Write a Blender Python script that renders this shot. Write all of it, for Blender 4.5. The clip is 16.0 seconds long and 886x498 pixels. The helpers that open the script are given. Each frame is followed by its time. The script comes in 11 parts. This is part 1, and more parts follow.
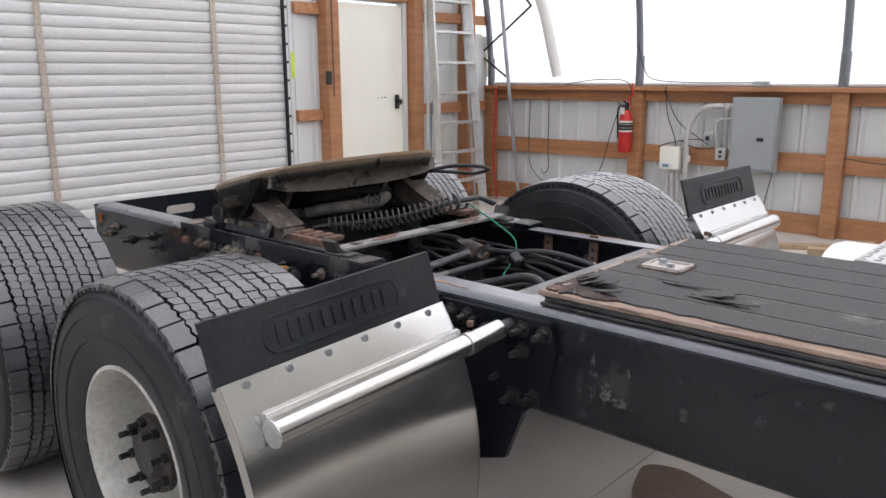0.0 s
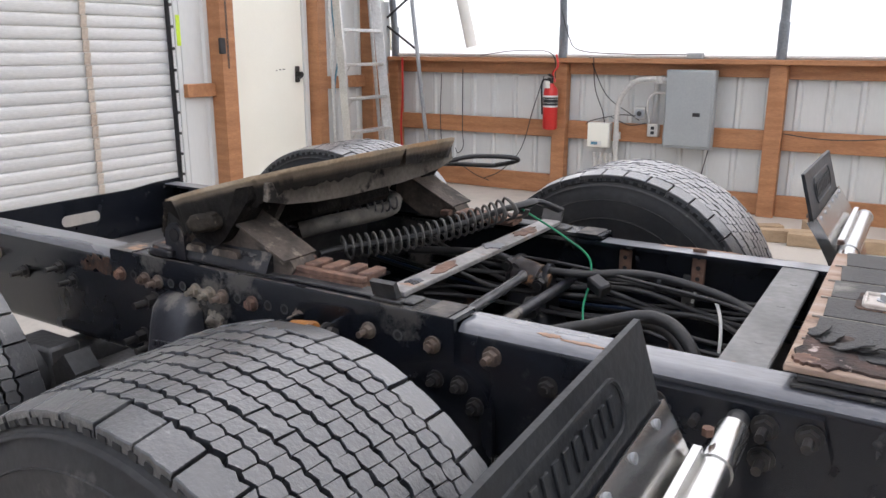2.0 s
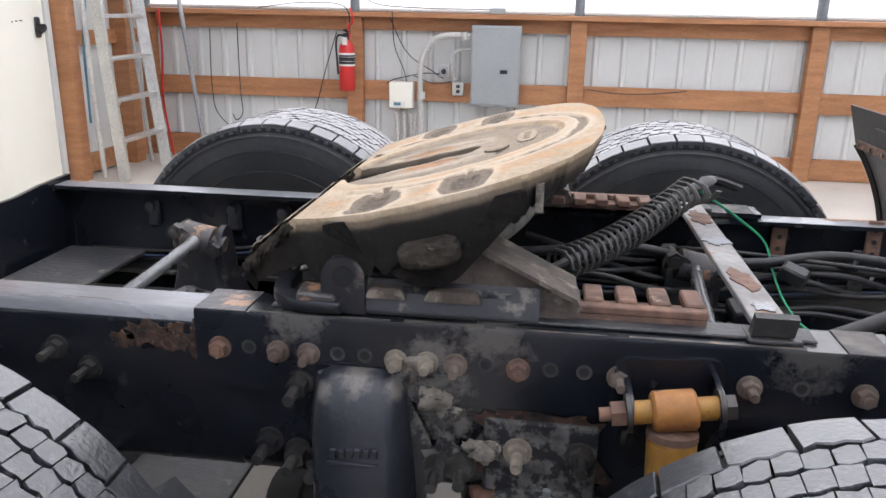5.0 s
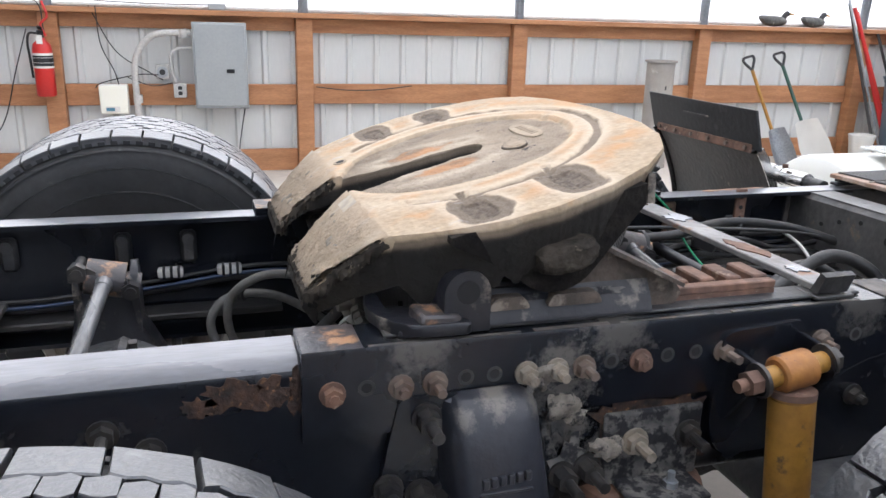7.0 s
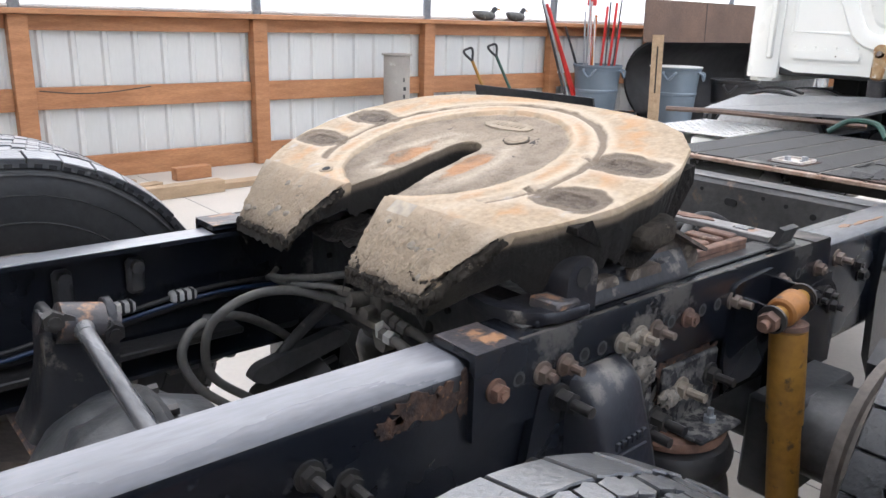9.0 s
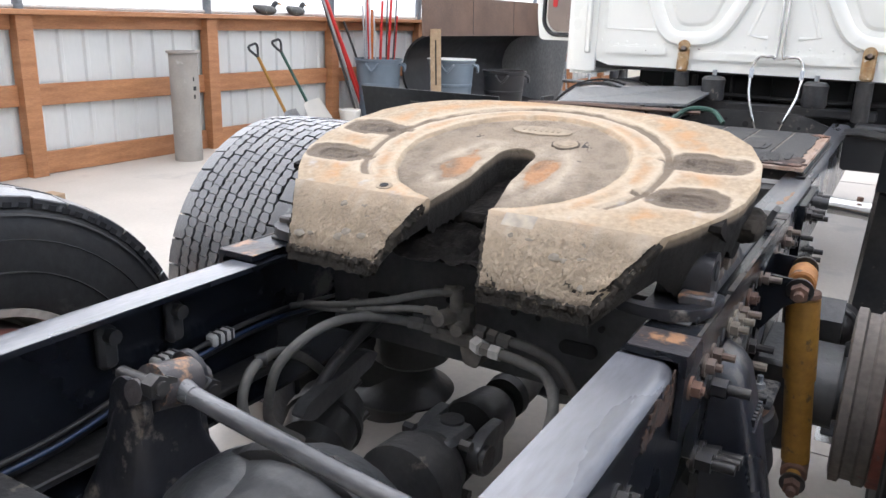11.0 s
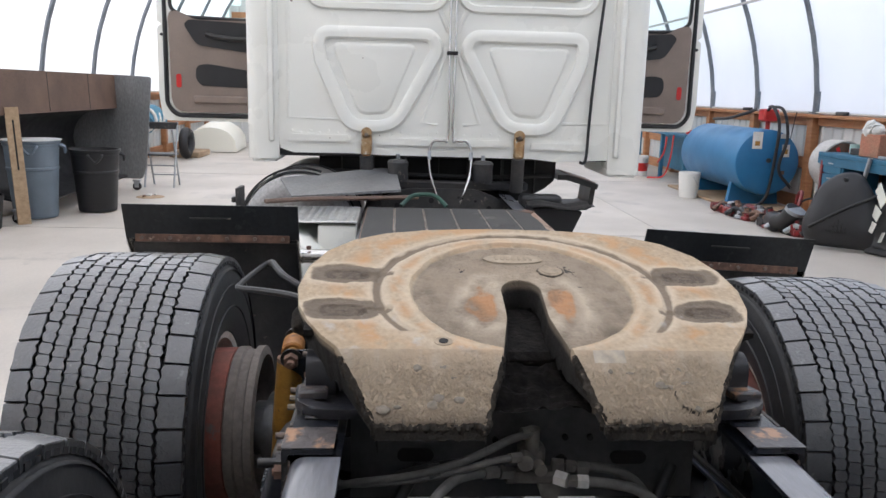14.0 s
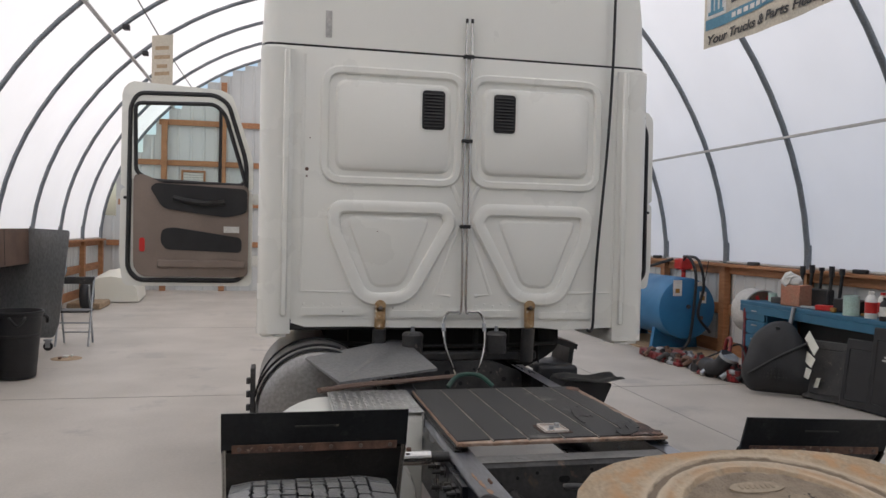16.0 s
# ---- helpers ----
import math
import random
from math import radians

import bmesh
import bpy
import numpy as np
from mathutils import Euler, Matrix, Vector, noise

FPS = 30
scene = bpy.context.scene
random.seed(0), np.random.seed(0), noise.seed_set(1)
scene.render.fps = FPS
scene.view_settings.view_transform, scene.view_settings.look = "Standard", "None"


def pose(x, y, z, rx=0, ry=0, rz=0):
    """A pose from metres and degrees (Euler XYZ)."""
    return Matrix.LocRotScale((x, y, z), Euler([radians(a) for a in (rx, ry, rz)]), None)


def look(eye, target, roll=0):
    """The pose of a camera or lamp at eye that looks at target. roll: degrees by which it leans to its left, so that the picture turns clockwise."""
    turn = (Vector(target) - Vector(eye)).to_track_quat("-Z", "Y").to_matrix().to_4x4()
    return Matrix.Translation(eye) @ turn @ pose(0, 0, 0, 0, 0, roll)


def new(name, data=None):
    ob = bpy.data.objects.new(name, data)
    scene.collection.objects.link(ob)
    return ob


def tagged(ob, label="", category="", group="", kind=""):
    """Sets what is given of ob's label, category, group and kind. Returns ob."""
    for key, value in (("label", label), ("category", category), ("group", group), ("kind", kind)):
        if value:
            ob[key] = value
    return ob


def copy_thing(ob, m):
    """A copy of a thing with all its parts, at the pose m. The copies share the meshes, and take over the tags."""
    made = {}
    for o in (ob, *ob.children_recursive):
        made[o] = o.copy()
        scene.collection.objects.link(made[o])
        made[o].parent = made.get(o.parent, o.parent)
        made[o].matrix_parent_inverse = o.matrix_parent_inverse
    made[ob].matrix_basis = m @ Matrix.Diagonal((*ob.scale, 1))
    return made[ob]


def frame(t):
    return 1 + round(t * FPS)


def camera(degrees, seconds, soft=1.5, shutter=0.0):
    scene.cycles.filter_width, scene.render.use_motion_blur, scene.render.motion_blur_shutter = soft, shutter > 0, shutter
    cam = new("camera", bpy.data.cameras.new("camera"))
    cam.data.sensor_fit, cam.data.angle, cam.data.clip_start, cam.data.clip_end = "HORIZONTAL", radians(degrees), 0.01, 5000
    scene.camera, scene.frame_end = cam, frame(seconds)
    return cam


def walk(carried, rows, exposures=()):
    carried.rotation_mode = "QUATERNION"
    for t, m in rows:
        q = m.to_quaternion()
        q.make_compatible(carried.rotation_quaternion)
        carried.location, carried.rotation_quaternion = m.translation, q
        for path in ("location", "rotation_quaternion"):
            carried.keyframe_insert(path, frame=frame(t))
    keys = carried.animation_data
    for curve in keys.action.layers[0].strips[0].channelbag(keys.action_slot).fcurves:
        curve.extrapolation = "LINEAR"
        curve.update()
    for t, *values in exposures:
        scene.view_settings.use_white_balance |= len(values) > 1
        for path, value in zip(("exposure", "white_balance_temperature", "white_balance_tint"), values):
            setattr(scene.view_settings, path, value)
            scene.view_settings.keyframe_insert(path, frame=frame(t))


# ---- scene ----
cam = camera(59.2, 16.0)
PATH = [
    (0, (0.025, -1.928, 1.384), (-1.288, -0.483, 0.947), -0.3),
    (0.5, (-0.21, -1.82, 1.382), (-1.471, -0.332, 0.94), -0.2),
    (1, (-0.452, -1.791, 1.368), (-1.636, -0.245, 0.911), 0.0),
    (1.5, (-0.7, -1.758, 1.372), (-1.769, -0.137, 0.893), 0.1),
    (2, (-0.905, -1.666, 1.35), (-1.915, -0.014, 0.85), 0.1),
    (2.5, (-1.105, -1.576, 1.339), (-2.071, 0.097, 0.823), 0.3),
    (3, (-1.314, -1.579, 1.324), (-2.14, 0.165, 0.796), 0.4),
    (3.5, (-1.546, -1.614, 1.333), (-2.198, 0.195, 0.784), 0.6),
    (4, (-1.747, -1.572, 1.31), (-2.313, 0.26, 0.74), 0.6),
    (4.2, (-1.833, -1.548, 1.308), (-2.355, 0.294, 0.729), 0.6),
    (6.3, (-2.562, -1.446, 1.265), (-2.234, 0.44, 0.686), 1.8),
    (6.5, (-2.627, -1.412, 1.265), (-2.221, 0.46, 0.688), 1.7),
    (7, (-2.773, -1.383, 1.269), (-2.195, 0.444, 0.697), 1.7),
    (7.5, (-2.976, -1.391, 1.281), (-2.198, 0.362, 0.714), 1.8),
    (8, (-3.115, -1.341, 1.275), (-2.184, 0.336, 0.708), 1.8),
    (8.5, (-3.22, -1.219, 1.272), (-2.13, 0.359, 0.703), 1.7),
    (9, (-3.317, -1.133, 1.27), (-2.067, 0.322, 0.704), 1.7),
    (9.2, (-3.376, -1.099, 1.271), (-2.072, 0.308, 0.706), 1.7),
    (11.5, (-3.756, -0.515, 1.29), (-1.994, 0.242, 0.724), 1.7),
    (12, (-3.805, -0.391, 1.297), (-1.958, 0.127, 0.731), 1.6),
    (12.5, (-3.787, -0.24, 1.296), (-1.901, 0.11, 0.728), 1.6),
    (13, (-3.766, -0.091, 1.327), (-1.853, 0.058, 0.76), 1.5),
    (13.5, (-3.819, 0.08, 1.369), (-1.889, 0.087, 0.845), 1.5),
    (14, (-3.87, 0.261, 1.428), (-1.913, 0.141, 1.032), 1.5),
    (14.5, (-3.829, 0.427, 1.462), (-1.859, 0.24, 1.178), 1.4),
    (15, (-3.731, 0.617, 1.513), (-1.755, 0.365, 1.338), 1.4),
    (15.5, (-3.689, 0.815, 1.557), (-1.718, 0.488, 1.462), 1.3),
    (16, (-3.697, 1.053, 1.612), (-1.743, 0.626, 1.568), 1.3),
]
walk(cam, [(t, look(eye, target, roll)) for t, eye, target, roll in PATH],
     exposures=[(0, 1.48, 6800, 10), (1.9, 1.64, 6800, 10), (2.6, 1.88, 6800, 10), (4, 1.94, 6750, 10), (6.5, 2.06, 6600, 8), (9, 2.10, 6550, 8), (12.5, 2.10, 6550, 8), (13.5, 1.86, 6600, 8), (14.0, 1.45, 6650, 8), (14.5, 1.37, 6700, 8), (15.3, 0.62, 7050, 10), (16, 0.57, 7100, 10)])

# world, sun and exposure
world = bpy.data.worlds.new("sky")
scene.world = world
world.use_nodes = True
wn = world.node_tree.nodes
sky = wn.new("ShaderNodeTexSky")
sky.sky_type, sky.sun_disc = "NISHITA", False
sky.sun_elevation, sky.sun_rotation = radians(76), radians(-30)
sky.air_density, sky.dust_density = 1.0, 3.0
wn["Background"].inputs["Strength"].default_value = 0.15
world.node_tree.links.new(sky.outputs["Color"], wn["Background"].inputs["Color"])
sun = new("sun", bpy.data.lights.new("sun", "SUN"))
sun.data.energy, sun.data.angle, sun.data.color = 1.5, radians(16), (1.0, 0.96, 0.915)
sun.matrix_world = look((2, 3.5, 16), (0, 0, 0))


# ---- materials ----
def material(name, color, rough=0.6, metal=0.0, second=None, amount=0.85, scale=6.0, bump=0.0, fine=60.0,
             third=None, third_at=0.62, stretch=(1, 1, 1), spec=0.5, third_scale=None, per_object=0.0):
    """Principled surface: base colour varied by two noises, an optional third colour in patches, fine relief."""
    m = bpy.data.materials.new(name)
    m.use_nodes = True
    nt = m.node_tree
    n, ln = nt.nodes, nt.links
    b = n["Principled BSDF"]
    b.inputs["Roughness"].default_value, b.inputs["Metallic"].default_value = rough, metal
    b.inputs["Specular IOR Level"].default_value = spec
    tc, mp = n.new("ShaderNodeTexCoord"), n.new("ShaderNodeMapping")
    mp.inputs["Scale"].default_value = stretch
    ln.new(tc.outputs["Object"], mp.inputs["Vector"])
    big, small = n.new("ShaderNodeTexNoise"), n.new("ShaderNodeTexNoise")
    big.inputs["Scale"].default_value, big.inputs["Detail"].default_value = scale, 6.0
    small.inputs["Scale"].default_value, small.inputs["Detail"].default_value = fine, 4.0
    for t in (big, small):
        ln.new(mp.outputs["Vector"], t.inputs["Vector"])
    second = second or tuple(c * 0.75 for c in color)
    ramp = n.new("ShaderNodeValToRGB")
    ramp.color_ramp.elements[0].position, ramp.color_ramp.elements[1].position = 0.5 - 0.18, 0.5 + 0.18
    ramp.color_ramp.elements[0].color, ramp.color_ramp.elements[1].color = (*color, 1), (*second, 1)
    ln.new(big.outputs["Fac"], ramp.inputs["Fac"])
    out = ramp.outputs["Color"]
    mixg = n.new("ShaderNodeMix")
    mixg.data_type, mixg.blend_type = "RGBA", "OVERLAY"
    mixg.inputs["Factor"].default_value = amount * 0.5
    ln.new(out, mixg.inputs["A"]), ln.new(small.outputs["Fac"], mixg.inputs["B"])
    out = mixg.outputs["Result"]
    if third:
        tn = n.new("ShaderNodeTexNoise")
        tn.inputs["Scale"].default_value, tn.inputs["Detail"].default_value = third_scale or scale * 1.7, 9.0
        tn.inputs["Roughness"].default_value = 0.65
        ln.new(mp.outputs["Vector"], tn.inputs["Vector"])
        tr = n.new("ShaderNodeValToRGB")
        tr.color_ramp.elements[0].position, tr.color_ramp.elements[1].position = third_at, third_at + 0.08
        ln.new(tn.outputs["Fac"], tr.inputs["Fac"])
        mx = n.new("ShaderNodeMix")
        mx.data_type = "RGBA"
        ln.new(tr.outputs["Color"], mx.inputs["Factor"]), ln.new(out, mx.inputs["A"])
        mx.inputs["B"].default_value = (*third, 1)
        out = mx.outputs["Result"]
    if per_object:
        oi, hs = n.new("ShaderNodeObjectInfo"), n.new("ShaderNodeHueSaturation")
        mr = n.new("ShaderNodeMapRange")
        mr.inputs["To Min"].default_value, mr.inputs["To Max"].default_value = 1 - per_object, 1 + per_object
        ln.new(oi.outputs["Random"], mr.inputs["Value"]), ln.new(mr.outputs["Result"], hs.inputs["Value"])
        ln.new(out, hs.inputs["Color"])
        out = hs.outputs["Color"]
    ln.new(out, b.inputs["Base Color"])
    rr = n.new("ShaderNodeMapRange")
    rr.inputs["To Min"].default_value, rr.inputs["To Max"].default_value = max(0.04, rough - 0.14), min(1, rough + 0.14)
    ln.new(big.outputs["Fac"], rr.inputs["Value"]), ln.new(rr.outputs["Result"], b.inputs["Roughness"])
    if bump:
        bp = n.new("ShaderNodeBump")
        bp.inputs["Strength"].default_value, bp.inputs["Distance"].default_value = min(1.0, bump), 0.004
        ln.new(small.outputs["Fac"], bp.inputs["Height"]), ln.new(bp.outputs["Normal"], b.inputs["Normal"])
    return m


def sheet_material(name, color):
    """White woven film that passes light."""
    m = bpy.data.materials.new(name)
    m.use_nodes = True
    n, ln = m.node_tree.nodes, m.node_tree.links
    n.remove(n["Principled BSDF"])
    tr, df, mx = n.new("ShaderNodeBsdfTranslucent"), n.new("ShaderNodeBsdfDiffuse"), n.new("ShaderNodeMixShader")
    no, tc = n.new("ShaderNodeTexNoise"), n.new("ShaderNodeTexCoord")
    no.inputs["Scale"].default_value, no.inputs["Detail"].default_value = 0.9, 5
    rp = n.new("ShaderNodeValToRGB")
    rp.color_ramp.elements[0].position, rp.color_ramp.elements[1].position = 0.3, 0.7
    rp.color_ramp.elements[0].color = (*[c * 0.93 for c in color], 1)
    rp.color_ramp.elements[1].color = (*color, 1)
    ln.new(tc.outputs["Object"], no.inputs["Vector"]), ln.new(no.outputs["Fac"], rp.inputs["Fac"])
    ln.new(rp.outputs["Color"], tr.inputs["Color"])
    df.inputs["Color"].default_value = (*color, 1)
    mx.inputs["Fac"].default_value = 0.3
    ln.new(tr.outputs[0], mx.inputs[1]), ln.new(df.outputs[0], mx.inputs[2])
    ln.new(mx.outputs[0], n["Material Output"].inputs["Surface"])
    return m


def glass_material(name):
    m = bpy.data.materials.new(name)
    m.use_nodes = True
    b = m.node_tree.nodes["Principled BSDF"]
    b.inputs["Base Color"].default_value = (0.86, 0.96, 0.94, 1)
    b.inputs["Roughness"].default_value, b.inputs["Transmission Weight"].default_value = 0.02, 1.0
    b.inputs["IOR"].default_value = 1.1
    return m


M = {
    "cover": sheet_material("white_film", (0.87, 0.87, 0.875)),
    "glass": glass_material("glass"),
    "concrete": material("concrete", (0.50, 0.46, 0.41), 0.5, amount=0.22, second=(0.42, 0.388, 0.345), scale=1.1, bump=0.2, fine=45, third=(0.37, 0.345, 0.315), third_at=0.58, third_scale=1.3),
    "ground": material("outside_ground", (0.45, 0.43, 0.40), 0.9, scale=0.3),
    "timber": material("stained_timber", (0.43, 0.205, 0.095), 0.6, second=(0.31, 0.135, 0.06), scale=3, stretch=(1, 1, 7), bump=0.25, fine=40, third=(0.13, 0.055, 0.025), third_at=0.67, third_scale=5),
    "timber_h": material("stained_timber_long", (0.43, 0.205, 0.095), 0.6, second=(0.31, 0.135, 0.06), scale=3, stretch=(1, 7, 7), bump=0.25, fine=30, third=(0.16, 0.06, 0.02), third_at=0.72, third_scale=9),
    "lumber": material("raw_lumber", (0.42, 0.30, 0.19), 0.75, second=(0.30, 0.21, 0.13), scale=4, stretch=(1, 6, 6), bump=0.3),
    "siding": material("steel_siding", (0.60, 0.615, 0.605), 0.42, second=(0.545, 0.56, 0.55), scale=0.9, stretch=(1, 1, 0.25), third=(0.50, 0.48, 0.45), third_at=0.72, amount=0.15),
    "curtain": material("door_slat_steel", (0.60, 0.605, 0.60), 0.5, 0.12, second=(0.54, 0.54, 0.525), scale=2.0, stretch=(1, 0.5, 8), third=(0.52, 0.40, 0.30), third_at=0.68, per_object=0.06),
    "galv": material("galvanised_steel", (0.42, 0.44, 0.46), 0.42, 0.7, second=(0.33, 0.35, 0.37), scale=7, bump=0.05),
    "hoop": material("hoop_tube", (0.20, 0.22, 0.24), 0.5, 0.5, scale=5),
    "cream": material("cream_paint", (0.80, 0.79, 0.70), 0.4, second=(0.75, 0.74, 0.65), scale=1.5, amount=0.15, third=(0.55, 0.50, 0.42), third_at=0.77),
    "alu": material("aluminium", (0.60, 0.60, 0.58), 0.36, 0.75, second=(0.50, 0.50, 0.49), scale=8, bump=0.06),
    "black": material("black_chassis_paint", (0.005, 0.0065, 0.010), 0.26, second=(0.011, 0.013, 0.018), scale=3, bump=0.14, fine=45, third=(0.045, 0.045, 0.046), third_at=0.62, third_scale=18, spec=0.44),
    # worn paint whose paler grey also carries the sheen of the roof film
    "black_top": material("worn_rail_paint_sheen", (0.075, 0.078, 0.09), 0.30, second=(0.15, 0.153, 0.17), scale=5, stretch=(0.4, 2, 2), bump=0.15, third=(0.32, 0.29, 0.26), third_at=0.66, third_scale=14),
    "dusty": material("dusty_black_steel", (0.020, 0.021, 0.024), 0.5, second=(0.052, 0.050, 0.048), scale=7, bump=0.6, third=(0.17, 0.15, 0.125), third_at=0.62, third_scale=22),
    "rust": material("rusted_steel", (0.20, 0.108, 0.072), 0.8, second=(0.085, 0.052, 0.042), scale=22, bump=0.6, third=(0.33, 0.24, 0.18), third_at=0.60),
    "rustpatch": material("flaking_rust", (0.075, 0.038, 0.024), 0.9, second=(0.016, 0.014, 0.014), scale=42, bump=1.0, fine=90, third=(0.19, 0.095, 0.045), third_at=0.58),
    "bolt": material("bolt_steel", (0.115, 0.078, 0.062), 0.55, 0.35, second=(0.23, 0.19, 0.16), scale=14, bump=0.3),
    "boltdark": material("bolt_black", (0.020, 0.020, 0.023), 0.38, 0.4, second=(0.07, 0.065, 0.06), scale=20, bump=0.25),
    "mud": material("dried_mud", (0.25, 0.215, 0.17), 0.95, second=(0.17, 0.145, 0.115), scale=25, bump=1.0, fine=70),
    "rubber": material("tyre_sidewall", (0.017, 0.018, 0.020), 0.5, second=(0.034, 0.034, 0.035), scale=5, bump=0.2, third=(0.075, 0.073, 0.070), third_at=0.61, third_scale=11, spec=0.3),
    "tread": material("tyre_tread", (0.014, 0.0155, 0.019), 0.36, second=(0.027, 0.029, 0.033), scale=11, bump=0.65, fine=120, third=(0.13, 0.13, 0.13), third_at=0.62, third_scale=34, spec=0.9),
    # near black; holes and the void under the cab get their shade from it
    "groove": material("recess_black", (0.007, 0.007, 0.008), 0.8, second=(0.012, 0.012, 0.012), scale=14),
    "rimwhite": material("white_wheel_paint", (0.60, 0.59, 0.53), 0.5, second=(0.48, 0.46, 0.41), scale=6, third=(0.35, 0.30, 0.25), third_at=0.7),
    "drum": material("dusty_brake_drum", (0.15, 0.13, 0.115), 0.85, second=(0.21, 0.185, 0.165), scale=8, bump=0.5, third=(0.20, 0.10, 0.08), third_at=0.68),
    "flaked": material("flaking_paint_on_rust", (0.035, 0.035, 0.040), 0.4, second=(0.075, 0.062, 0.058), scale=11, bump=0.6, third=(0.34, 0.185, 0.10), third_at=0.53, third_scale=19),
    "eyepaint": material("chipped_orange_paint", (0.36, 0.155, 0.035), 0.6, second=(0.25, 0.10, 0.03), scale=22, bump=0.4, third=(0.09, 0.05, 0.035), third_at=0.58, third_scale=40),
    "hosegrey": material("dusty_grey_hose", (0.085, 0.082, 0.076), 0.75, second=(0.13, 0.125, 0.115), scale=14, bump=0.3, third=(0.04, 0.04, 0.04), third_at=0.64),
    "drumred": material("red_drum_band", (0.26, 0.075, 0.055), 0.8, second=(0.17, 0.075, 0.06), scale=12, bump=0.4, third=(0.14, 0.12, 0.11), third_at=0.6),
    "hose": material("rubber_hose", (0.013, 0.013, 0.0145), 0.45, second=(0.030, 0.029, 0.028), scale=9, bump=0.3, third=(0.10, 0.092, 0.08), third_at=0.66, spec=0.4),
    "flap": material("black_rubber_flap", (0.013, 0.015, 0.018), 0.48, second=(0.028, 0.030, 0.032), scale=4, bump=0.3, third=(0.065, 0.065, 0.064), third_at=0.60, third_scale=9, spec=0.3),
    "stainless": material("stainless_sheet", (0.60, 0.60, 0.59), 0.15, 0.95, second=(0.52, 0.50, 0.47), scale=2, bump=0.03, amount=0.25, fine=140, third=(0.42, 0.30, 0.20), third_at=0.74),
    "cab": material("cab_paint", (0.79, 0.79, 0.735), 0.3, second=(0.755, 0.755, 0.705), scale=1.5, amount=0.12, fine=140),
    "plastic": material("black_plastic", (0.013, 0.013, 0.015), 0.5, amount=0.15, scale=8, bump=0.1),
    "trim": material("brown_door_trim", (0.235, 0.185, 0.155), 0.6, amount=0.15, second=(0.20, 0.155, 0.13), scale=4, bump=0.12),
    "red": material("red_paint", (0.55, 0.022, 0.02), 0.35, amount=0.15, second=(0.45, 0.02, 0.018), scale=6),
    "yellow": material("yellow_shock_paint", (0.37, 0.19, 0.03), 0.55, second=(0.27, 0.13, 0.025), scale=8, third=(0.10, 0.06, 0.03), third_at=0.60, third_scale=28, bump=0.2),
    "greybox": material("grey_enamel", (0.31, 0.33, 0.335), 0.42, second=(0.285, 0.305, 0.31), scale=3, amount=0.2),
    "white": material("white_plastic", (0.75, 0.74, 0.70), 0.45, amount=0.15, second=(0.68, 0.67, 0.63), scale=5),
    "pvc": material("grey_conduit", (0.48, 0.47, 0.45), 0.5, second=(0.42, 0.41, 0.39), scale=6),
    "blue": material("blue_tank_paint", (0.018, 0.16, 0.34), 0.4, amount=0.15, second=(0.015, 0.13, 0.28), scale=4, third=(0.12, 0.14, 0.16), third_at=0.72),
    "benchblue": material("blue_bench_paint", (0.02, 0.14, 0.24), 0.5, amount=0.15, second=(0.018, 0.11, 0.19), scale=4, third=(0.10, 0.08, 0.07), third_at=0.72),
    "bin": material("blue_grey_bin", (0.14, 0.18, 0.22), 0.55, amount=0.15, second=(0.12, 0.155, 0.19), scale=5, third=(0.19, 0.22, 0.25), third_at=0.66),
    "darkgreen": material("dark_green_plastic", (0.008, 0.075, 0.05), 0.5, second=(0.02, 0.05, 0.04), scale=6),
    "darkred": material("oily_red_paint", (0.26, 0.016, 0.018), 0.4, second=(0.10, 0.014, 0.014), scale=14, bump=0.3, third=(0.03, 0.025, 0.025), third_at=0.58),
    "wornwood": material("bare_worn_edge", (0.40, 0.31, 0.25), 0.75, second=(0.25, 0.15, 0.10), scale=12, stretch=(0.4, 2, 2), bump=0.5, third=(0.10, 0.07, 0.055), third_at=0.58),
    "mudsplash": material("mud_on_black", (0.24, 0.215, 0.18), 0.95, second=(0.12, 0.105, 0.09), scale=30, bump=1.0, fine=90, third=(0.03, 0.028, 0.026), third_at=0.52, third_scale=45),
    "green": material("green_hose", (0.01, 0.26, 0.12), 0.45, scale=6),
    "deck": material("grip_deck", (0.032, 0.032, 0.033), 0.66, second=(0.060, 0.058, 0.056), scale=3, bump=1.0, fine=190, amount=1.2, third=(0.19, 0.18, 0.16), third_at=0.63, third_scale=3.5),
    "brownsteel": material("brown_steel", (0.13, 0.075, 0.05), 0.6, second=(0.09, 0.055, 0.04), scale=3, bump=0.2, third=(0.2, 0.13, 0.09), third_at=0.68),
    "cardboard": material("fabric_banner", (0.50, 0.46, 0.38), 0.8, second=(0.55, 0.49, 0.40), scale=3),
    "banner_blue": material("banner_blue", (0.10, 0.26, 0.36), 0.8, scale=3),
    "lime": material("lime_tape", (0.55, 0.75, 0.05), 0.5, scale=6),
    "orange": material("orange_paint", (0.55, 0.15, 0.02), 0.5, scale=6),
    "paper": material("paper_label", (0.75, 0.74, 0.70), 0.7, scale=8),
}


for key, weight, rough in (("tread", 0.82, 0.28), ("black_top", 0.6, 0.18), ("black", 0.10, 0.14)):
    b = M[key].node_tree.nodes["Principled BSDF"]
    b.inputs["Coat Weight"].default_value, b.inputs["Coat Roughness"].default_value, b.inputs["Coat IOR"].default_value = weight, rough, 1.6


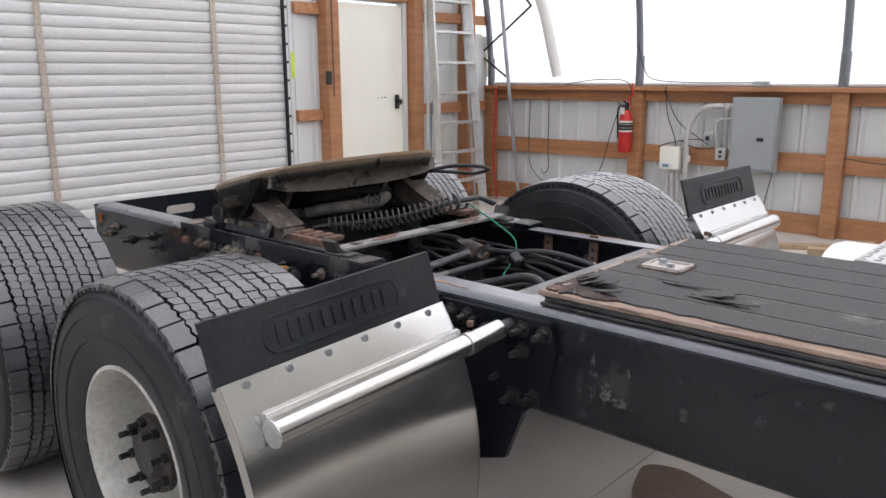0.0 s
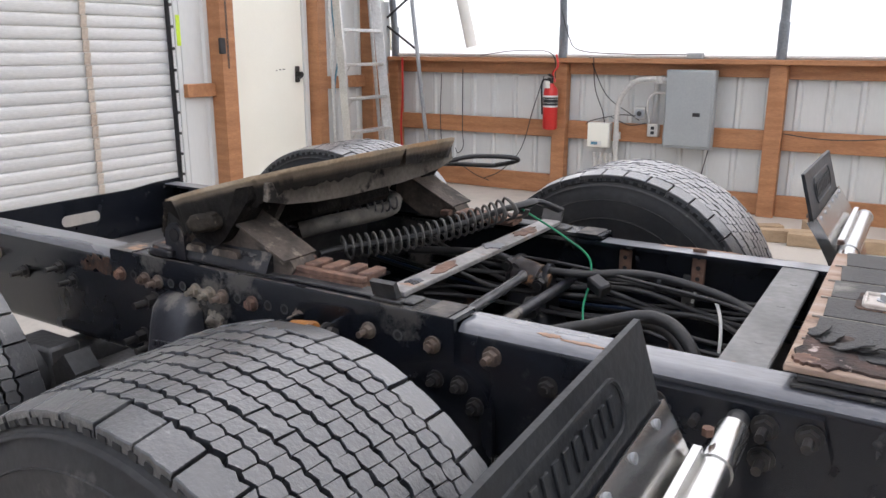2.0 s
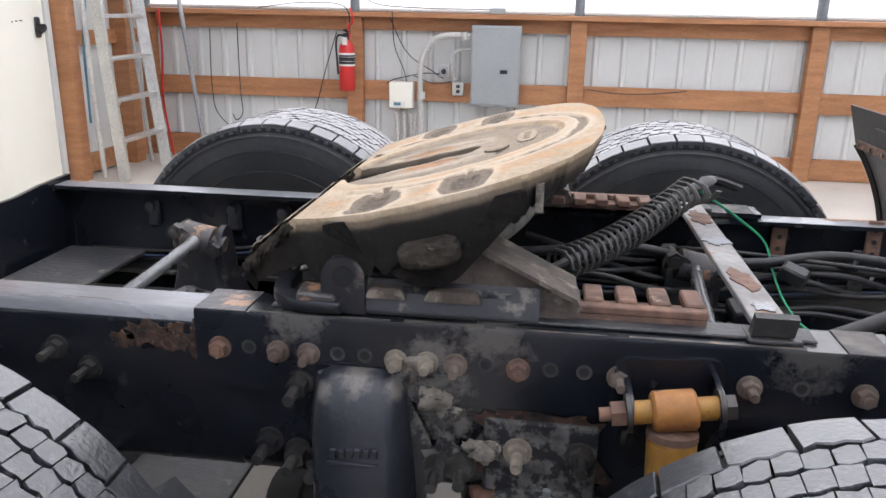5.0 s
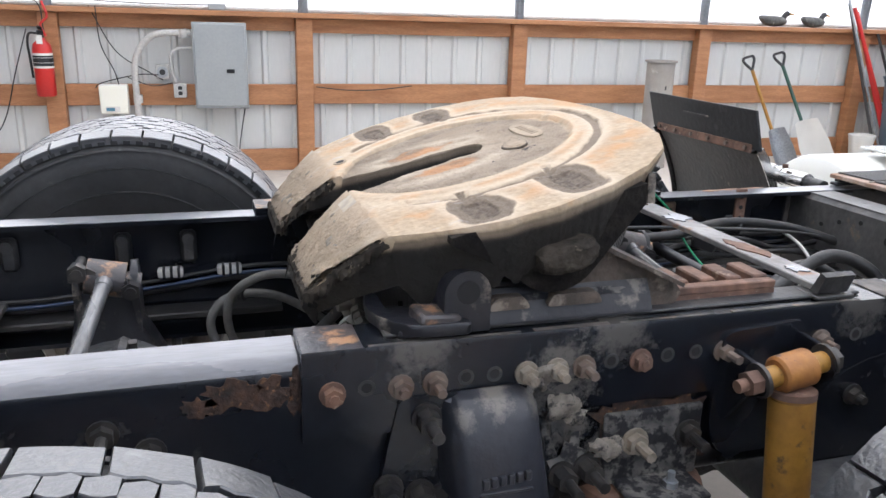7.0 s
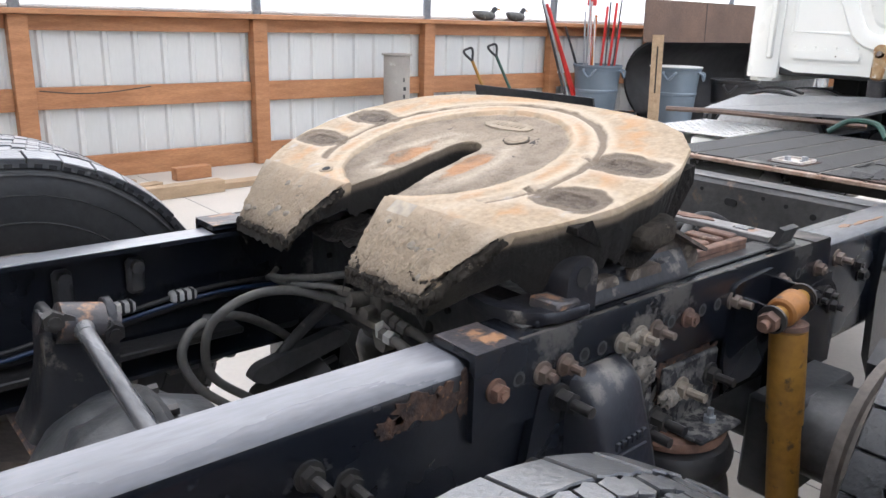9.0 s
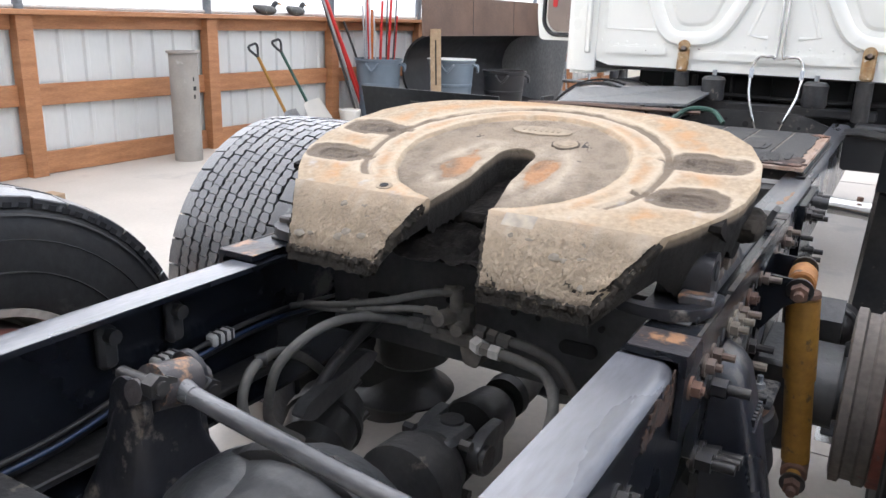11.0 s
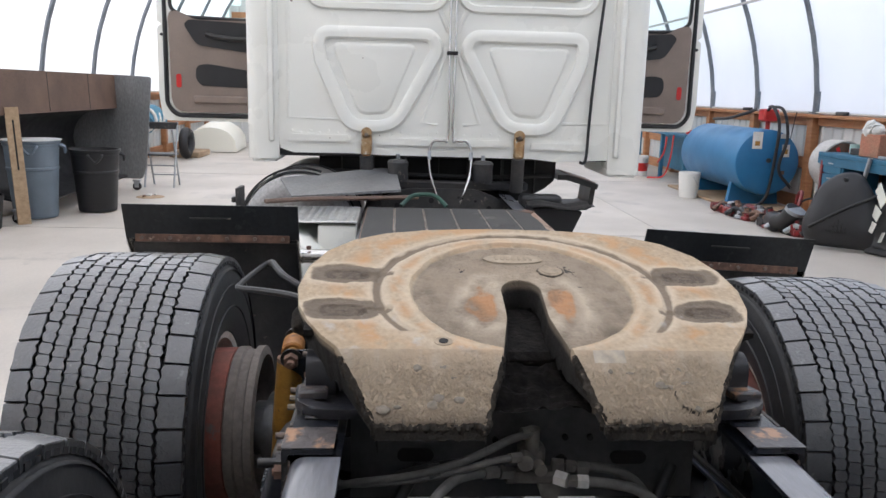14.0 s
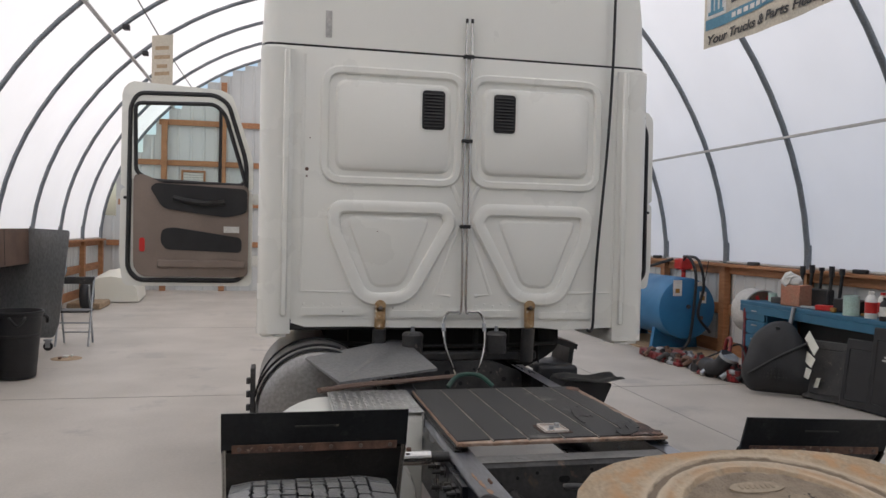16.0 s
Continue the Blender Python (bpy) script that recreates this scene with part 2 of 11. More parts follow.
def add_dust(mat, color, spots):
    """Dried dust fans on a painted part: spots are (x, z, reach, weight) seen from the side."""
    n, ln = mat.node_tree.nodes, mat.node_tree.links
    b = n["Principled BSDF"]
    tc, sp, no = n.new("ShaderNodeTexCoord"), n.new("ShaderNodeSeparateXYZ"), n.new("ShaderNodeTexNoise")
    no.inputs["Scale"].default_value, no.inputs["Detail"].default_value, no.inputs["Roughness"].default_value = 40, 12, 0.78
    ln.new(tc.outputs["Object"], sp.inputs["Vector"]), ln.new(tc.outputs["Object"], no.inputs["Vector"])

    def op(kind, a, c):
        k = n.new("ShaderNodeMath")
        k.operation = kind
        for i, v in enumerate((a, c)):
            if isinstance(v, (int, float)):
                k.inputs[i].default_value = v
            else:
                ln.new(v, k.inputs[i])
        return k.outputs[0]

    last = b.inputs["Base Color"].links[0].from_socket
    for x, z, reach, weight in spots:
        dx, dz = op("SUBTRACT", sp.outputs["X"], x), op("SUBTRACT", sp.outputs["Z"], z)
        d = op("SQRT", op("ADD", op("MULTIPLY", dx, dx), op("MULTIPLY", dz, dz)), 0)
        near = n.new("ShaderNodeMapRange")
        near.inputs["From Min"].default_value, near.inputs["From Max"].default_value = reach, 0.0
        ln.new(d, near.inputs["Value"])
        f = n.new("ShaderNodeMapRange")
        f.inputs["From Min"].default_value, f.inputs["From Max"].default_value = 0.76, 0.94
        f.inputs["To Max"].default_value = weight
        ln.new(op("ADD", no.outputs["Fac"], op("MULTIPLY", near.outputs["Result"], 0.55)), f.inputs["Value"])
        mask = op("MULTIPLY", f.outputs["Result"], op("MINIMUM", op("MULTIPLY", near.outputs["Result"], 4.0), 1.0))
        mx = n.new("ShaderNodeMix")
        mx.data_type = "RGBA"
        ln.new(mask, mx.inputs["Factor"]), ln.new(last, mx.inputs["A"])
        mx.inputs["B"].default_value = (*color, 1)
        last = mx.outputs["Result"]
    ln.new(last, b.inputs["Base Color"])


add_dust(M["black"], (0.205, 0.19, 0.17), [(-2.29, 0.77, 0.12, 0.46), (-2.27, 0.68, 0.10, 0.61), (-2.38, 0.70, 0.08, 0.61), (-2.20, 0.62, 0.09, 0.61), (-2.50, 0.84, 0.10, 0.34), (-0.80, 0.69, 0.10, 0.18), (-1.75, 0.84, 0.12, 0.27), (-2.20, 0.84, 0.12, 0.34)])


# ---- builders ----
ORIGIN = {}


def thing(name, label, category, at=(0, 0, 0), group="", kind=""):
    ob = new(name)
    ob.empty_display_size = 0.1
    ob.location = at
    ORIGIN[ob] = Vector(at)
    return tagged(ob, label, category, group, kind)


def finish(name, bm, mat, smooth=True, angle=38):
    bmesh.ops.recalc_face_normals(bm, faces=bm.faces)
    me = bpy.data.meshes.new(name)
    bm.to_mesh(me)
    bm.free()
    me.materials.append(M[mat] if isinstance(mat, str) else mat)
    if smooth:
        me.polygons.foreach_set("use_smooth", [True] * len(me.polygons))
        me.set_sharp_from_angle(angle=radians(angle))
    return me


# stations along the chassis: drawn x -> true x
DRAWN = (-6.0, -3.22, -2.75, -2.41, -2.282, -2.0, -1.781, -1.603, -1.514, -1.03, -0.895, -0.745, 0.13, 0.935, 6.0)
TRUE = (-6.2, -3.42, -3.0, -2.665, -2.53, -2.245, -2.015, -1.828, -1.64, -1.17, -1.045, -0.905, -0.12, 0.775, 5.84)


def station(x):
    for a, b, c, d in zip(DRAWN, DRAWN[1:], TRUE, TRUE[1:]):
        if x <= b:
            return c + (d - c) * (x - a) / (b - a)
    return x


def chassis_place(bm):
    """From the chassis drawing to true places; small parts keep their shape."""
    xs = [v.co.x for v in bm.verts]
    lo, hi = min(xs), max(xs)
    shift = station((lo + hi) / 2) - (lo + hi) / 2
    for v in bm.verts:
        v.co = (v.co.x + shift if hi - lo < 0.12 else station(v.co.x), v.co.y, v.co.z + 0.055)


def cab_place(bm):
    bmesh.ops.translate(bm, verts=bm.verts, vec=(-0.16, -0.083, 0.045))


PLACE, NUDGE = [None], [Vector((0, 0, 0))]


def part(name, bm, mat, parent, label="", smooth=True, angle=38):
    """Link a bmesh, in world places, as one mesh under a thing or a part."""
    o = ORIGIN[parent]
    bmesh.ops.translate(bm, verts=bm.verts, vec=NUDGE[0])
    if PLACE[0]:
        PLACE[0](bm)
    bmesh.ops.translate(bm, verts=bm.verts, vec=-o)
    ob = new(name, finish(name, bm, mat, smooth, angle))
    ob.parent = parent
    ORIGIN[ob] = o
    return tagged(ob, label) if label else ob


def piece(name, me, parent, loc, rot=(0, 0, 0)):
    """One more object on a shared mesh, under a thing or a part, at a world place."""
    ob = new(name, me)
    ob.parent = parent
    ob.location = Vector(loc) - ORIGIN[parent]
    ob.rotation_euler = rot
    ORIGIN[ob] = Vector(loc)
    return ob


def solo(name, bm, mat, label="", category="", group="", kind="", smooth=True, angle=38):
    ob = new(name, finish(name, bm, mat, smooth, angle))
    ORIGIN[ob] = Vector((0, 0, 0))
    return tagged(ob, label, category, group, kind)


def B():
    return bmesh.new()


def box(bm, x0, x1, y0, y1, z0, z1, bevel=0.0, seg=1, rot=None):
    """A box between the given limits; rot turns it about its middle."""
    c = Vector(((x0 + x1) / 2, (y0 + y1) / 2, (z0 + z1) / 2))
    g = bmesh.ops.create_cube(bm, size=1)["verts"]
    bmesh.ops.scale(bm, verts=g, vec=(abs(x1 - x0), abs(y1 - y0), abs(z1 - z0)))
    if bevel:
        es = list({e for v in g for e in v.link_edges})
        r = bmesh.ops.bevel(bm, geom=es, offset=bevel, segments=seg, affect="EDGES", profile=0.5)
        g = list({v for f in r["faces"] for v in f.verts} | {v for v in g if v.is_valid})
    m = Matrix.Translation(c) @ (rot.to_4x4() if rot else Matrix())
    bmesh.ops.transform(bm, matrix=m, verts=g)
    return bm


def frame_to(p0, p1):
    d = Vector(p1) - Vector(p0)
    return d.length, d.to_track_quat("Z", "Y").to_matrix().to_4x4()


def rod(bm, p0, p1, r, seg=12, r2=None, cap=True):
    """A cylinder or cone from p0 to p1."""
    L, q = frame_to(p0, p1)
    g = bmesh.ops.create_cone(bm, cap_ends=cap, segments=seg, radius1=r, radius2=r if r2 is None else r2, depth=L)["verts"]
    bmesh.ops.transform(bm, matrix=Matrix.Translation((Vector(p0) + Vector(p1)) / 2) @ q, verts=g)
    return bm


def smooth_path(pts, n=8):
    """Catmull-Rom points through pts."""
    p = [Vector(q) for q in pts]
    p = [2 * p[0] - p[1]] + p + [2 * p[-1] - p[-2]]
    out = []
    for i in range(1, len(p) - 2):
        a, b, c, d = p[i - 1:i + 3]
        for k in range(n):
            t = k / n
            out.append(0.5 * (2 * b + (c - a) * t + (2 * a - 5 * b + 4 * c - d) * t * t + (3 * b - a - 3 * c + d) * t ** 3))
    out.append(p[-2])
    return out


def tube(bm, pts, r, seg=12, n=8, closed=False, flat=1.0):
    """A round hose or bar swept along a smooth path (n=1: along the points as given)."""
    p = smooth_path(pts, n) if n > 1 else [Vector(q) for q in pts]
    rings, side = [], None
    for i, c in enumerate(p):
        d = (p[min(i + 1, len(p) - 1)] - p[max(i - 1, 0)])
        if closed:
            d = p[(i + 1) % len(p)] - p[i - 1]
        d.normalize()
        if side is None:
            side = d.orthogonal().normalized()
            if abs(d.z) < 0.9:
                side = d.cross(Vector((0, 0, 1))).normalized()
        side = (side - side.dot(d) * d).normalized()
        up = d.cross(side)
        rings.append([bm.verts.new(c + r * (math.cos(a) * side + flat * math.sin(a) * up)) for a in (2 * math.pi * k / seg for k in range(seg))])
    m = len(rings)
    for i in range(m if closed else m - 1):
        a, b = rings[i], rings[(i + 1) % m]
        for k in range(seg):
            bm.faces.new((a[k], a[(k + 1) % seg], b[(k + 1) % seg], b[k]))
    if not closed:
        bm.faces.new(rings[0]), bm.faces.new(list(reversed(rings[-1])))
    return bm


def prism(bm, outline, axis, a, b):
    """Extrude a flat outline of (u, v) along an axis from a to b: x: (y, z), y: (x, z), z: (x, y)."""
    def at(u, v, w):
        return {"x": (w, u, v), "y": (u, w, v), "z": (u, v, w)}[axis]
    lo, hi = [bm.verts.new(at(u, v, a)) for u, v in outline], [bm.verts.new(at(u, v, b)) for u, v in outline]
    n = len(outline)
    for i in range(n):
        bm.faces.new((lo[i], lo[(i + 1) % n], hi[(i + 1) % n], hi[i]))
    bm.faces.new(list(reversed(lo))), bm.faces.new(hi)
    return bm


def revolve(bm, profile, seg, m=None, closed=False, cap=True):
    """Turn a profile of (radius, height) about z; m places it."""
    m = m or Matrix()
    rings = [[bm.verts.new(m @ Vector((r * math.cos(a), r * math.sin(a), h))) for a in (2 * math.pi * k / seg for k in range(seg))] for r, h in profile]
    rows = len(rings)
    for i in range(rows if closed else rows - 1):
        a, b = rings[i], rings[(i + 1) % rows]
        for k in range(seg):
            bm.faces.new((a[k], a[(k + 1) % seg], b[(k + 1) % seg], b[k]))
    if cap and not closed:
        for ring, r in ((rings[0], profile[0][0]), (rings[-1], profile[-1][0])):
            if r > 1e-5:
                bm.faces.new(ring)
    return bm


def ribbed(bm, u0, u1, z0, z1, place, pitch=0.2286, depth=0.019, minor=False):
    """Ribbed steel sheet with upright ribs; place(u, out, z) gives the point."""
    prof, u = [], u0
    while u < u1 - 1e-6:
        for du, o in ((0.0, 0), (0.10 * pitch, 0), (0.17 * pitch, depth), (0.29 * pitch, depth), (0.36 * pitch, 0), (0.60 * pitch, 0), (0.63 * pitch, 0.3 * depth if minor else 0), (0.66 * pitch, 0)):
            if u + du < u1:
                prof.append((u + du, o))
        u += pitch
    prof.append((u1, 0))
    lo, hi = [bm.verts.new(place(u, o, z0)) for u, o in prof], [bm.verts.new(place(u, o, z1)) for u, o in prof]
    lo2, hi2 = [bm.verts.new(place(u, o - 0.004, z0)) for u, o in prof], [bm.verts.new(place(u, o - 0.004, z1)) for u, o in prof]
    for i in range(len(prof) - 1):
        bm.faces.new((lo[i], lo[i + 1], hi[i + 1], hi[i]))
        bm.faces.new((lo2[i], hi2[i], hi2[i + 1], lo2[i + 1]))
    return bm


def arc(cx, cy, r, a0, a1, n):
    return [(cx + r * math.cos(radians(a0 + (a1 - a0) * i / n)), cy + r * math.sin(radians(a0 + (a1 - a0) * i / n))) for i in range(n + 1)]


def rounded(u0, u1, v0, v1, r, n=4):
    return arc(u1 - r, v1 - r, r, 0, 90, n) + arc(u0 + r, v1 - r, r, 90, 180, n) + arc(u0 + r, v0 + r, r, 180, 270, n) + arc(u1 - r, v0 + r, r, 270, 360, n)


def soften(poly, r=0.05, n=5):
    """Round the corners of a polygon."""
    out = []
    m = len(poly)
    for i in range(m):
        p, a, b = Vector(poly[i]), Vector(poly[i - 1]), Vector(poly[(i + 1) % m])
        u, v = (a - p).normalized(), (b - p).normalized()
        k = min(r, (a - p).length * 0.45, (b - p).length * 0.45)
        s, e = p + u * k, p + v * k
        for j in range(n + 1):
            t = j / n
            q = (1 - t) ** 2 * s + 2 * t * (1 - t) * p + t * t * e
            out.append((q.x, q.y))
    return out


# ---- the building ----
POSTS = [-5.64 + 1.853 * i for i in range(13)]
X_REAR, X_FRONT, Y_WALL, CAP = -5.72, POSTS[-1] + 0.1, 5.12, 1.25
RIDGE, ROUND = 4.80, 1.08
POSTS_S = [4.40 + 1.70 * (i - 5) for i in range(13)]


def hoop_point(a, grow=0.0):
    """A point of the bow at the angle a from the south foot over the ridge to the north foot: (y, z)."""
    c, s = math.cos(a), math.sin(a)
    return -(Y_WALL + 0.02 + grow) * math.copysign(abs(c) ** ROUND, c), CAP + (RIDGE + grow) * abs(s) ** ROUND


bm = B()
box(bm, X_REAR - 0.4, X_FRONT + 0.4, -Y_WALL - 0.4, Y_WALL + 0.4, -0.16, 0.0)
solo("floor", bm, "concrete", "pale dusty concrete floor slab", "floor", kind="structure", smooth=False)
bm = B()
box(bm, -400, 400, -400, 400, -0.6, -0.17)
solo("ground", bm, "ground", "bare ground outside the building", "ground", kind="structure", smooth=False)

# saw joints in the slab
for x in (-1.2, 4.0, 9.2):
    bm = B()
    box(bm, x, x + 0.004, -Y_WALL, Y_WALL, -0.004, 0.0035)
    solo("floor_joint", bm, "ground", "thin saw joint across the floor", "joint", kind="structure", smooth=False)
bm = B()
box(bm, X_REAR, X_FRONT, -2.6, -2.596, -0.004, 0.0035)
solo("floor_joint", bm, "ground", "thin saw joint along the floor", "joint", kind="structure", smooth=False)

# film over the bows
bm = B()
N = 40
xs = [X_REAR] + [p for p in POSTS[1:]] + [X_FRONT + 0.05]
rows = [[bm.verts.new((x, *hoop_point(math.pi * k / N, 0.045))) for k in range(N + 1)] for x in xs]
for a, b in zip(rows, rows[1:]):
    for k in range(N):
        bm.faces.new((a[k], a[k + 1], b[k + 1], b[k]))
solo("roof_cover", bm, "cover", "white translucent film stretched over the bows", "roof cover", kind="structure")

for xn, xs in zip(POSTS, POSTS_S):
    bm = B()
    def bow(k):
        y, z = hoop_point(math.pi * k / N)
        return (xs + (xn - xs) * (y + Y_WALL) / (2 * Y_WALL), y, z)
    tube(bm, [bow(k) for k in range(N + 1)], 0.034, seg=10, n=1)
    for k in (0, N):
        x, y, z = bow(k)
        rod(bm, (x, y, z + 0.3), (x, y, CAP - 0.25), 0.041, 10)
    solo("roof_bow", bm, "hoop", "grey steel tube bow carrying the roof film", "roof bow", "roof bows", "structure")
for a in (0.115, 0.42, 0.58, 0.75):
    y, z = hoop_point(math.pi * a, -0.045)
    bm = B()
    box(bm, X_REAR, X_FRONT, y - 0.03, y + 0.03, z - 0.012, z + 0.012)
    solo("purlin", bm, "pvc", "pale flat purlin strap under the roof film", "purlin", "purlins", "structure", smooth=False)


def pony_wall(name, side):
    """Low framed wall with steel sheet outside; side is +1 for north, -1 for south."""
    y, posts = side * Y_WALL, POSTS if side > 0 else POSTS_S
    wall = thing(name, "low timber-framed wall sheeted in white ribbed steel", "wall", (0, y, 0), kind="structure")
    bm = B()
    ribbed(bm, X_REAR, X_FRONT, 0.0, CAP - 0.02, lambda u, o, z: (u, y + side * 0.09 - side * o, z))
    part("sheet", bm, "siding", wall, smooth=False)
    bm = B()
    box(bm, X_REAR, X_FRONT, y + side * 0.10, y + side * 0.13, -0.16, CAP - 0.02)
    part("backing", bm, "siding", wall, smooth=False)
    for z0, z1, dy in ((0.0, 0.18, 0.0), (0.54, 0.70, 0.0), (1.115, 1.222, 0.0)):
        for a, b in zip(posts, posts[1:]):
            bm = B()
            box(bm, a + 0.068, b - 0.068, y + side * 0.03, y + side * 0.068, z0 + random.uniform(-.006, .006), z1 + random.uniform(-.006, .006), 0.003)
            part("girt", bm, "timber_h", wall)
    for x in posts:
        bm = B()
        box(bm, x - 0.066, x + 0.066, y - side * 0.04, y + side * 0.065, 0.0, CAP - 0.03, 0.004)
        part("post", bm, "timber", wall)
    bm = B()
    box(bm, X_REAR + 0.05, X_FRONT, y - side * 0.09, y + side * 0.13, CAP - 0.028, CAP + 0.012, 0.004)
    part("cap_plank", bm, "timber_h", wall)
    bm = B()
    tube(bm, [(X_REAR + 0.1, y + side * 0.02, CAP + 0.03), (-2.2, y + side * 0.03, CAP + 0.026), (2, y + side * 0.02, CAP + 0.03), (X_FRONT, y + side * 0.02, CAP + 0.028)], 0.016, 8)
    part("edge_pipe", bm, "pvc", wall)
    return wall


pony_wall("wall_north", 1)
pony_wall("wall_south", -1)


def gable(name, x, out, openings):
    """End wall under the bows, of ribbed steel; openings are (y0, y1, top)."""
    wall = thing(name, "end wall of white ribbed steel on timber framing", "wall", (x, 0, 0), kind="structure")
    bm = B()
    edges = sorted({-Y_WALL, Y_WALL, *[o for op in openings for o in op[:2]]})
    def top(y):
        c = max(-1, min(1, -y / (Y_WALL + 0.05)))
        a = math.acos(math.copysign(abs(c) ** (1 / ROUND), c))
        return hoop_point(a)[1]
    for a, b in zip(edges, edges[1:]):
        z0 = 0.0
        for o in openings:
            if o[0] <= a and b <= o[1]:
                z0 = o[2]
        n = max(1, int((b - a) / 0.3))
        for i in range(n):
            u, v = a + (b - a) * i / n, a + (b - a) * (i + 1) / n
            lowest = min(top(u), top(v))
            if lowest > z0:
                ribbed(bm, u, v, z0, lowest, lambda w, o, z: (x - out * 0.02 - out * o * -1 if out < 0 else x + 0.02 - o, w, z), pitch=(v - u) if v - u < 0.35 else 0.2286)
    part("sheet", bm, "siding", wall, smooth=False)
    bm = B()
    for a, b in zip(edges, edges[1:]):
        z0 = max([o[2] for o in openings if o[0] <= a and b <= o[1]] + [-0.16])
        n = max(1, int((b - a) / 0.3))
        for i in range(n):
            u, v = a + (b - a) * i / n, a + (b - a) * (i + 1) / n
            if min(top(u), top(v)) > z0:
                box(bm, x + out * 0.05, x + out * 0.08, u, v, z0, min(top(u), top(v)) + 0.03)
    part("backing", bm, "siding", wall, smooth=False)
    return wall


ROLL = (-2.34, 2.35, 4.3)
DOOR = (2.87, 3.80, 2.07)
rear = gable("wall_west", X_REAR, -1, [ROLL, DOOR])
front = gable("wall_east", X_FRONT, 1, [])

# framing of the west wall
for y0, y1, z0, z1, m in ((2.70, 2.845, 0, 4.2, "timber"), (3.83, 3.945, 0, 4.0, "timber"), (4.62, 4.76, 0, 3.5, "timber"),
                          (2.42, 2.698, 0.98, 1.08, "timber_h"), (2.42, 2.698, 1.91, 2.01, "timber_h"), (2.42, 2.698, 0.02, 0.16, "timber_h"),
                          (3.947, 5.04, 0.98, 1.09, "timber_h"), (3.947, 5.04, 1.91, 2.01, "timber_h"), (3.947, 5.04, 0.02, 0.16, "timber_h"),
                          (2.86, 3.81, 2.08, 2.22, "timber_h")):
    bm = B()
    up = z1 - z0 > 0.6
    box(bm, X_REAR + 0.022, X_REAR + (0.16 if up else 0.075), y0, y1, z0, z1, 0.004)
    part("post" if up else "girt", bm, m, rear)

M["stripe"] = material("pale_strip", (0.52, 0.46, 0.39), 0.6, second=(0.44, 0.36, 0.29), scale=5, third=(0.34, 0.22, 0.14), third_at=0.66)
# rolling door: one object per slat
roller = thing("rolling_door", "closed galvanised steel rolling door with rusty wind-lock strips", "rolling door", (X_REAR, 0, 0), kind="structure")
bm = B()
prof = [(-0.004, 0.0), (0.0035, 0.004), (0.008, 0.012), (0.0095, 0.035), (0.009, 0.058), (0.0065, 0.070), (0.001, 0.076), (-0.006, 0.080), (-0.008, 0.08), (-0.008, 0.0)]
prism(bm, [(x, z) for x, z in prof], "y", -2.42, 2.42)
slat = finish("slat", bm, "curtain", angle=60)
for i in range(53):
    piece("slat", slat, roller, (X_REAR - 0.03, 0, 0.02 + i * 0.081))
for y in (-1.05, 0.31, 1.665):
    bm = B()
    for i in range(53):
        z = 0.02 + i * 0.081
        box(bm, X_REAR - 0.008, X_REAR - 0.002, y - 0.022, y + 0.022, z, z + 0.078, rot=Euler((0, radians(10), 0)).to_matrix())
    part("strip", bm, "stripe", roller, "rust-stained pale vertical strip")
for s in (-1, 1):
    bm = B()
    box(bm, X_REAR - 0.05, X_REAR + 0.03, s * 2.378, s * 2.42, 0.0, 4.3, 0.003)
    part("guide_rail", bm, "siding", roller)
    bm = B()
    box(bm, X_REAR - 0.02, X_REAR + 0.02, s * 2.342, s * 2.378, 0.0, 4.3)
    part("guide_gap", bm, "plastic", roller)
    for i in range(27):
        bm = B()
        rod(bm, (X_REAR + 0.02, s * 2.355, 0.1 + i * 0.155), (X_REAR + 0.034, s * 2.355, 0.1 + i * 0.155), 0.012, 8)
        part("bolt", bm, "boltdark", roller)
bm = B()
rod(bm, (X_REAR + 0.1, -2.5, 4.5), (X_REAR + 0.1, 2.5, 4.5), 0.24, 20)
part("barrel", bm, "curtain", roller)
bm = B()
box(bm, X_REAR + 0.03, X_REAR + 0.034, 2.39, 2.425, 1.36, 1.58)
part("tape", bm, "lime", roller, "lime green reflective tape")

# man door
mdoor = thing("door_1", "cream painted steel door, closed, with a lever lock", "door", (X_REAR, 3.33, 0), kind="structure")
bm = B()
box(bm, X_REAR - 0.02, X_REAR + 0.03, DOOR[0] + 0.02, DOOR[1] - 0.035, 0.01, 2.04, 0.004)
part("leaf", bm, "cream", mdoor)
bm = B()
for y0, y1 in ((DOOR[0] - 0.01, DOOR[0] + 0.018), (DOOR[1] - 0.033, DOOR[1] + 0.02)):
    box(bm, X_REAR - 0.03, X_REAR + 0.05, y0, y1, 0, 2.08, 0.003)
part("jamb", bm, "siding", mdoor)
bm = B()
box(bm, X_REAR + 0.03, X_REAR + 0.045, 3.65, 3.71, 1.05, 1.19, 0.008)
rod(bm, (X_REAR + 0.04, 3.68, 1.12), (X_REAR + 0.09, 3.68, 1.12), 0.024, 14)
tube(bm, [(X_REAR + 0.085, 3.68, 1.10), (X_REAR + 0.09, 3.63, 1.085)], 0.011, 8)
part("lock", bm, "boltdark", mdoor, "dark lever lock")
for z in (0.3, 1.19, 1.86):
    bm = B()
    box(bm, X_REAR + 0.03, X_REAR + 0.05, 2.865, 2.905, z, z + 0.13, 0.004)
    rod(bm, (X_REAR + 0.052, 2.872, z), (X_REAR + 0.052, 2.872, z + 0.13), 0.01, 8)
    part("hinge", bm, "plastic", mdoor)
bm = B()
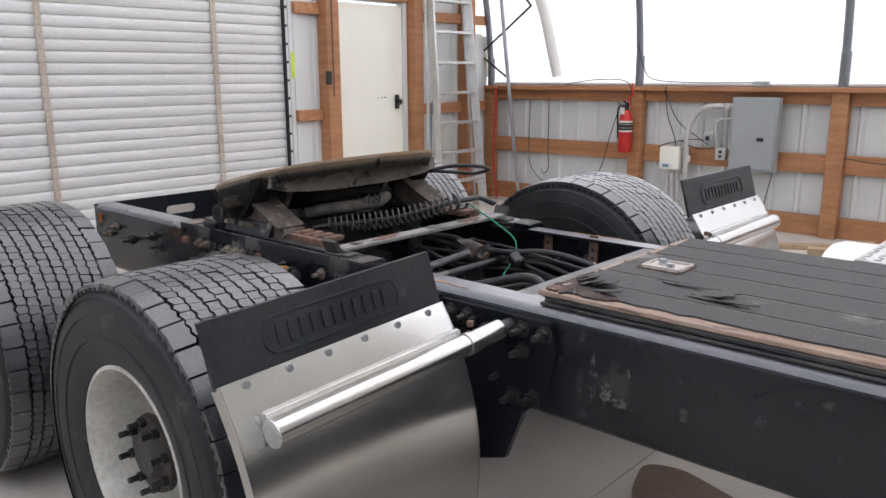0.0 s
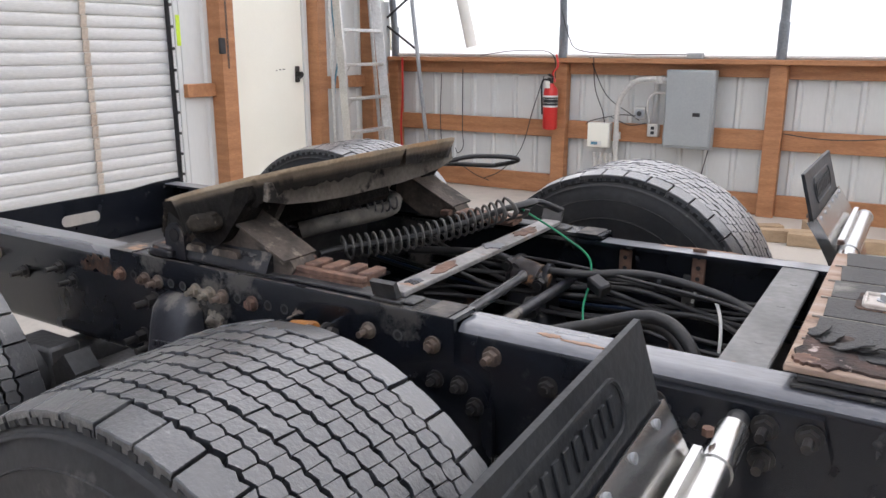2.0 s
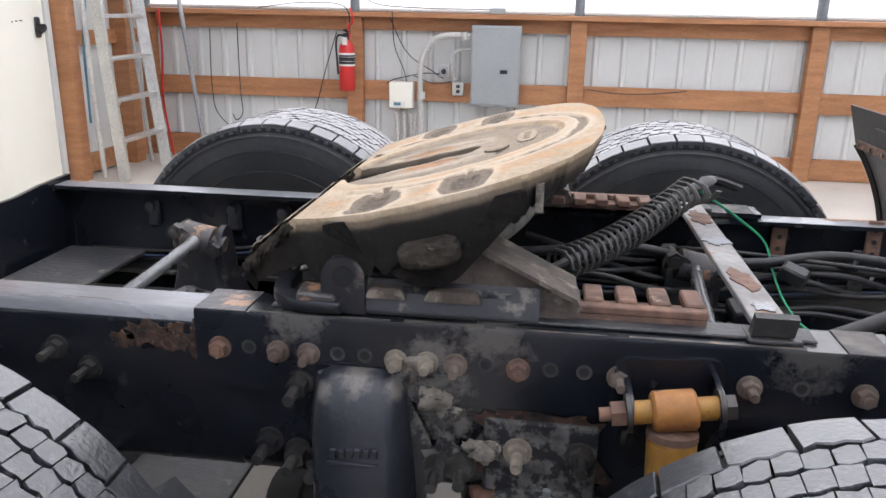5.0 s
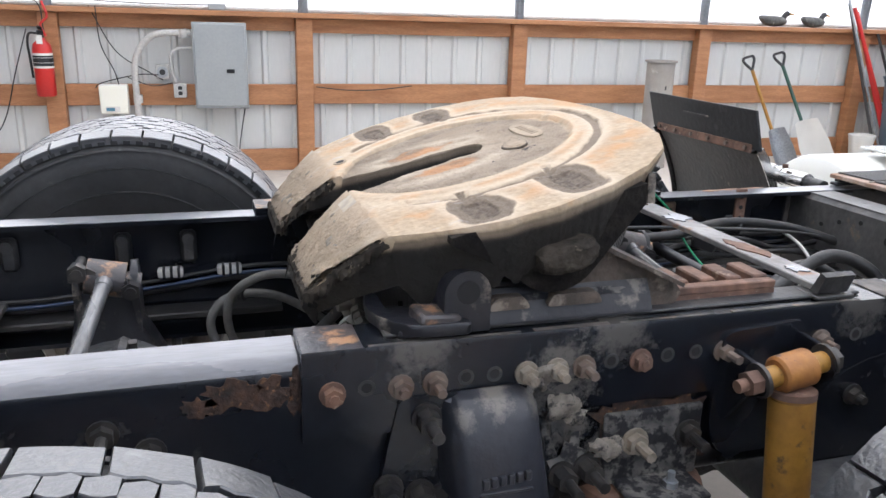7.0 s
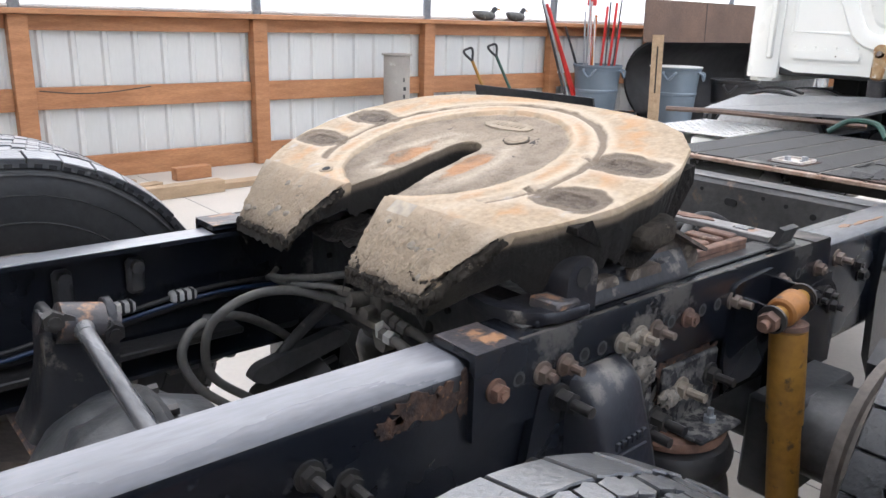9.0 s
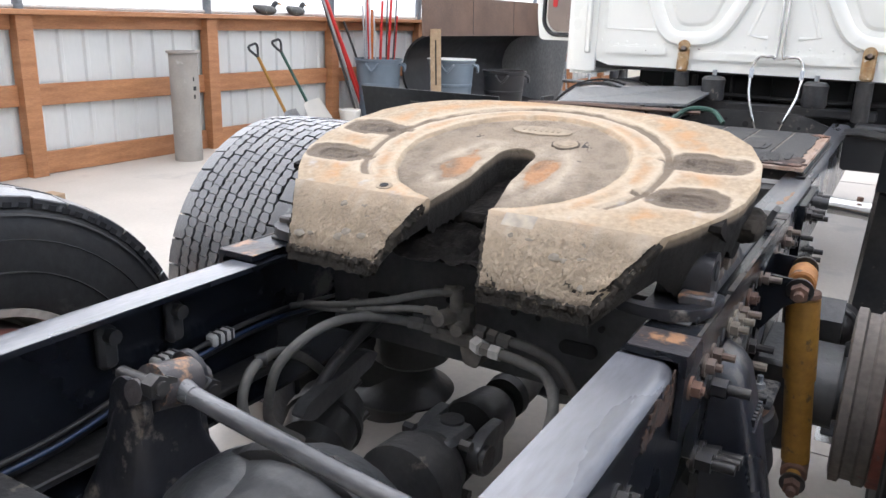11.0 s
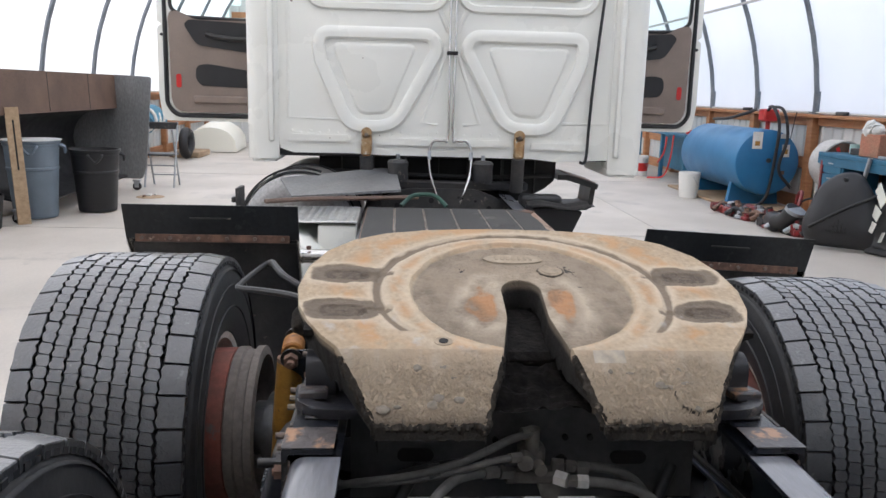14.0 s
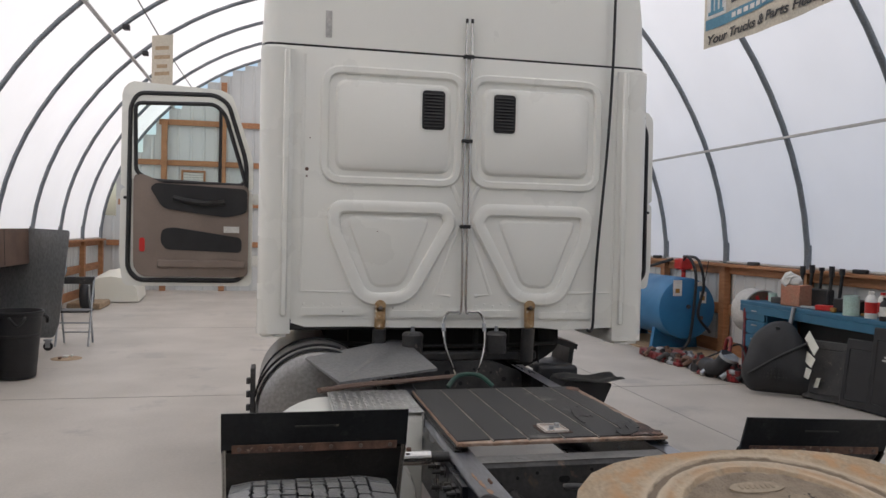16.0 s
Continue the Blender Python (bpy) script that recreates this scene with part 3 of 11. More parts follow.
for k, (y, z) in enumerate(((3.42, 1.155), (3.46, 1.16), (3.50, 1.162))):
    box(bm, X_REAR + 0.0295, X_REAR + 0.0315, y, y + 0.012 + 0.01 * k, z, z + 0.008)
part("scuff", bm, "dusty", mdoor, "dark scuff marks")


# ---- the truck ----
truck = thing("truck", "white highway tractor, bare black chassis with a fifth wheel", "truck", (0, 0, 0))
PLACE[0] = chassis_place
RAIL_Y, RAIL_Z, RAIL_H = 0.432, 0.775, 0.275
X_TAIL, R_TYRE = -3.22, 0.472


def c_rail(bm, s, x0, x1, y_out, top, h, fl, t=0.009, r=0.026):
    """A channel rail, web outside, flanges inwards, rounded outer corners."""
    y = s * y_out
    o = [(y - s * fl, top - t), (y - s * fl, top)] + [(y - s * (r - r * math.sin(a)), top - r + r * math.cos(a)) for a in (0, 0.4, 0.8, 1.2, 1.57)]
    o += [(y - s * (r - r * math.cos(a)), top - h + r - r * math.sin(a)) for a in (0, 0.4, 0.8, 1.2, 1.57)]
    o += [(y - s * fl, top - h), (y - s * fl, top - h + t), (y - s * t, top - h + t), (y - s * t, top - t)]
    prism(bm, o, "x", x0, x1)
    return bm


def wear_sheen_strip(bm, s, x0, x1, r=0.026, d=0.0012):
    """Thin worn coat over the top flange and round its outer shoulder, paler for the roof's sheen."""
    y, top = s * RAIL_Y, RAIL_Z
    turns = (0.0, 0.3, 0.6, 0.9, 1.15)
    o = [(y - s * 0.0845, top + d)] + [(y - s * (r - (r + d) * math.sin(a)), top - r + (r + d) * math.cos(a)) for a in turns]
    o += [(y - s * (r - (r - d) * math.sin(a)), top - r + (r - d) * math.cos(a)) for a in reversed(turns)] + [(y - s * 0.0845, top - d)]
    prism(bm, o, "x", x0, x1)


M["edgewear"] = material("worn_paint_edge", (0.10, 0.085, 0.072), 0.6, second=(0.022, 0.022, 0.025), scale=28, bump=0.4, third=(0.19, 0.12, 0.08), third_at=0.6, third_scale=20)
rails = {}
for s in (-1, 1):
    bm = B()
    c_rail(bm, s, X_TAIL, 3.4, RAIL_Y, RAIL_Z, RAIL_H, 0.085)
    rails[s] = part("frame_rail", bm, "black", truck, "glossy black channel rail, worn on top")
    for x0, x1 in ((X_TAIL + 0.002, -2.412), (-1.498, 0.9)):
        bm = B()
        wear_sheen_strip(bm, s, x0, x1)
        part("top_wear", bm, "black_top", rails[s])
    # outer liner with the mounting angle of the fifth wheel
    bm = B()
    o = [(s * (RAIL_Y - 0.072), RAIL_Z + 0.004), (s * (RAIL_Y - 0.072), RAIL_Z + 0.014), (s * (RAIL_Y + 0.012), RAIL_Z + 0.014), (s * (RAIL_Y + 0.014), RAIL_Z + 0.008),
         (s * (RAIL_Y + 0.014), RAIL_Z - 0.115), (s * (RAIL_Y + 0.003), RAIL_Z - 0.115), (s * (RAIL_Y + 0.003), RAIL_Z + 0.004)]
    prism(bm, o, "x", -2.41, -1.50)
    liner = part("mounting_angle", bm, "black", truck, "black steel angle bolted along the rail, rusty ends")
    for x0, x1 in ((-2.411, -2.33), (-1.56, -1.4985)):
        bm = B()
        box(bm, x0, x1, s * (RAIL_Y - 0.0725), s * (RAIL_Y + 0.0145), RAIL_Z + 0.0145, RAIL_Z + 0.0158)
        part("end_wear", bm, "flaked" if x0 < -2 else "edgewear", liner)
    for x0, x1, w in ((-2.325, -2.11, 0.006), (-2.09, -1.97, 0.010), (-1.955, -1.80, 0.005), (-1.77, -1.57, 0.008)):
        bm = B()
        box(bm, x0, x1, s * (RAIL_Y + 0.0118 - w), s * (RAIL_Y + 0.0118), RAIL_Z + 0.0142, RAIL_Z + 0.0153)
        part("edge_wear", bm, "edgewear", liner)
    bm = B()
    box(bm, -2.30, -1.56, s * (RAIL_Y - 0.062), s * (RAIL_Y - 0.012), RAIL_Z + 0.0142, RAIL_Z + 0.020, 0.002)
    part("spacer_strip", bm, "dusty", liner)

# wheel
def tyre_profile():
    """(radius, height across) from the inner bead over the tread to the outer bead."""
    w, R = 0.222, R_TYRE
    half = [(0.243, w - 0.035), (0.256, w - 0.014), (0.30, w + 0.002), (0.385, w + 0.004), (0.43, w - 0.004), (R - 0.028, w - 0.016), (R - 0.019, w - 0.032)]
    return [(r, -h) for r, h in half] + [(r, h) for r, h in reversed(half)]


M["grimehub"] = material("greasy_hub", (0.022, 0.020, 0.018), 0.5, second=(0.05, 0.042, 0.035), scale=14, bump=0.8, fine=90, third=(0.13, 0.085, 0.06), third_at=0.64)


def make_wheel(name, group):
    """Wide single tyre on a white offset disc wheel; the axle is the y axis, outside towards -y."""
    w = thing(name, "", "", (0, 0, 0))
    turn = pose(0, 0, 0, 90, 0, 0)
    bm = B()
    revolve(bm, tyre_profile(), 72, turn, cap=False)
    tyre = new("tyre", finish("tyre", bm, "rubber"))
    bm = B()
    revolve(bm, [(R_TYRE - 0.022, -0.202), (R_TYRE - 0.013, -0.1), (R_TYRE - 0.012, 0), (R_TYRE - 0.013, 0.1), (R_TYRE - 0.022, 0.202)], 72, turn, cap=False)
    base = new("groove_floor", finish("groove_floor", bm, "groove"))
    rnd = random.Random(7)
    bm = B()
    cuts = [-0.213, -0.152] + [-0.1155 + 0.0385 * i for i in range(7)] + [0.152, 0.213]
    waves, gap, LAST = 104, 0.0028, 10

    def zig(a, c):
        """Sideways run of the groove number c at the angle a."""
        if c in (0, LAST):
            return 0.0
        u = (a / (2 * math.pi) * waves + 0.37 * c) % 1.0
        return 0.0076 * (u / 0.62 if u < 0.62 else 1 - (u - 0.62) / 0.19 if u < 0.81 else 0 - (u - 0.81) / 0.6)

    def put(r, a, h):
        r -= 0.010 * max(0.0, (abs(h) - 0.13) / 0.083) ** 2
        return bm.verts.new(turn @ Vector((r * math.cos(a), r * math.sin(a), h)))

    for c in range(LAST):
        shoulder = c in (0, LAST - 1)
        m = 40 if shoulder else 104
        side = 0.0022 if shoulder else 0.0006
        for i in range(m):
            ga = side / R_TYRE
            b0, b1 = 2 * math.pi * (i + 0.31 * c) / m + ga, 2 * math.pi * (i + 1 + 0.31 * c) / m - ga
            high = R_TYRE + rnd.uniform(-0.0022, 0.0012)
            skew = rnd.uniform(0.003, 0.009) if not shoulder else 0
            k = 5 if shoulder else 3
            line = [b0 + (b1 - b0) * j / k for j in range(k + 1)]
            rag = [rnd.uniform(-0.0017, 0.0013) for _ in range(2 * k + 2)]
            ring = [(a, cuts[c] + (gap if c else 0) + zig(a, c)) for a in line] + [(a + skew, cuts[c + 1] - (gap if c < LAST - 1 else 0) + zig(a, c + 1)) for a in reversed(line)]
            ring = [(a, h + w) for (a, h), w in zip(ring, rag)]
            am, hc = (b0 + b1) / 2 + skew / 2, (cuts[c] + cuts[c + 1]) / 2
            lo = [put(R_TYRE - 0.020, a, h) for a, h in ring]
            mid = [put(high - 0.0020, a, h) for a, h in ring]
            hi = [put(high, am + (a - am) * (0.965 if shoulder else 0.975), hc + (h - hc) * 0.95) for a, h in ring]
            q8 = len(ring)
            for q in range(q8):
                for A, C in ((lo, mid), (mid, hi)):
                    bm.faces.new((A[q], A[(q + 1) % q8], C[(q + 1) % q8], C[q]))
            h = len(line)
            for j in range(h - 1):
                bm.faces.new((hi[j], hi[j + 1], hi[q8 - 2 - j], hi[q8 - 1 - j]))
    tread = new("tread", finish("tread", bm, "tread", angle=30))
    bm = B()
    for sgn in (-1, 1):
        for i in range(96):
            a = 2 * math.pi * i / 96
            r = R_TYRE - 0.026
            m = turn @ Matrix.Rotation(a, 4, "Z") @ Matrix.Translation((r, 0, sgn * 0.210))
            gg = bmesh.ops.create_cube(bm, size=1)["verts"]
            bmesh.ops.scale(bm, verts=gg, vec=(0.010, 0.016, 0.009))
            bmesh.ops.transform(bm, matrix=m, verts=gg)
        for r in (0.325, 0.385, 0.430):
            revolve(bm, [(r - 0.0025, sgn * 0.2235), (r, sgn * (0.2285 if r < 0.42 else 0.222)), (r + 0.0025, sgn * 0.2235 if r < 0.42 else sgn * 0.216)], 64, turn, cap=False)
    lugs = new("shoulder_lug", finish("shoulder_lug", bm, "rubber"))
    # rim: disc set well inboard
    bm = B()
    o = 1  # height +0.2 is outside after the turn
    revolve(bm, [(0.248, 0.197), (0.252, 0.206), (0.242, 0.208), (0.232, 0.191), (0.226, 0.126), (0.218, 0.053), (0.209, 0.000), (0.196, -0.021), (0.186, -0.037), (0.090, -0.037), (0.090, -0.049), (0.200, -0.049),
                 (0.218, -0.053), (0.226, -0.126), (0.236, -0.200), (0.252, -0.206), (0.256, -0.189), (0.248, -0.147), (0.248, 0.147)], 56, turn, closed=True)
    rim = new("rim", finish("rim", bm, "rimwhite"))
    bm = B()
    revolve(bm, [(0.0, 0.172), (0.050, 0.172), (0.060, 0.160), (0.066, 0.152), (0.102, 0.150), (0.106, 0.132), (0.090, 0.124), (0.088, 0.06), (0.110, 0.045), (0.112, -0.03)], 28, turn)
    hub = new("hub", finish("hub", bm, "grimehub"))
    for k in range(8):
        a = 2 * math.pi * (k + 0.3) / 8
        bm = B()
        p = lambda h: turn @ Vector((0.086 * math.cos(a), 0.086 * math.sin(a), h))
        rod(bm, p(0.148), p(0.168), 0.0145, 6)
        rod(bm, p(0.168), p(0.196), 0.0085, 8)
        st = new("axle_stud", finish("axle_stud", bm, "boltdark"))
        st.parent = hub
    for k in range(10):
        a = 2 * math.pi * k / 10
        bm = B()
        p = lambda h: turn @ Vector((0.128 * math.cos(a), 0.128 * math.sin(a), h))
        rod(bm, p(-0.04), p(0.0), 0.017, 6)
        rod(bm, p(0.0), p(0.055), 0.010, 8)
        st = new("wheel_stud", finish("wheel_stud", bm, "dusty"))
        st.parent = rim
    for q in (base, tread, lugs):
        q.parent = tyre
    bm = B()
    revolve(bm, [(0.10, -0.06), (0.205, -0.06), (0.210, -0.09), (0.204, -0.10), (0.204, -0.245), (0.212, -0.250), (0.212, -0.272), (0.204, -0.277), (0.204, -0.300), (0.214, -0.305), (0.214, -0.325), (0.19, -0.33), (0.185, -0.10), (0.10, -0.09)], 44, turn, closed=True)
    drum = new("brake_drum", finish("brake_drum", bm, "drum"))
    bm = B()
    revolve(bm, [(0.203, -0.170), (0.2085, -0.174), (0.2085, -0.242), (0.203, -0.246)], 44, turn, cap=False)
    band = new("drum_band", finish("drum_band", bm, "drumred"))
    band.parent = drum
    for q in (tyre, rim, hub, drum):
        q.parent = w
    return w


def under(root, proto_children):
    for q in proto_children:
        q.parent = root


def wheel_at(x, s, spin):
    """Put one wheel, as tyre, rim, hub and drum, under the truck."""
    k = 1.03 if s > 0 else 0.978 if x > -2 else 0.997
    m = pose(x, s * 0.945, k * R_TYRE - 0.008, 0, spin, 0 if s < 0 else 180) @ Matrix.Diagonal((k, 0.955, k, 1))
    for ob in WHEEL:
        c = copy_thing(ob, m)
        c.parent = truck
        tagged(c, {"tyre": "wide black drive tyre with worn block tread", "rim": "white painted steel disc wheel", "hub": "dirty hub", "brake_drum": "dusty grey-brown brake drum with a red band"}[ob.name.split(".")[0]])


proto = make_wheel("wheel", "")
WHEEL = list(proto.children)
for q in WHEEL:
    q.parent = None
for x, s, spin in ((-1.735, -1, 0), (-2.965, -1, 40), (-1.735, 1, 77), (-2.965, 1, 111)):
    wheel_at(x, s, spin)
for q in WHEEL:
    for c in (*q.children_recursive, q):
        bpy.data.objects.remove(c)
bpy.data.objects.remove(proto)


# fifth wheel top plate: outline in (x, y) for the half y >= 0, then its height
def plate_z(x):
    return 0.917 + 0.28 * (x + 2.282)


def plate_half():
    return [(-1.800, 0.0), (-1.803, 0.10), (-1.812, 0.20), (-1.832, 0.29), (-1.865, 0.36), (-1.92, 0.415), (-1.99, 0.448), (-2.07, 0.460), (-2.14, 0.450), (-2.19, 0.428), (-2.235, 0.40), (-2.282, 0.362)]


fifth = None
def plate_mesh():
    """Top plate: deck with hollow, groove, ramps and slot, in mirrored halves, with a thick dark rim."""
    bm = B()
    outer = plate_half()

    def slot(x):
        if x >= -2.02:
            return 0.0
        if x >= -2.062:
            return math.sqrt(max(0, 0.042 ** 2 - (x + 2.062) ** 2))
        return 0.042 + 0.022 * max(0, (-2.16 - x) / 0.122)

    def half(x):
        for (x0, y0), (x1, y1) in zip(outer, outer[1:]):
            if x1 <= x <= x0:
                return y0 + (y1 - y0) * (x0 - x) / (x0 - x1)
        return outer[-1][1]

    xs = sorted({round(x, 4) for x, y in outer} | {round(-1.800 - 0.482 * i / 170, 4) for i in range(171)} | {-2.0201, -2.022, -2.026, -2.032, -2.045}, reverse=True)
    fr = [i / 130 for i in range(130)] + [0.9965, 1.0]
    for s in (-1, 1):
        cols = []
        for x in xs:
            a, b = slot(x), half(x)
            col = []
            for f in fr:
                y = a + (b - a) * f
                z = plate_z(x)
                rr = math.hypot((x + 2.075) * 1.12, y) + 0.004 * noise.noise(Vector((x * 30, s * y * 30, 1)))
                if rr < 0.232:
                    crust = noise.noise(Vector((x * 34, s * y * 34, 4))) + 0.6 * abs(noise.noise(Vector((x * 90, s * y * 90, 7)))) + 0.5 * noise.noise(Vector((x * 200, s * y * 200, 2)))
                    z -= 0.008 * min(1, (0.232 - rr) / 0.005) - (0.0020 * crust if rr < 0.227 else 0)
                groove = abs(math.hypot((x + 2.075) / 0.240, y / 0.300) - 1) * 0.27 + 0.003 * noise.noise(Vector((x * 40, s * y * 40, 3)))
                if groove < 0.011 and x > -2.225:
                    z -= 0.0045 * min(1, (0.011 - groove) / 0.005)
                for xc in (-2.012, -2.15):
                    d = abs(x - xc) + 0.004 * noise.noise(Vector((x * 60, s * y * 60, 6)))
                    if d < 0.009 and 0.266 < y < 0.335:
                        z -= 0.0035 * min(1, (0.009 - d) / 0.004)
                    d = (((abs(x - xc) / 0.038) ** 3.2 + (abs(y - 0.363) / 0.073) ** 3.2) ** 0.3125 - 1) * 0.045 + 0.006 * noise.noise(Vector((x * 45, s * y * 45, 1)))
                    if d < 0:
                        z -= 0.0030 * min(1, -d / 0.005) - 0.0012 * noise.noise(Vector((x * 120, s * y * 120, 1)))
                    d = (((abs(x - xc) / 0.021) ** 4 + (abs(y - 0.363) / 0.048) ** 4) ** 0.25 - 1) * 0.03
                    if d < 0:
                        z -= 0.0035 * min(1, -d / 0.004) - 0.0022 * noise.noise(Vector((x * 170, s * y * 170, 1)))
                if f == 1.0:
                    z -= 0.006
                z += 0.0008 * noise.noise(Vector((x * 25, s * y * 25, 8)))
                col.append(bm.verts.new((x, s * y, z)))
            cols.append(col)
        # ramp body under the caked face
        a, b = 0.105, 0.292
        for k, (x, z) in enumerate(((-2.335, 0.868), (-2.384, 0.822), (-2.388, 0.800))):
            t = (k + 1) / 2 if k < 2 else 1.0
            i0, i1 = slot(-2.282) + (a - slot(-2.282)) * t, 0.362 + (b - 0.362) * t
            cols.append([bm.verts.new((x - 0.002, s * (i0 + (i1 - i0) * f), z - 0.006 + 0.004 * noise.noise(Vector((f * 14, s, k))))) for f in fr])
        for A, C in zip(cols, cols[1:]):
            for q in range(len(fr) - 1):
                bm.faces.new((A[q], A[q + 1], C[q + 1], C[q]))

        # skirt outside and in the slot
        def skirt(loop, depth, inset):
            low = []
            for v in loop:
                way = Vector((-1.95, s * 0.2, v.co.z)) - v.co
                way.z = 0
                way.normalize()
                d = depth(v.co.x) * (1 + 0.22 * noise.noise(v.co * 45) + 0.14 * noise.noise(v.co * 130))
                low.append(bm.verts.new((v.co.x + inset * way.x, v.co.y + inset * way.y, v.co.z - d)))
            for k in range(len(loop) - 1):
                bm.faces.new((loop[k], loop[k + 1], low[k + 1], low[k]))

        def rim_depth(x):
            for (x0, d0), (x1, d1) in zip(((-1.7, 0.045), (-1.9, 0.050), (-2.0, 0.080), (-2.14, 0.090), (-2.23, 0.090), (-2.29, 0.080), (-2.36, 0.035)), ((-1.9, 0.050), (-2.0, 0.080), (-2.14, 0.090), (-2.23, 0.090), (-2.29, 0.080), (-2.36, 0.035), (-2.5, 0.03))):
                if x >= x1:
                    return d0 + (d1 - d0) * (x0 - x) / (x0 - x1)
            return 0.02
        skirt([c[-1] for c in cols], rim_depth, 0.02)
        skirt([c[0] for c in cols if c[0].co.x < -2.0], lambda x: 0.06 if x > -2.30 else 0.02, -0.006)
    bmesh.ops.remove_doubles(bm, verts=bm.verts, dist=0.0003)
    return bm


def plate_material():
    """Sand-coloured worn plate: bare rubbed metal, orange rust, dried grease in the hollow, mud on the ramps."""
    m = material("worn_plate", (0.40, 0.318, 0.222), 0.7, second=(0.345, 0.262, 0.175), scale=6, bump=0.6, fine=95, third=(0.42, 0.27, 0.15), third_at=0.56, third_scale=5.5, spec=0.25)
    n, ln = m.node_tree.nodes, m.node_tree.links
    b = n["Principled BSDF"]
    old = b.inputs["Base Color"].links[0].from_socket
    tc, sx = n.new("ShaderNodeTexCoord"), n.new("ShaderNodeSeparateXYZ")
    ln.new(tc.outputs["Object"], sx.inputs["Vector"])
    def math_node(op, a, c):
        k = n.new("ShaderNodeMath")
        k.operation = op
        for i, v in enumerate((a, c)):
            if isinstance(v, (int, float)):
                k.inputs[i].default_value = v
            else:
                ln.new(v, k.inputs[i])
        return k.outputs[0]
    ns = n.new("ShaderNodeTexNoise")
    ns.inputs["Scale"].default_value, ns.inputs["Detail"].default_value = 14, 6
    ln.new(tc.outputs["Object"], ns.inputs["Vector"])
    jit = math_node("MULTIPLY", math_node("SUBTRACT", ns.outputs["Fac"], 0.5), 0.05)
    dx = math_node("MULTIPLY", math_node("ADD", sx.outputs["X"], 2.322), 1.1)
    rad = math_node("SQRT", math_node("ADD", math_node("MULTIPLY", dx, dx), math_node("MULTIPLY", sx.outputs["Y"], sx.outputs["Y"])), 0)
    hollow = n.new("ShaderNodeMapRange")
    hollow.inputs["From Min"].default_value, hollow.inputs["From Max"].default_value = 0.230, 0.222
    ln.new(math_node("ADD", rad, math_node("MULTIPLY", jit, 0.4)), hollow.inputs["Value"])
    rampf = n.new("ShaderNodeMapRange")
    rampf.inputs["From Min"].default_value, rampf.inputs["From Max"].default_value = -2.52, -2.545
    ln.new(math_node("ADD", sx.outputs["X"], math_node("MULTIPLY", jit, 0.5)), rampf.inputs["Value"])
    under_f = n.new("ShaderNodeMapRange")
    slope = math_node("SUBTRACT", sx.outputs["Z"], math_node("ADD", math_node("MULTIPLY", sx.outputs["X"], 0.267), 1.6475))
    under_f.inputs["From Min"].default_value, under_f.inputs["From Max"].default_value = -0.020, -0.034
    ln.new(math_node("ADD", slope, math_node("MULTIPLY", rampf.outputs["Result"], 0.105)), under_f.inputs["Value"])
    def over(col, fac, last, weight=1.0):
        x = n.new("ShaderNodeMix")
        x.data_type = "RGBA"
        ln.new(math_node("MULTIPLY", fac, weight), x.inputs["Factor"]), ln.new(last, x.inputs["A"])
        x.inputs["B"].default_value = (*col, 1)
        return x.outputs["Result"]
    wide = n.new("ShaderNodeTexNoise")
    wide.inputs["Scale"].default_value, wide.inputs["Detail"].default_value = 22, 5
    ln.new(tc.outputs["Object"], wide.inputs["Vector"])
    def band(value, at, width):
        """1 on the line value = at, falling to 0 over the width, broken up by noise."""
        d = math_node("ABSOLUTE", math_node("SUBTRACT", value, at), 0)
        k = n.new("ShaderNodeMapRange")
        k.inputs["From Min"].default_value, k.inputs["From Max"].default_value = width, 0.0
        ln.new(d, k.inputs["Value"])
        return math_node("MULTIPLY", k.outputs["Result"], math_node("ADD", wide.outputs["Fac"], 0.25))
    gx, gy = math_node("MULTIPLY", dx, 1 / 0.275), math_node("MULTIPLY", sx.outputs["Y"], 1 / 0.300)
    groove_r = math_node("SQRT", math_node("ADD", math_node("MULTIPLY", gx, gx), math_node("MULTIPLY", gy, gy)), 0)
    ay = math_node("SUBTRACT", math_node("ABSOLUTE", sx.outputs["Y"], 0), 0.083)
    ax = math_node("MULTIPLY", math_node("ADD", sx.outputs["X"], 2.365), 0.55)
    spot_r = math_node("ADD", math_node("SQRT", math_node("ADD", math_node("MULTIPLY", ax, ax), math_node("MULTIPLY", ay, ay)), 0), math_node("MULTIPLY", jit, 1.3))
    spot = n.new("ShaderNodeMapRange")
    spot.inputs["From Min"].default_value, spot.inputs["From Max"].default_value = 0.034, 0.027
    ln.new(spot_r, spot.inputs["Value"])
    out = over((0.53, 0.44, 0.335), band(groove_r, 1.0, 0.13), old, 0.5)
    def ramp_of(value, a, c):
        k = n.new("ShaderNodeMapRange")
        k.inputs["From Min"].default_value, k.inputs["From Max"].default_value = a, c
        ln.new(value, k.inputs["Value"])
        return k.outputs["Result"]
    crust = n.new("ShaderNodeTexNoise")
    crust.inputs["Scale"].default_value, crust.inputs["Detail"].default_value, crust.inputs["Roughness"].default_value = 42, 10, 0.72
    crust.inputs["Distortion"].default_value = 1.2
    ln.new(tc.outputs["Object"], crust.inputs["Vector"])
    scaly = n.new("ShaderNodeTexNoise")
    scaly.inputs["Scale"].default_value, scaly.inputs["Detail"].default_value, scaly.inputs["Roughness"].default_value, scaly.inputs["Distortion"].default_value = 75, 6, 0.6, 1.6
    ln.new(tc.outputs["Object"], scaly.inputs["Vector"])
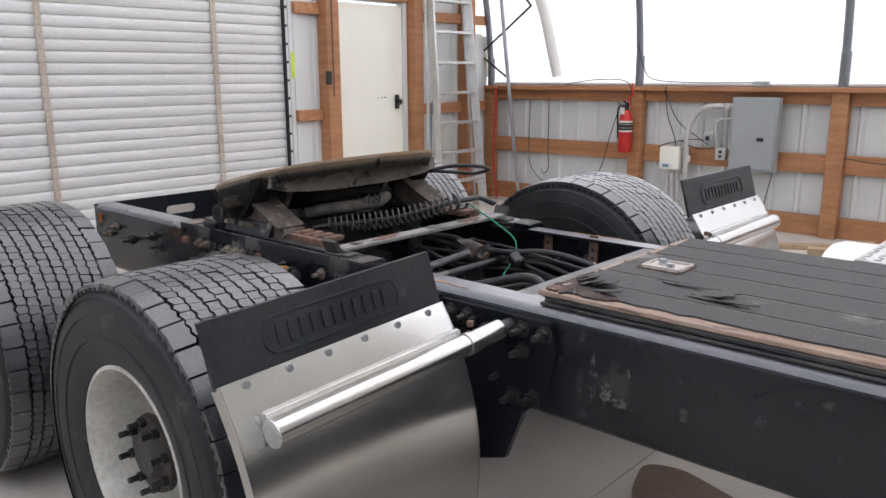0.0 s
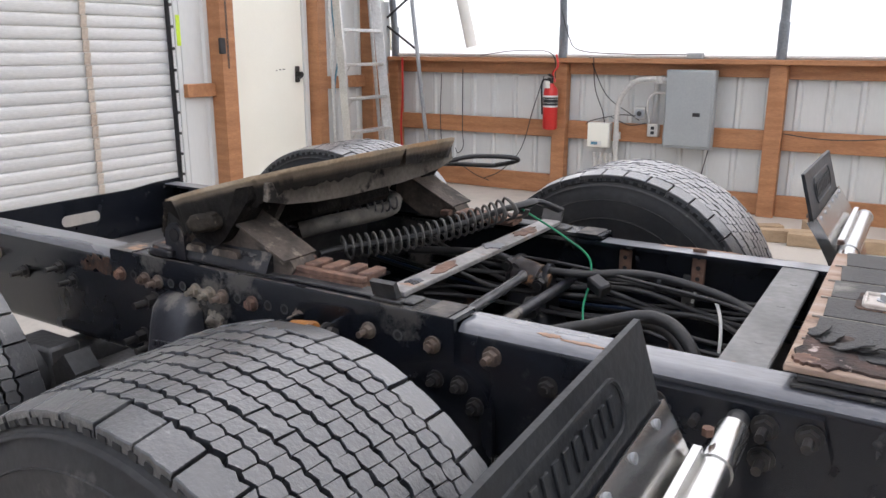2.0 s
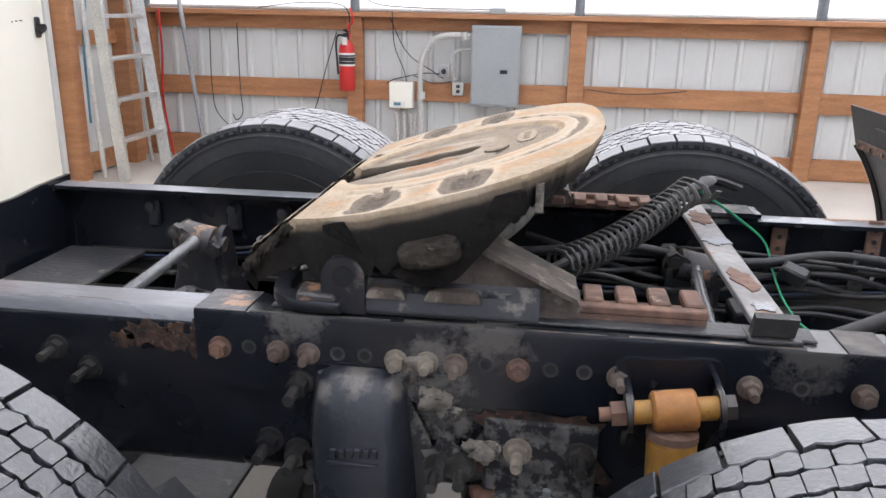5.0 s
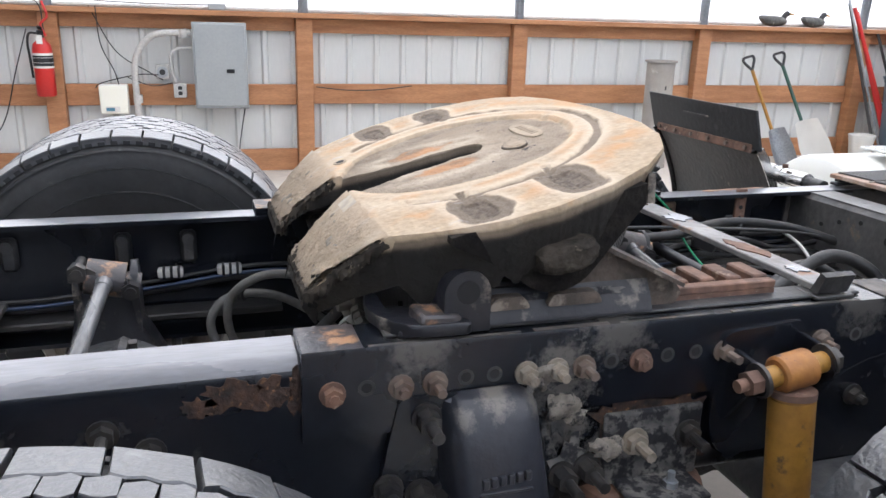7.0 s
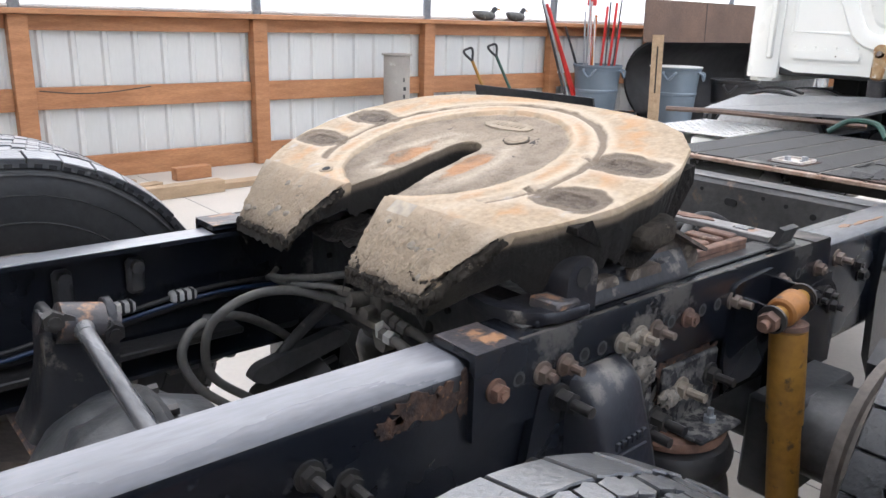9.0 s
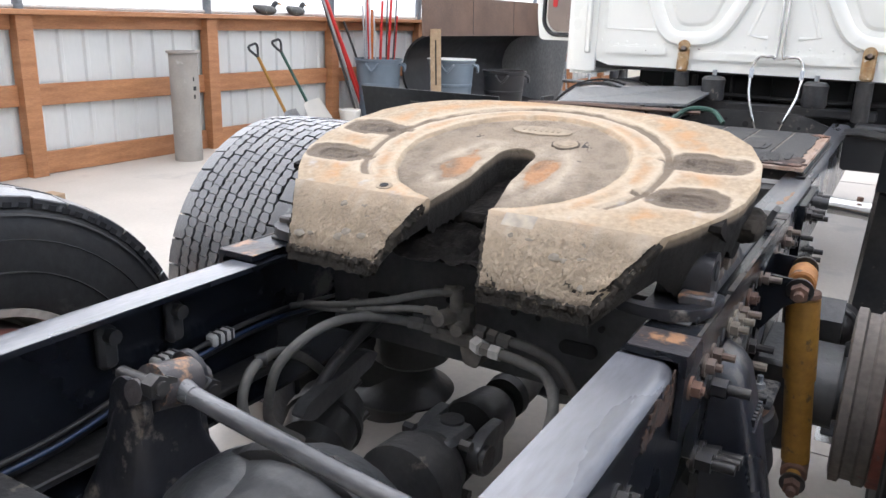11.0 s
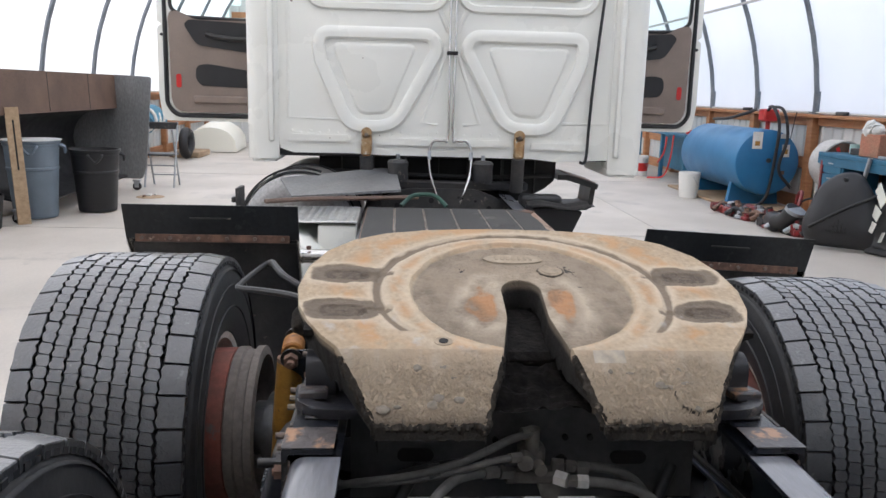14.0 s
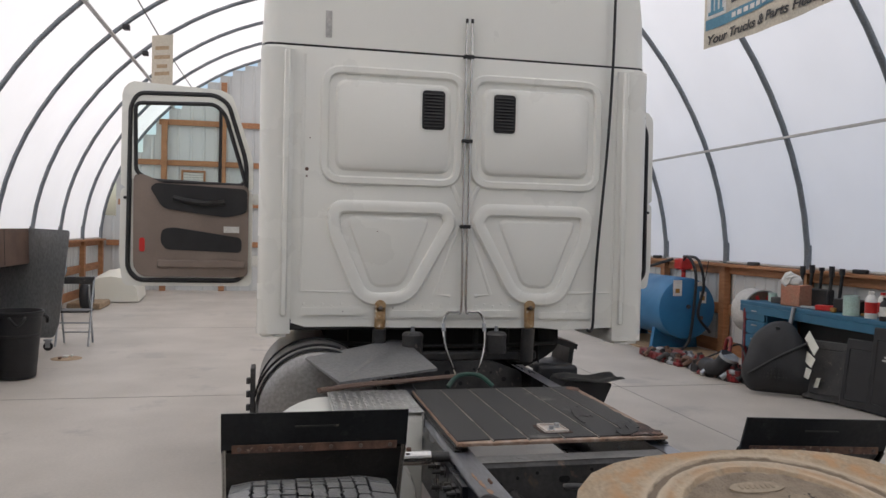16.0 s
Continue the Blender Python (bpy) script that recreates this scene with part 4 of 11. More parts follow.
    streak, long = n.new("ShaderNodeTexNoise"), n.new("ShaderNodeMapping")
    long.inputs["Scale"].default_value = (5, 55, 5)
    streak.inputs["Scale"].default_value, streak.inputs["Detail"].default_value = 1.0, 4
    ln.new(tc.outputs["Object"], long.inputs["Vector"]), ln.new(long.outputs["Vector"], streak.inputs["Vector"])
    flake = ramp_of(crust.outputs["Fac"], 0.42, 0.62)
    edge = math_node("MULTIPLY", jit, 0.35)
    line = math_node("ADD", math_node("MULTIPLY", math_node("ABSOLUTE", math_node("SUBTRACT", groove_r, 1.0), 0), 0.28), edge)
    in_arc = ramp_of(sx.outputs["X"], -2.472, -2.462)
    ya = math_node("ABSOLUTE", sx.outputs["Y"], 0)
    marks = math_node("MULTIPLY", ramp_of(line, 0.0105, 0.006), in_arc)
    halo = math_node("MULTIPLY", ramp_of(line, 0.030, 0.013), in_arc)
    stain = core = None
    for xc in (-2.257, -2.3965):
        ux = math_node("ABSOLUTE", math_node("SUBTRACT", sx.outputs["X"], xc), 0)
        chan = math_node("MAXIMUM", math_node("SUBTRACT", ux, 0.008), math_node("SUBTRACT", math_node("ABSOLUTE", math_node("SUBTRACT", ya, 0.300), 0), 0.036))
        uy = math_node("ABSOLUTE", math_node("SUBTRACT", ya, 0.363), 0)

        def oval(a, c, size):
            p = math_node("POWER", math_node("ADD", math_node("POWER", math_node("MULTIPLY", ux, 1 / a), 3.2), math_node("POWER", math_node("MULTIPLY", uy, 1 / c), 3.2)), 1 / 3.2)
            return math_node("MULTIPLY", math_node("SUBTRACT", p, 1.0), size)

        pock = oval(0.038, 0.073, 0.045)
        both = math_node("ADD", math_node("MINIMUM", chan, pock), math_node("MULTIPLY", jit, 0.75))
        inner = math_node("ADD", oval(0.021, 0.048, 0.03), math_node("MULTIPLY", jit, 0.35))
        halo = math_node("MAXIMUM", halo, ramp_of(both, 0.020, 0.004))
        marks = math_node("MAXIMUM", marks, ramp_of(both, 0.003, -0.002))
        stain = ramp_of(both, 0.002, -0.004) if stain is None else math_node("MAXIMUM", stain, ramp_of(both, 0.002, -0.004))
        core = ramp_of(inner, 0.002, -0.003) if core is None else math_node("MAXIMUM", core, ramp_of(inner, 0.002, -0.003))
    around = math_node("MULTIPLY", band(groove_r, 1.20, 0.17), ramp_of(wide.outputs["Fac"], 0.40, 0.56))
    out = over((0.43, 0.255, 0.13), math_node("MULTIPLY", around, ramp_of(ya, 0.10, 0.24)), out, 1.1)
    inside = math_node("MULTIPLY", band(groove_r, 0.86, 0.10), ramp_of(wide.outputs["Fac"], 0.44, 0.58))
    out = over((0.43, 0.25, 0.125), inside, out, 0.9)
    out = over((0.54, 0.455, 0.35), halo, out, 0.55)
    out = over((0.15, 0.113, 0.080), marks, out, 0.9)
    out = over((0.185, 0.148, 0.112), stain, out, 0.9)
    out = over((0.115, 0.090, 0.068), math_node("MULTIPLY", core, math_node("ADD", flake, 0.35)), out, 0.95)
    bare = ramp_of(wide.outputs["Fac"], 0.60, 0.68)
    out = over((0.40, 0.385, 0.36), math_node("MULTIPLY", bare, ramp_of(sx.outputs["X"], -2.36, -2.46)), out, 0.6)
    out = over((0.295, 0.240, 0.180), hollow.outputs["Result"], out, 0.92)
    out = over((0.40, 0.325, 0.240), math_node("MULTIPLY", hollow.outputs["Result"], ramp_of(math_node("ADD", rad, jit), 0.135, 0.085)), out, 0.75)
    out = over((0.235, 0.188, 0.142), math_node("MULTIPLY", hollow.outputs["Result"], flake), out, 0.40)
    out = over((0.55, 0.46, 0.345), band(math_node("ADD", rad, math_node("MULTIPLY", jit, 0.4)), 0.240, 0.018), out, 0.65)
    out = over((0.52, 0.435, 0.335), band(spot_r, 0.052, 0.026), out, 0.9)
    out = over((0.44, 0.215, 0.095), math_node("MULTIPLY", spot.outputs["Result"], ramp_of(wide.outputs["Fac"], 0.30, 0.50)), out, 0.85)
    out = over((0.365, 0.288, 0.205), rampf.outputs["Result"], out, 0.86)
    out = over((0.42, 0.36, 0.285), math_node("MULTIPLY", math_node("MULTIPLY", rampf.outputs["Result"], ramp_of(math_node("ADD", sx.outputs["X"], jit), -2.60, -2.55)), ramp_of(streak.outputs["Fac"], 0.52, 0.66)), out, 0.5)
    crack = n.new("ShaderNodeTexVoronoi")
    crack.feature = "DISTANCE_TO_EDGE"
    crack.inputs["Scale"].default_value = 55
    warp = n.new("ShaderNodeVectorMath")
    warp.operation = "MULTIPLY_ADD"
    ln.new(wide.outputs["Color"], warp.inputs[0]), ln.new(tc.outputs["Object"], warp.inputs[2])
    warp.inputs[1].default_value = (0.03, 0.03, 0.03)
    ln.new(warp.outputs["Vector"], crack.inputs["Vector"])
    open_crack = math_node("MULTIPLY", ramp_of(crack.outputs["Distance"], 0.09, 0.0), ramp_of(wide.outputs["Fac"], 0.46, 0.60))
    out = over((0.26, 0.205, 0.15), math_node("MULTIPLY", rampf.outputs["Result"], flake), out, 0.40)
    out = over((0.14, 0.108, 0.08), math_node("MULTIPLY", rampf.outputs["Result"], open_crack), out, 0.25)
    out = over((0.12, 0.093, 0.07), math_node("MULTIPLY", ramp_of(math_node("ADD", sx.outputs["X"], math_node("MULTIPLY", jit, 0.7)), -2.618, -2.645), rampf.outputs["Result"]), out, 0.75)
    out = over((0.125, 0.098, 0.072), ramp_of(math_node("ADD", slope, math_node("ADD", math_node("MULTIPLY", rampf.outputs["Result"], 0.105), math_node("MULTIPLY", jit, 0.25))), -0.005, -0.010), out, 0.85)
    # near black well below the top edge, and on steep or sideways faces there
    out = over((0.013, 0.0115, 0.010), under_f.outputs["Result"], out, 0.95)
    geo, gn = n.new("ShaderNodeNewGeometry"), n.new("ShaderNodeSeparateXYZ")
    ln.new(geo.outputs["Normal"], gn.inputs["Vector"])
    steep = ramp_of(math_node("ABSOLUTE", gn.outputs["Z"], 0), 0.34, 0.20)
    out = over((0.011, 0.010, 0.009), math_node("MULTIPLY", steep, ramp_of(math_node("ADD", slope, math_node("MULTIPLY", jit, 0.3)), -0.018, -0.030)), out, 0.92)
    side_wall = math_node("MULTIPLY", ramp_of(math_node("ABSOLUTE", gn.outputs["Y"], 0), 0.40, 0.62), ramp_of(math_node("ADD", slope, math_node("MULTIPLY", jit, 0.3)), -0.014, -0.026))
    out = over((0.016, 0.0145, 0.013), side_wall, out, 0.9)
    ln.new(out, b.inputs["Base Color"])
    rough_at = math_node("MAXIMUM", math_node("MAXIMUM", side_wall, stain), math_node("MAXIMUM", hollow.outputs["Result"], math_node("MULTIPLY", rampf.outputs["Result"], ramp_of(math_node("ADD", sx.outputs["X"], math_node("MULTIPLY", jit, 2.0)), -2.53, -2.57))))
    lump = n.new("ShaderNodeBump")
    lump.inputs["Distance"].default_value = 0.0060
    ln.new(rough_at, lump.inputs["Strength"]), ln.new(math_node("ADD", crust.outputs["Fac"], math_node("MULTIPLY", math_node("MULTIPLY", ramp_of(scaly.outputs["Fac"], 0.44, 0.52), rampf.outputs["Result"]), 0.35)), lump.inputs["Height"])
    ln.new(b.inputs["Normal"].links[0].from_socket, lump.inputs["Normal"]), ln.new(lump.outputs["Normal"], b.inputs["Normal"])
    return m


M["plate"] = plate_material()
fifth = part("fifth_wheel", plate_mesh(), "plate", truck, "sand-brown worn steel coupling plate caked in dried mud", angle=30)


# ---- details of the fifth wheel ----
def on_plate(x, y, up=0.0):
    return (x, y, plate_z(x) + up)


def plate_patch(name, outline, mat, up, thick, label=""):
    """A flat piece that follows the tilt of the plate."""
    bm = B()
    lo, hi = [bm.verts.new(on_plate(x, y, up - thick)) for x, y in outline], [bm.verts.new(on_plate(x, y, up)) for x, y in outline]
    n = len(outline)
    for i in range(n):
        bm.faces.new((lo[i], lo[(i + 1) % n], hi[(i + 1) % n], hi[i]))
    bm.faces.new(hi)
    return part(name, bm, mat, fifth, label, smooth=False)


def blob(cx, cy, rx, ry, wob=0.12, n=22, power=2.6, seed=1):
    r = random.Random(seed)
    out = []
    for i in range(n):
        a = 2 * math.pi * i / n
        c, s = math.cos(a), math.sin(a)
        k = 1 + r.uniform(-wob, wob)
        out.append((cx + rx * k * math.copysign(abs(c) ** (2 / power), c), cy + ry * k * math.copysign(abs(s) ** (2 / power), s)))
    return out


M["grease"] = material("dark_dry_grease", (0.15, 0.12, 0.092), 0.95, second=(0.095, 0.077, 0.06), scale=30, bump=0.9, fine=90)
M["splashbar"] = material("dusty_bar", (0.16, 0.145, 0.125), 0.8, second=(0.075, 0.07, 0.064), scale=16, bump=0.5, third=(0.03, 0.03, 0.03), third_at=0.62)
# dry grime; its near black also stands in for shade in the throat
M["grime"] = material("shade_dark_grime", (0.017, 0.0145, 0.0125), 0.8, second=(0.007, 0.006, 0.006), scale=40, bump=1.0, fine=110, spec=0.15)
M["hollow"] = material("caked_hollow", (0.345, 0.275, 0.20), 0.9, second=(0.30, 0.24, 0.175), scale=16, bump=0.6, fine=75, third=(0.36, 0.30, 0.225), third_at=0.62)
M["orange_rust"] = material("orange_rust", (0.42, 0.16, 0.05), 0.85, second=(0.34, 0.15, 0.07), scale=20, bump=0.3)

M["ovalpale"] = material("paler_cast_oval", (0.365, 0.30, 0.225), 0.85, second=(0.33, 0.27, 0.20), scale=18, bump=0.4, spec=0.25)
plate_patch("maker_oval", blob(-1.935, 0.0, 0.019, 0.066, 0.02, n=28, power=2.2, seed=3), "ovalpale", -0.0042, 0.004)
for q in range(7):
    plate_patch("maker_bar", [(-1.941, -0.042 + q * 0.0128), (-1.928, -0.042 + q * 0.0128), (-1.928, -0.036 + q * 0.0128), (-1.941, -0.036 + q * 0.0128)], "hollow", -0.0030, 0.003)
plate_patch("plug_crack", blob(-1.985, -0.075, 0.0225, 0.0285, 0.08, n=26, power=2, seed=9), "grease", -0.0046, 0.004)
plate_patch("plug", blob(-1.985, -0.075, 0.020, 0.026, 0.03, n=20, power=2, seed=5), "hollow", -0.0038, 0.004)
plate_patch("plug_face", blob(-1.985, -0.075, 0.015, 0.020, 0.03, n=20, power=2, seed=5), "hollow", -0.0028, 0.004)
plate_patch("bolt_hole_edge", blob(-2.258, 0.172, 0.013, 0.017, 0.05, n=18, power=2, seed=6), "hollow", 0.0014, 0.004)
plate_patch("bolt_hole", blob(-2.258, 0.172, 0.0075, 0.009, 0.03, n=14, power=2, seed=6), "groove", 0.0024, 0.004)

def ramp_z(x):
    t = (-2.284 - x) / 0.102
    return plate_z(-2.282) + 0.0015 - 0.094 * (0.78 * t + 0.22 * t * t)


# mud crust along the ramps
rnd = random.Random(11)
for s in (-1, 1):
    for q in range(9):
        t = rnd.random()
        x, y = -2.31 - 0.06 * t, rnd.uniform(0.12, 0.28) * s
        z = ramp_z(x)
        bm = B()
        g = bmesh.ops.create_icosphere(bm, subdivisions=2, radius=1.0)["verts"]
        for v in g:
            v.co *= 1 + 0.3 * noise.noise(v.co * 2 + Vector((q, s, 0)))
        bmesh.ops.scale(bm, verts=g, vec=(rnd.uniform(0.004, 0.009), rnd.uniform(0.006, 0.016), 0.0025))
        bmesh.ops.rotate(bm, verts=g, cent=(0, 0, 0), matrix=Euler((0, radians(-40), 0)).to_matrix())
        bmesh.ops.translate(bm, verts=g, vec=(x, y, z - 0.001))
        part("mud_crust", bm, "mud", fifth)

# caked ramp faces
def caked(x, y, s):
    """Relief of the dried mud: soft lumps, a rough grain and open cracks."""
    p = Vector((x, y * s, 3))
    lump = 0.0032 * noise.noise(p * 20) + 0.0018 * noise.noise(p * 70) + 0.0013 * noise.noise(p * 170) + 0.002 * max(0, noise.noise(Vector((x * 40, y * 14 * s, 5))))
    crack = abs(noise.noise(Vector((x * 34, y * 30 * s, 12))) + 0.3 * noise.noise(p * 90))
    shelf = 0.0025 if noise.noise(Vector((x * 30, y * 9 * s, 20))) > 0.30 else 0.0
    return lump + shelf - 0.0012 * max(0.0, 1 - crack / 0.04)


for s in (-1, 1):
    bm = B()
    rows = []
    for i in range(45):
        t = i / 44
        a, b = 0.064 + (0.105 - 0.064) * t, 0.362 + (0.292 - 0.362) * t
        a += t * (0.006 * noise.noise(Vector((t * 8, s, 3))) + 0.004 * noise.noise(Vector((t * 30, s, 9))))
        b += t * (0.008 * noise.noise(Vector((t * 7, s, 5))) + 0.004 * noise.noise(Vector((t * 30, s, 2))))
        x = -2.284 - 0.102 * t
        z = ramp_z(x)
        grow = 0.12 + 1.15 * t ** 1.2
        row = []
        for j in range(121):
            y = a + (b - a) * j / 120
            n = caked(x, y, s) * grow
            row.append(bm.verts.new((x - 0.6 * n, s * y, z + n - (0.007 * abs(noise.noise(Vector((y * 40, s, 1)))) + 0.007 * abs(noise.noise(Vector((y * 150, s, 4)))) if i == 44 else 0))))
        rows.append(row)
    for p, q in zip(rows, rows[1:]):
        for j in range(120):
            bm.faces.new((p[j], p[j + 1], q[j + 1], q[j]))
    part("ramp_face", bm, "plate", fifth, "ramp caked in dried grey mud")

# lumpy grime that fills the throat, near black for the void's shade
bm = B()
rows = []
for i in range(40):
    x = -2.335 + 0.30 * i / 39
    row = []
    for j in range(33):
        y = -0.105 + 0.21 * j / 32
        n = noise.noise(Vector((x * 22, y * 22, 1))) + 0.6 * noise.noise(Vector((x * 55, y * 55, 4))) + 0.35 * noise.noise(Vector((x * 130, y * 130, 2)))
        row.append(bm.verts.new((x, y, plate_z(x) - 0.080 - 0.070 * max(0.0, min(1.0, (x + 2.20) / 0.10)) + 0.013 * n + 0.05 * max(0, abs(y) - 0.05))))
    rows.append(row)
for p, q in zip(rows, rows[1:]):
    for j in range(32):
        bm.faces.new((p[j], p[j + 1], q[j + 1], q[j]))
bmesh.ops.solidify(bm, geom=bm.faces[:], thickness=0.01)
part("throat_grime", bm, "grime", fifth, "lumpy grime in the throat, coloured near black for its shade")

# ragged rolls of dark mud along the sides of the ramps
M["edgemud"] = material("dark_caked_mud", (0.055, 0.046, 0.037), 0.9, second=(0.018, 0.016, 0.014), scale=28, bump=1.0, fine=110, third=(0.17, 0.14, 0.11), third_at=0.62, third_scale=40, spec=0.15)
for s in (-1, 1):
    for y0, y1, way, drop in ((0.064, 0.105, -1, 0.014), (0.362, 0.292, 1, 0.016)):
        bm = B()
        rings = []
        for i in range(91):
            t = i / 90
            x = -2.278 - 0.106 * t
            y, z = y0 + (y1 - y0) * t, ramp_z(min(x, -2.284)) - drop
            ring = []
            for j in range(10):
                a = 2 * math.pi * j / 10
                u, v = math.cos(a), math.sin(a)
                p = Vector((x * 55 + u * 0.7, s * way * 3 + v * 0.7, y * 20))
                r = 0.0105 + 0.006 * noise.noise(p) + 0.006 * noise.noise(p * 2.7) + 0.003 * noise.noise(p * 6.1)
                r *= min(1.0, 0.25 + 6 * t)
                ring.append(bm.verts.new((x, s * (y + way * (0.9 * r * u - 0.002)), z + (1.5 if v < 0 else 0.95) * r * v)))
            rings.append(ring)
        for a, b in zip(rings, rings[1:]):
            for j in range(10):
                bm.faces.new((a[j], a[(j + 1) % 10], b[(j + 1) % 10], b[j]))
        bm.faces.new(rings[0]), bm.faces.new(rings[-1])
        part("mud_roll", bm, "edgemud", fifth, "ragged dark mud along the ramp edge")

    bm = B()
    rings = []
    for i in range(121):
        y = 0.100 + 0.196 * i / 120
        ring = []
        for j in range(10):
            u, v = math.cos(2 * math.pi * j / 10), math.sin(2 * math.pi * j / 10)
            p = Vector((y * 55, s * 5 + u * 0.7, v * 0.7))
            r = 0.0085 + 0.0045 * noise.noise(p) + 0.0045 * noise.noise(p * 2.7) + 0.0025 * noise.noise(p * 6.1)
            ring.append(bm.verts.new((-2.3825 + 0.8 * r * u, s * y, ramp_z(-2.386) - 0.012 + (1.35 if v < 0 else 1.0) * r * v)))
        rings.append(ring)
    for a, b in zip(rings, rings[1:]):
        for j in range(10):
            bm.faces.new((a[j], a[(j + 1) % 10], b[(j + 1) % 10], b[j]))
    bm.faces.new(rings[0]), bm.faces.new(rings[-1])
    part("mud_roll", bm, "edgemud", fifth, "ragged dark mud along the ramp foot")
# rubbed bare rectangle at the head of one ramp
bm = B()
rows = []
for i in range(8):
    x = -2.286 - 0.022 * i / 7
    rows.append([bm.verts.new((x, -0.098 - 0.058 * j / 7 + 0.002 * noise.noise(Vector((i, j, 2))), ramp_z(x) + 0.0022)) for j in range(8)])
for a, b in zip(rows, rows[1:]):
    for j in range(7):
        bm.faces.new((a[j], a[j + 1], b[j + 1], b[j]))
M["rubbed"] = material("rubbed_bare_steel", (0.35, 0.325, 0.29), 0.6, second=(0.39, 0.325, 0.24), scale=30, bump=0.3, third=(0.40, 0.27, 0.17), third_at=0.62, spec=0.3)
part("rubbed_patch", bm, "rubbed", fifth, "rubbed bare rectangle on the ramp")

# dark ragged grime hanging under the ramp edges
for s in (-1, 1):
    for q in range(60):
        f = rnd.random()
        x, y, z = -2.378 + rnd.uniform(0.0, 0.006), 0.105 + 0.187 * f, 0.809 + rnd.uniform(-0.008, 0.003)
        bm = B()
        g = bmesh.ops.create_icosphere(bm, subdivisions=2, radius=1.0)["verts"]
        for v in g:
            v.co *= 1 + 0.4 * noise.noise(v.co * 2.3 + Vector((q * 2.1, s, 7)))
        bmesh.ops.scale(bm, verts=g, vec=[rnd.uniform(0.003, 0.0075) for _ in range(3)])
        bmesh.ops.translate(bm, verts=g, vec=(x, s * y, z - rnd.uniform(0.0, 0.008)))
        part("grime_clump", bm, "grime", fifth)

# ribs and body under the plate
M["armdust"] = material("brown_dusty_arm", (0.125, 0.100, 0.082), 0.75, second=(0.055, 0.048, 0.043), scale=14, bump=0.7, fine=90, third=(0.22, 0.185, 0.15), third_at=0.57, third_scale=20, spec=0.25)
for y in (-0.24, -0.12, 0.12, 0.24):
    bm = B()
    end = -1.96
    prism(bm, [(-2.30, plate_z(-2.30) - 0.012), (end, plate_z(end) - 0.008), (end - 0.02, plate_z(end) - 0.06), (-2.04, 0.855), (-2.15, 0.862), (-2.27, 0.865)], "y", y - 0.012, y + 0.012)
    part("rib", bm, "armdust", fifth)
M["webdust"] = material("dusty_smeared_web", (0.20, 0.178, 0.152), 0.85, second=(0.135, 0.118, 0.10), scale=9, bump=0.6, fine=90, third=(0.018, 0.016, 0.015), third_at=0.55, third_scale=10, spec=0.2)
PLACE[0] = None
bm = B()
prism(bm, [(-0.40, 1.056), (-0.405, 1.014), (-0.34, 0.998), (-0.24, 0.988), (-0.12, 0.982), (0.12, 0.982), (0.24, 0.988), (0.34, 0.998), (0.405, 1.014), (0.40, 1.056)], "x", -2.150, -2.138)
part("front_web", bm, "webdust", fifth, "dust-smeared cast web under the plate")
PLACE[0] = chassis_place
# lock body takes the near-black grime colour for the slot's shade
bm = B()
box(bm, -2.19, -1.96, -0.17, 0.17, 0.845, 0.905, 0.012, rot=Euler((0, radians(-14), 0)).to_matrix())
part("lock_box", bm, "grime", fifth, "coupling lock body, darkened for the shade in the slot")
bm = B()
tube(bm, [(-2.02, -0.16, 0.83), (-1.97, -0.1, 0.845), (-1.93, 0.1, 0.85), (-1.97, 0.2, 0.86)], 0.022, 10)
part("lock_arm", bm, "splashbar", fifth)
M["splash"] = material("dried_splash", (0.15, 0.142, 0.13), 0.9, second=(0.04, 0.04, 0.042), scale=45, bump=0.5, fine=90, third=(0.012, 0.012, 0.015), third_at=0.46, third_scale=38)
M["pedcast"] = material("dusty_blue_black_casting", (0.010, 0.011, 0.015), 0.4, second=(0.018, 0.018, 0.022), scale=6, bump=0.3, third=(0.15, 0.132, 0.112), third_at=0.575, third_scale=14)
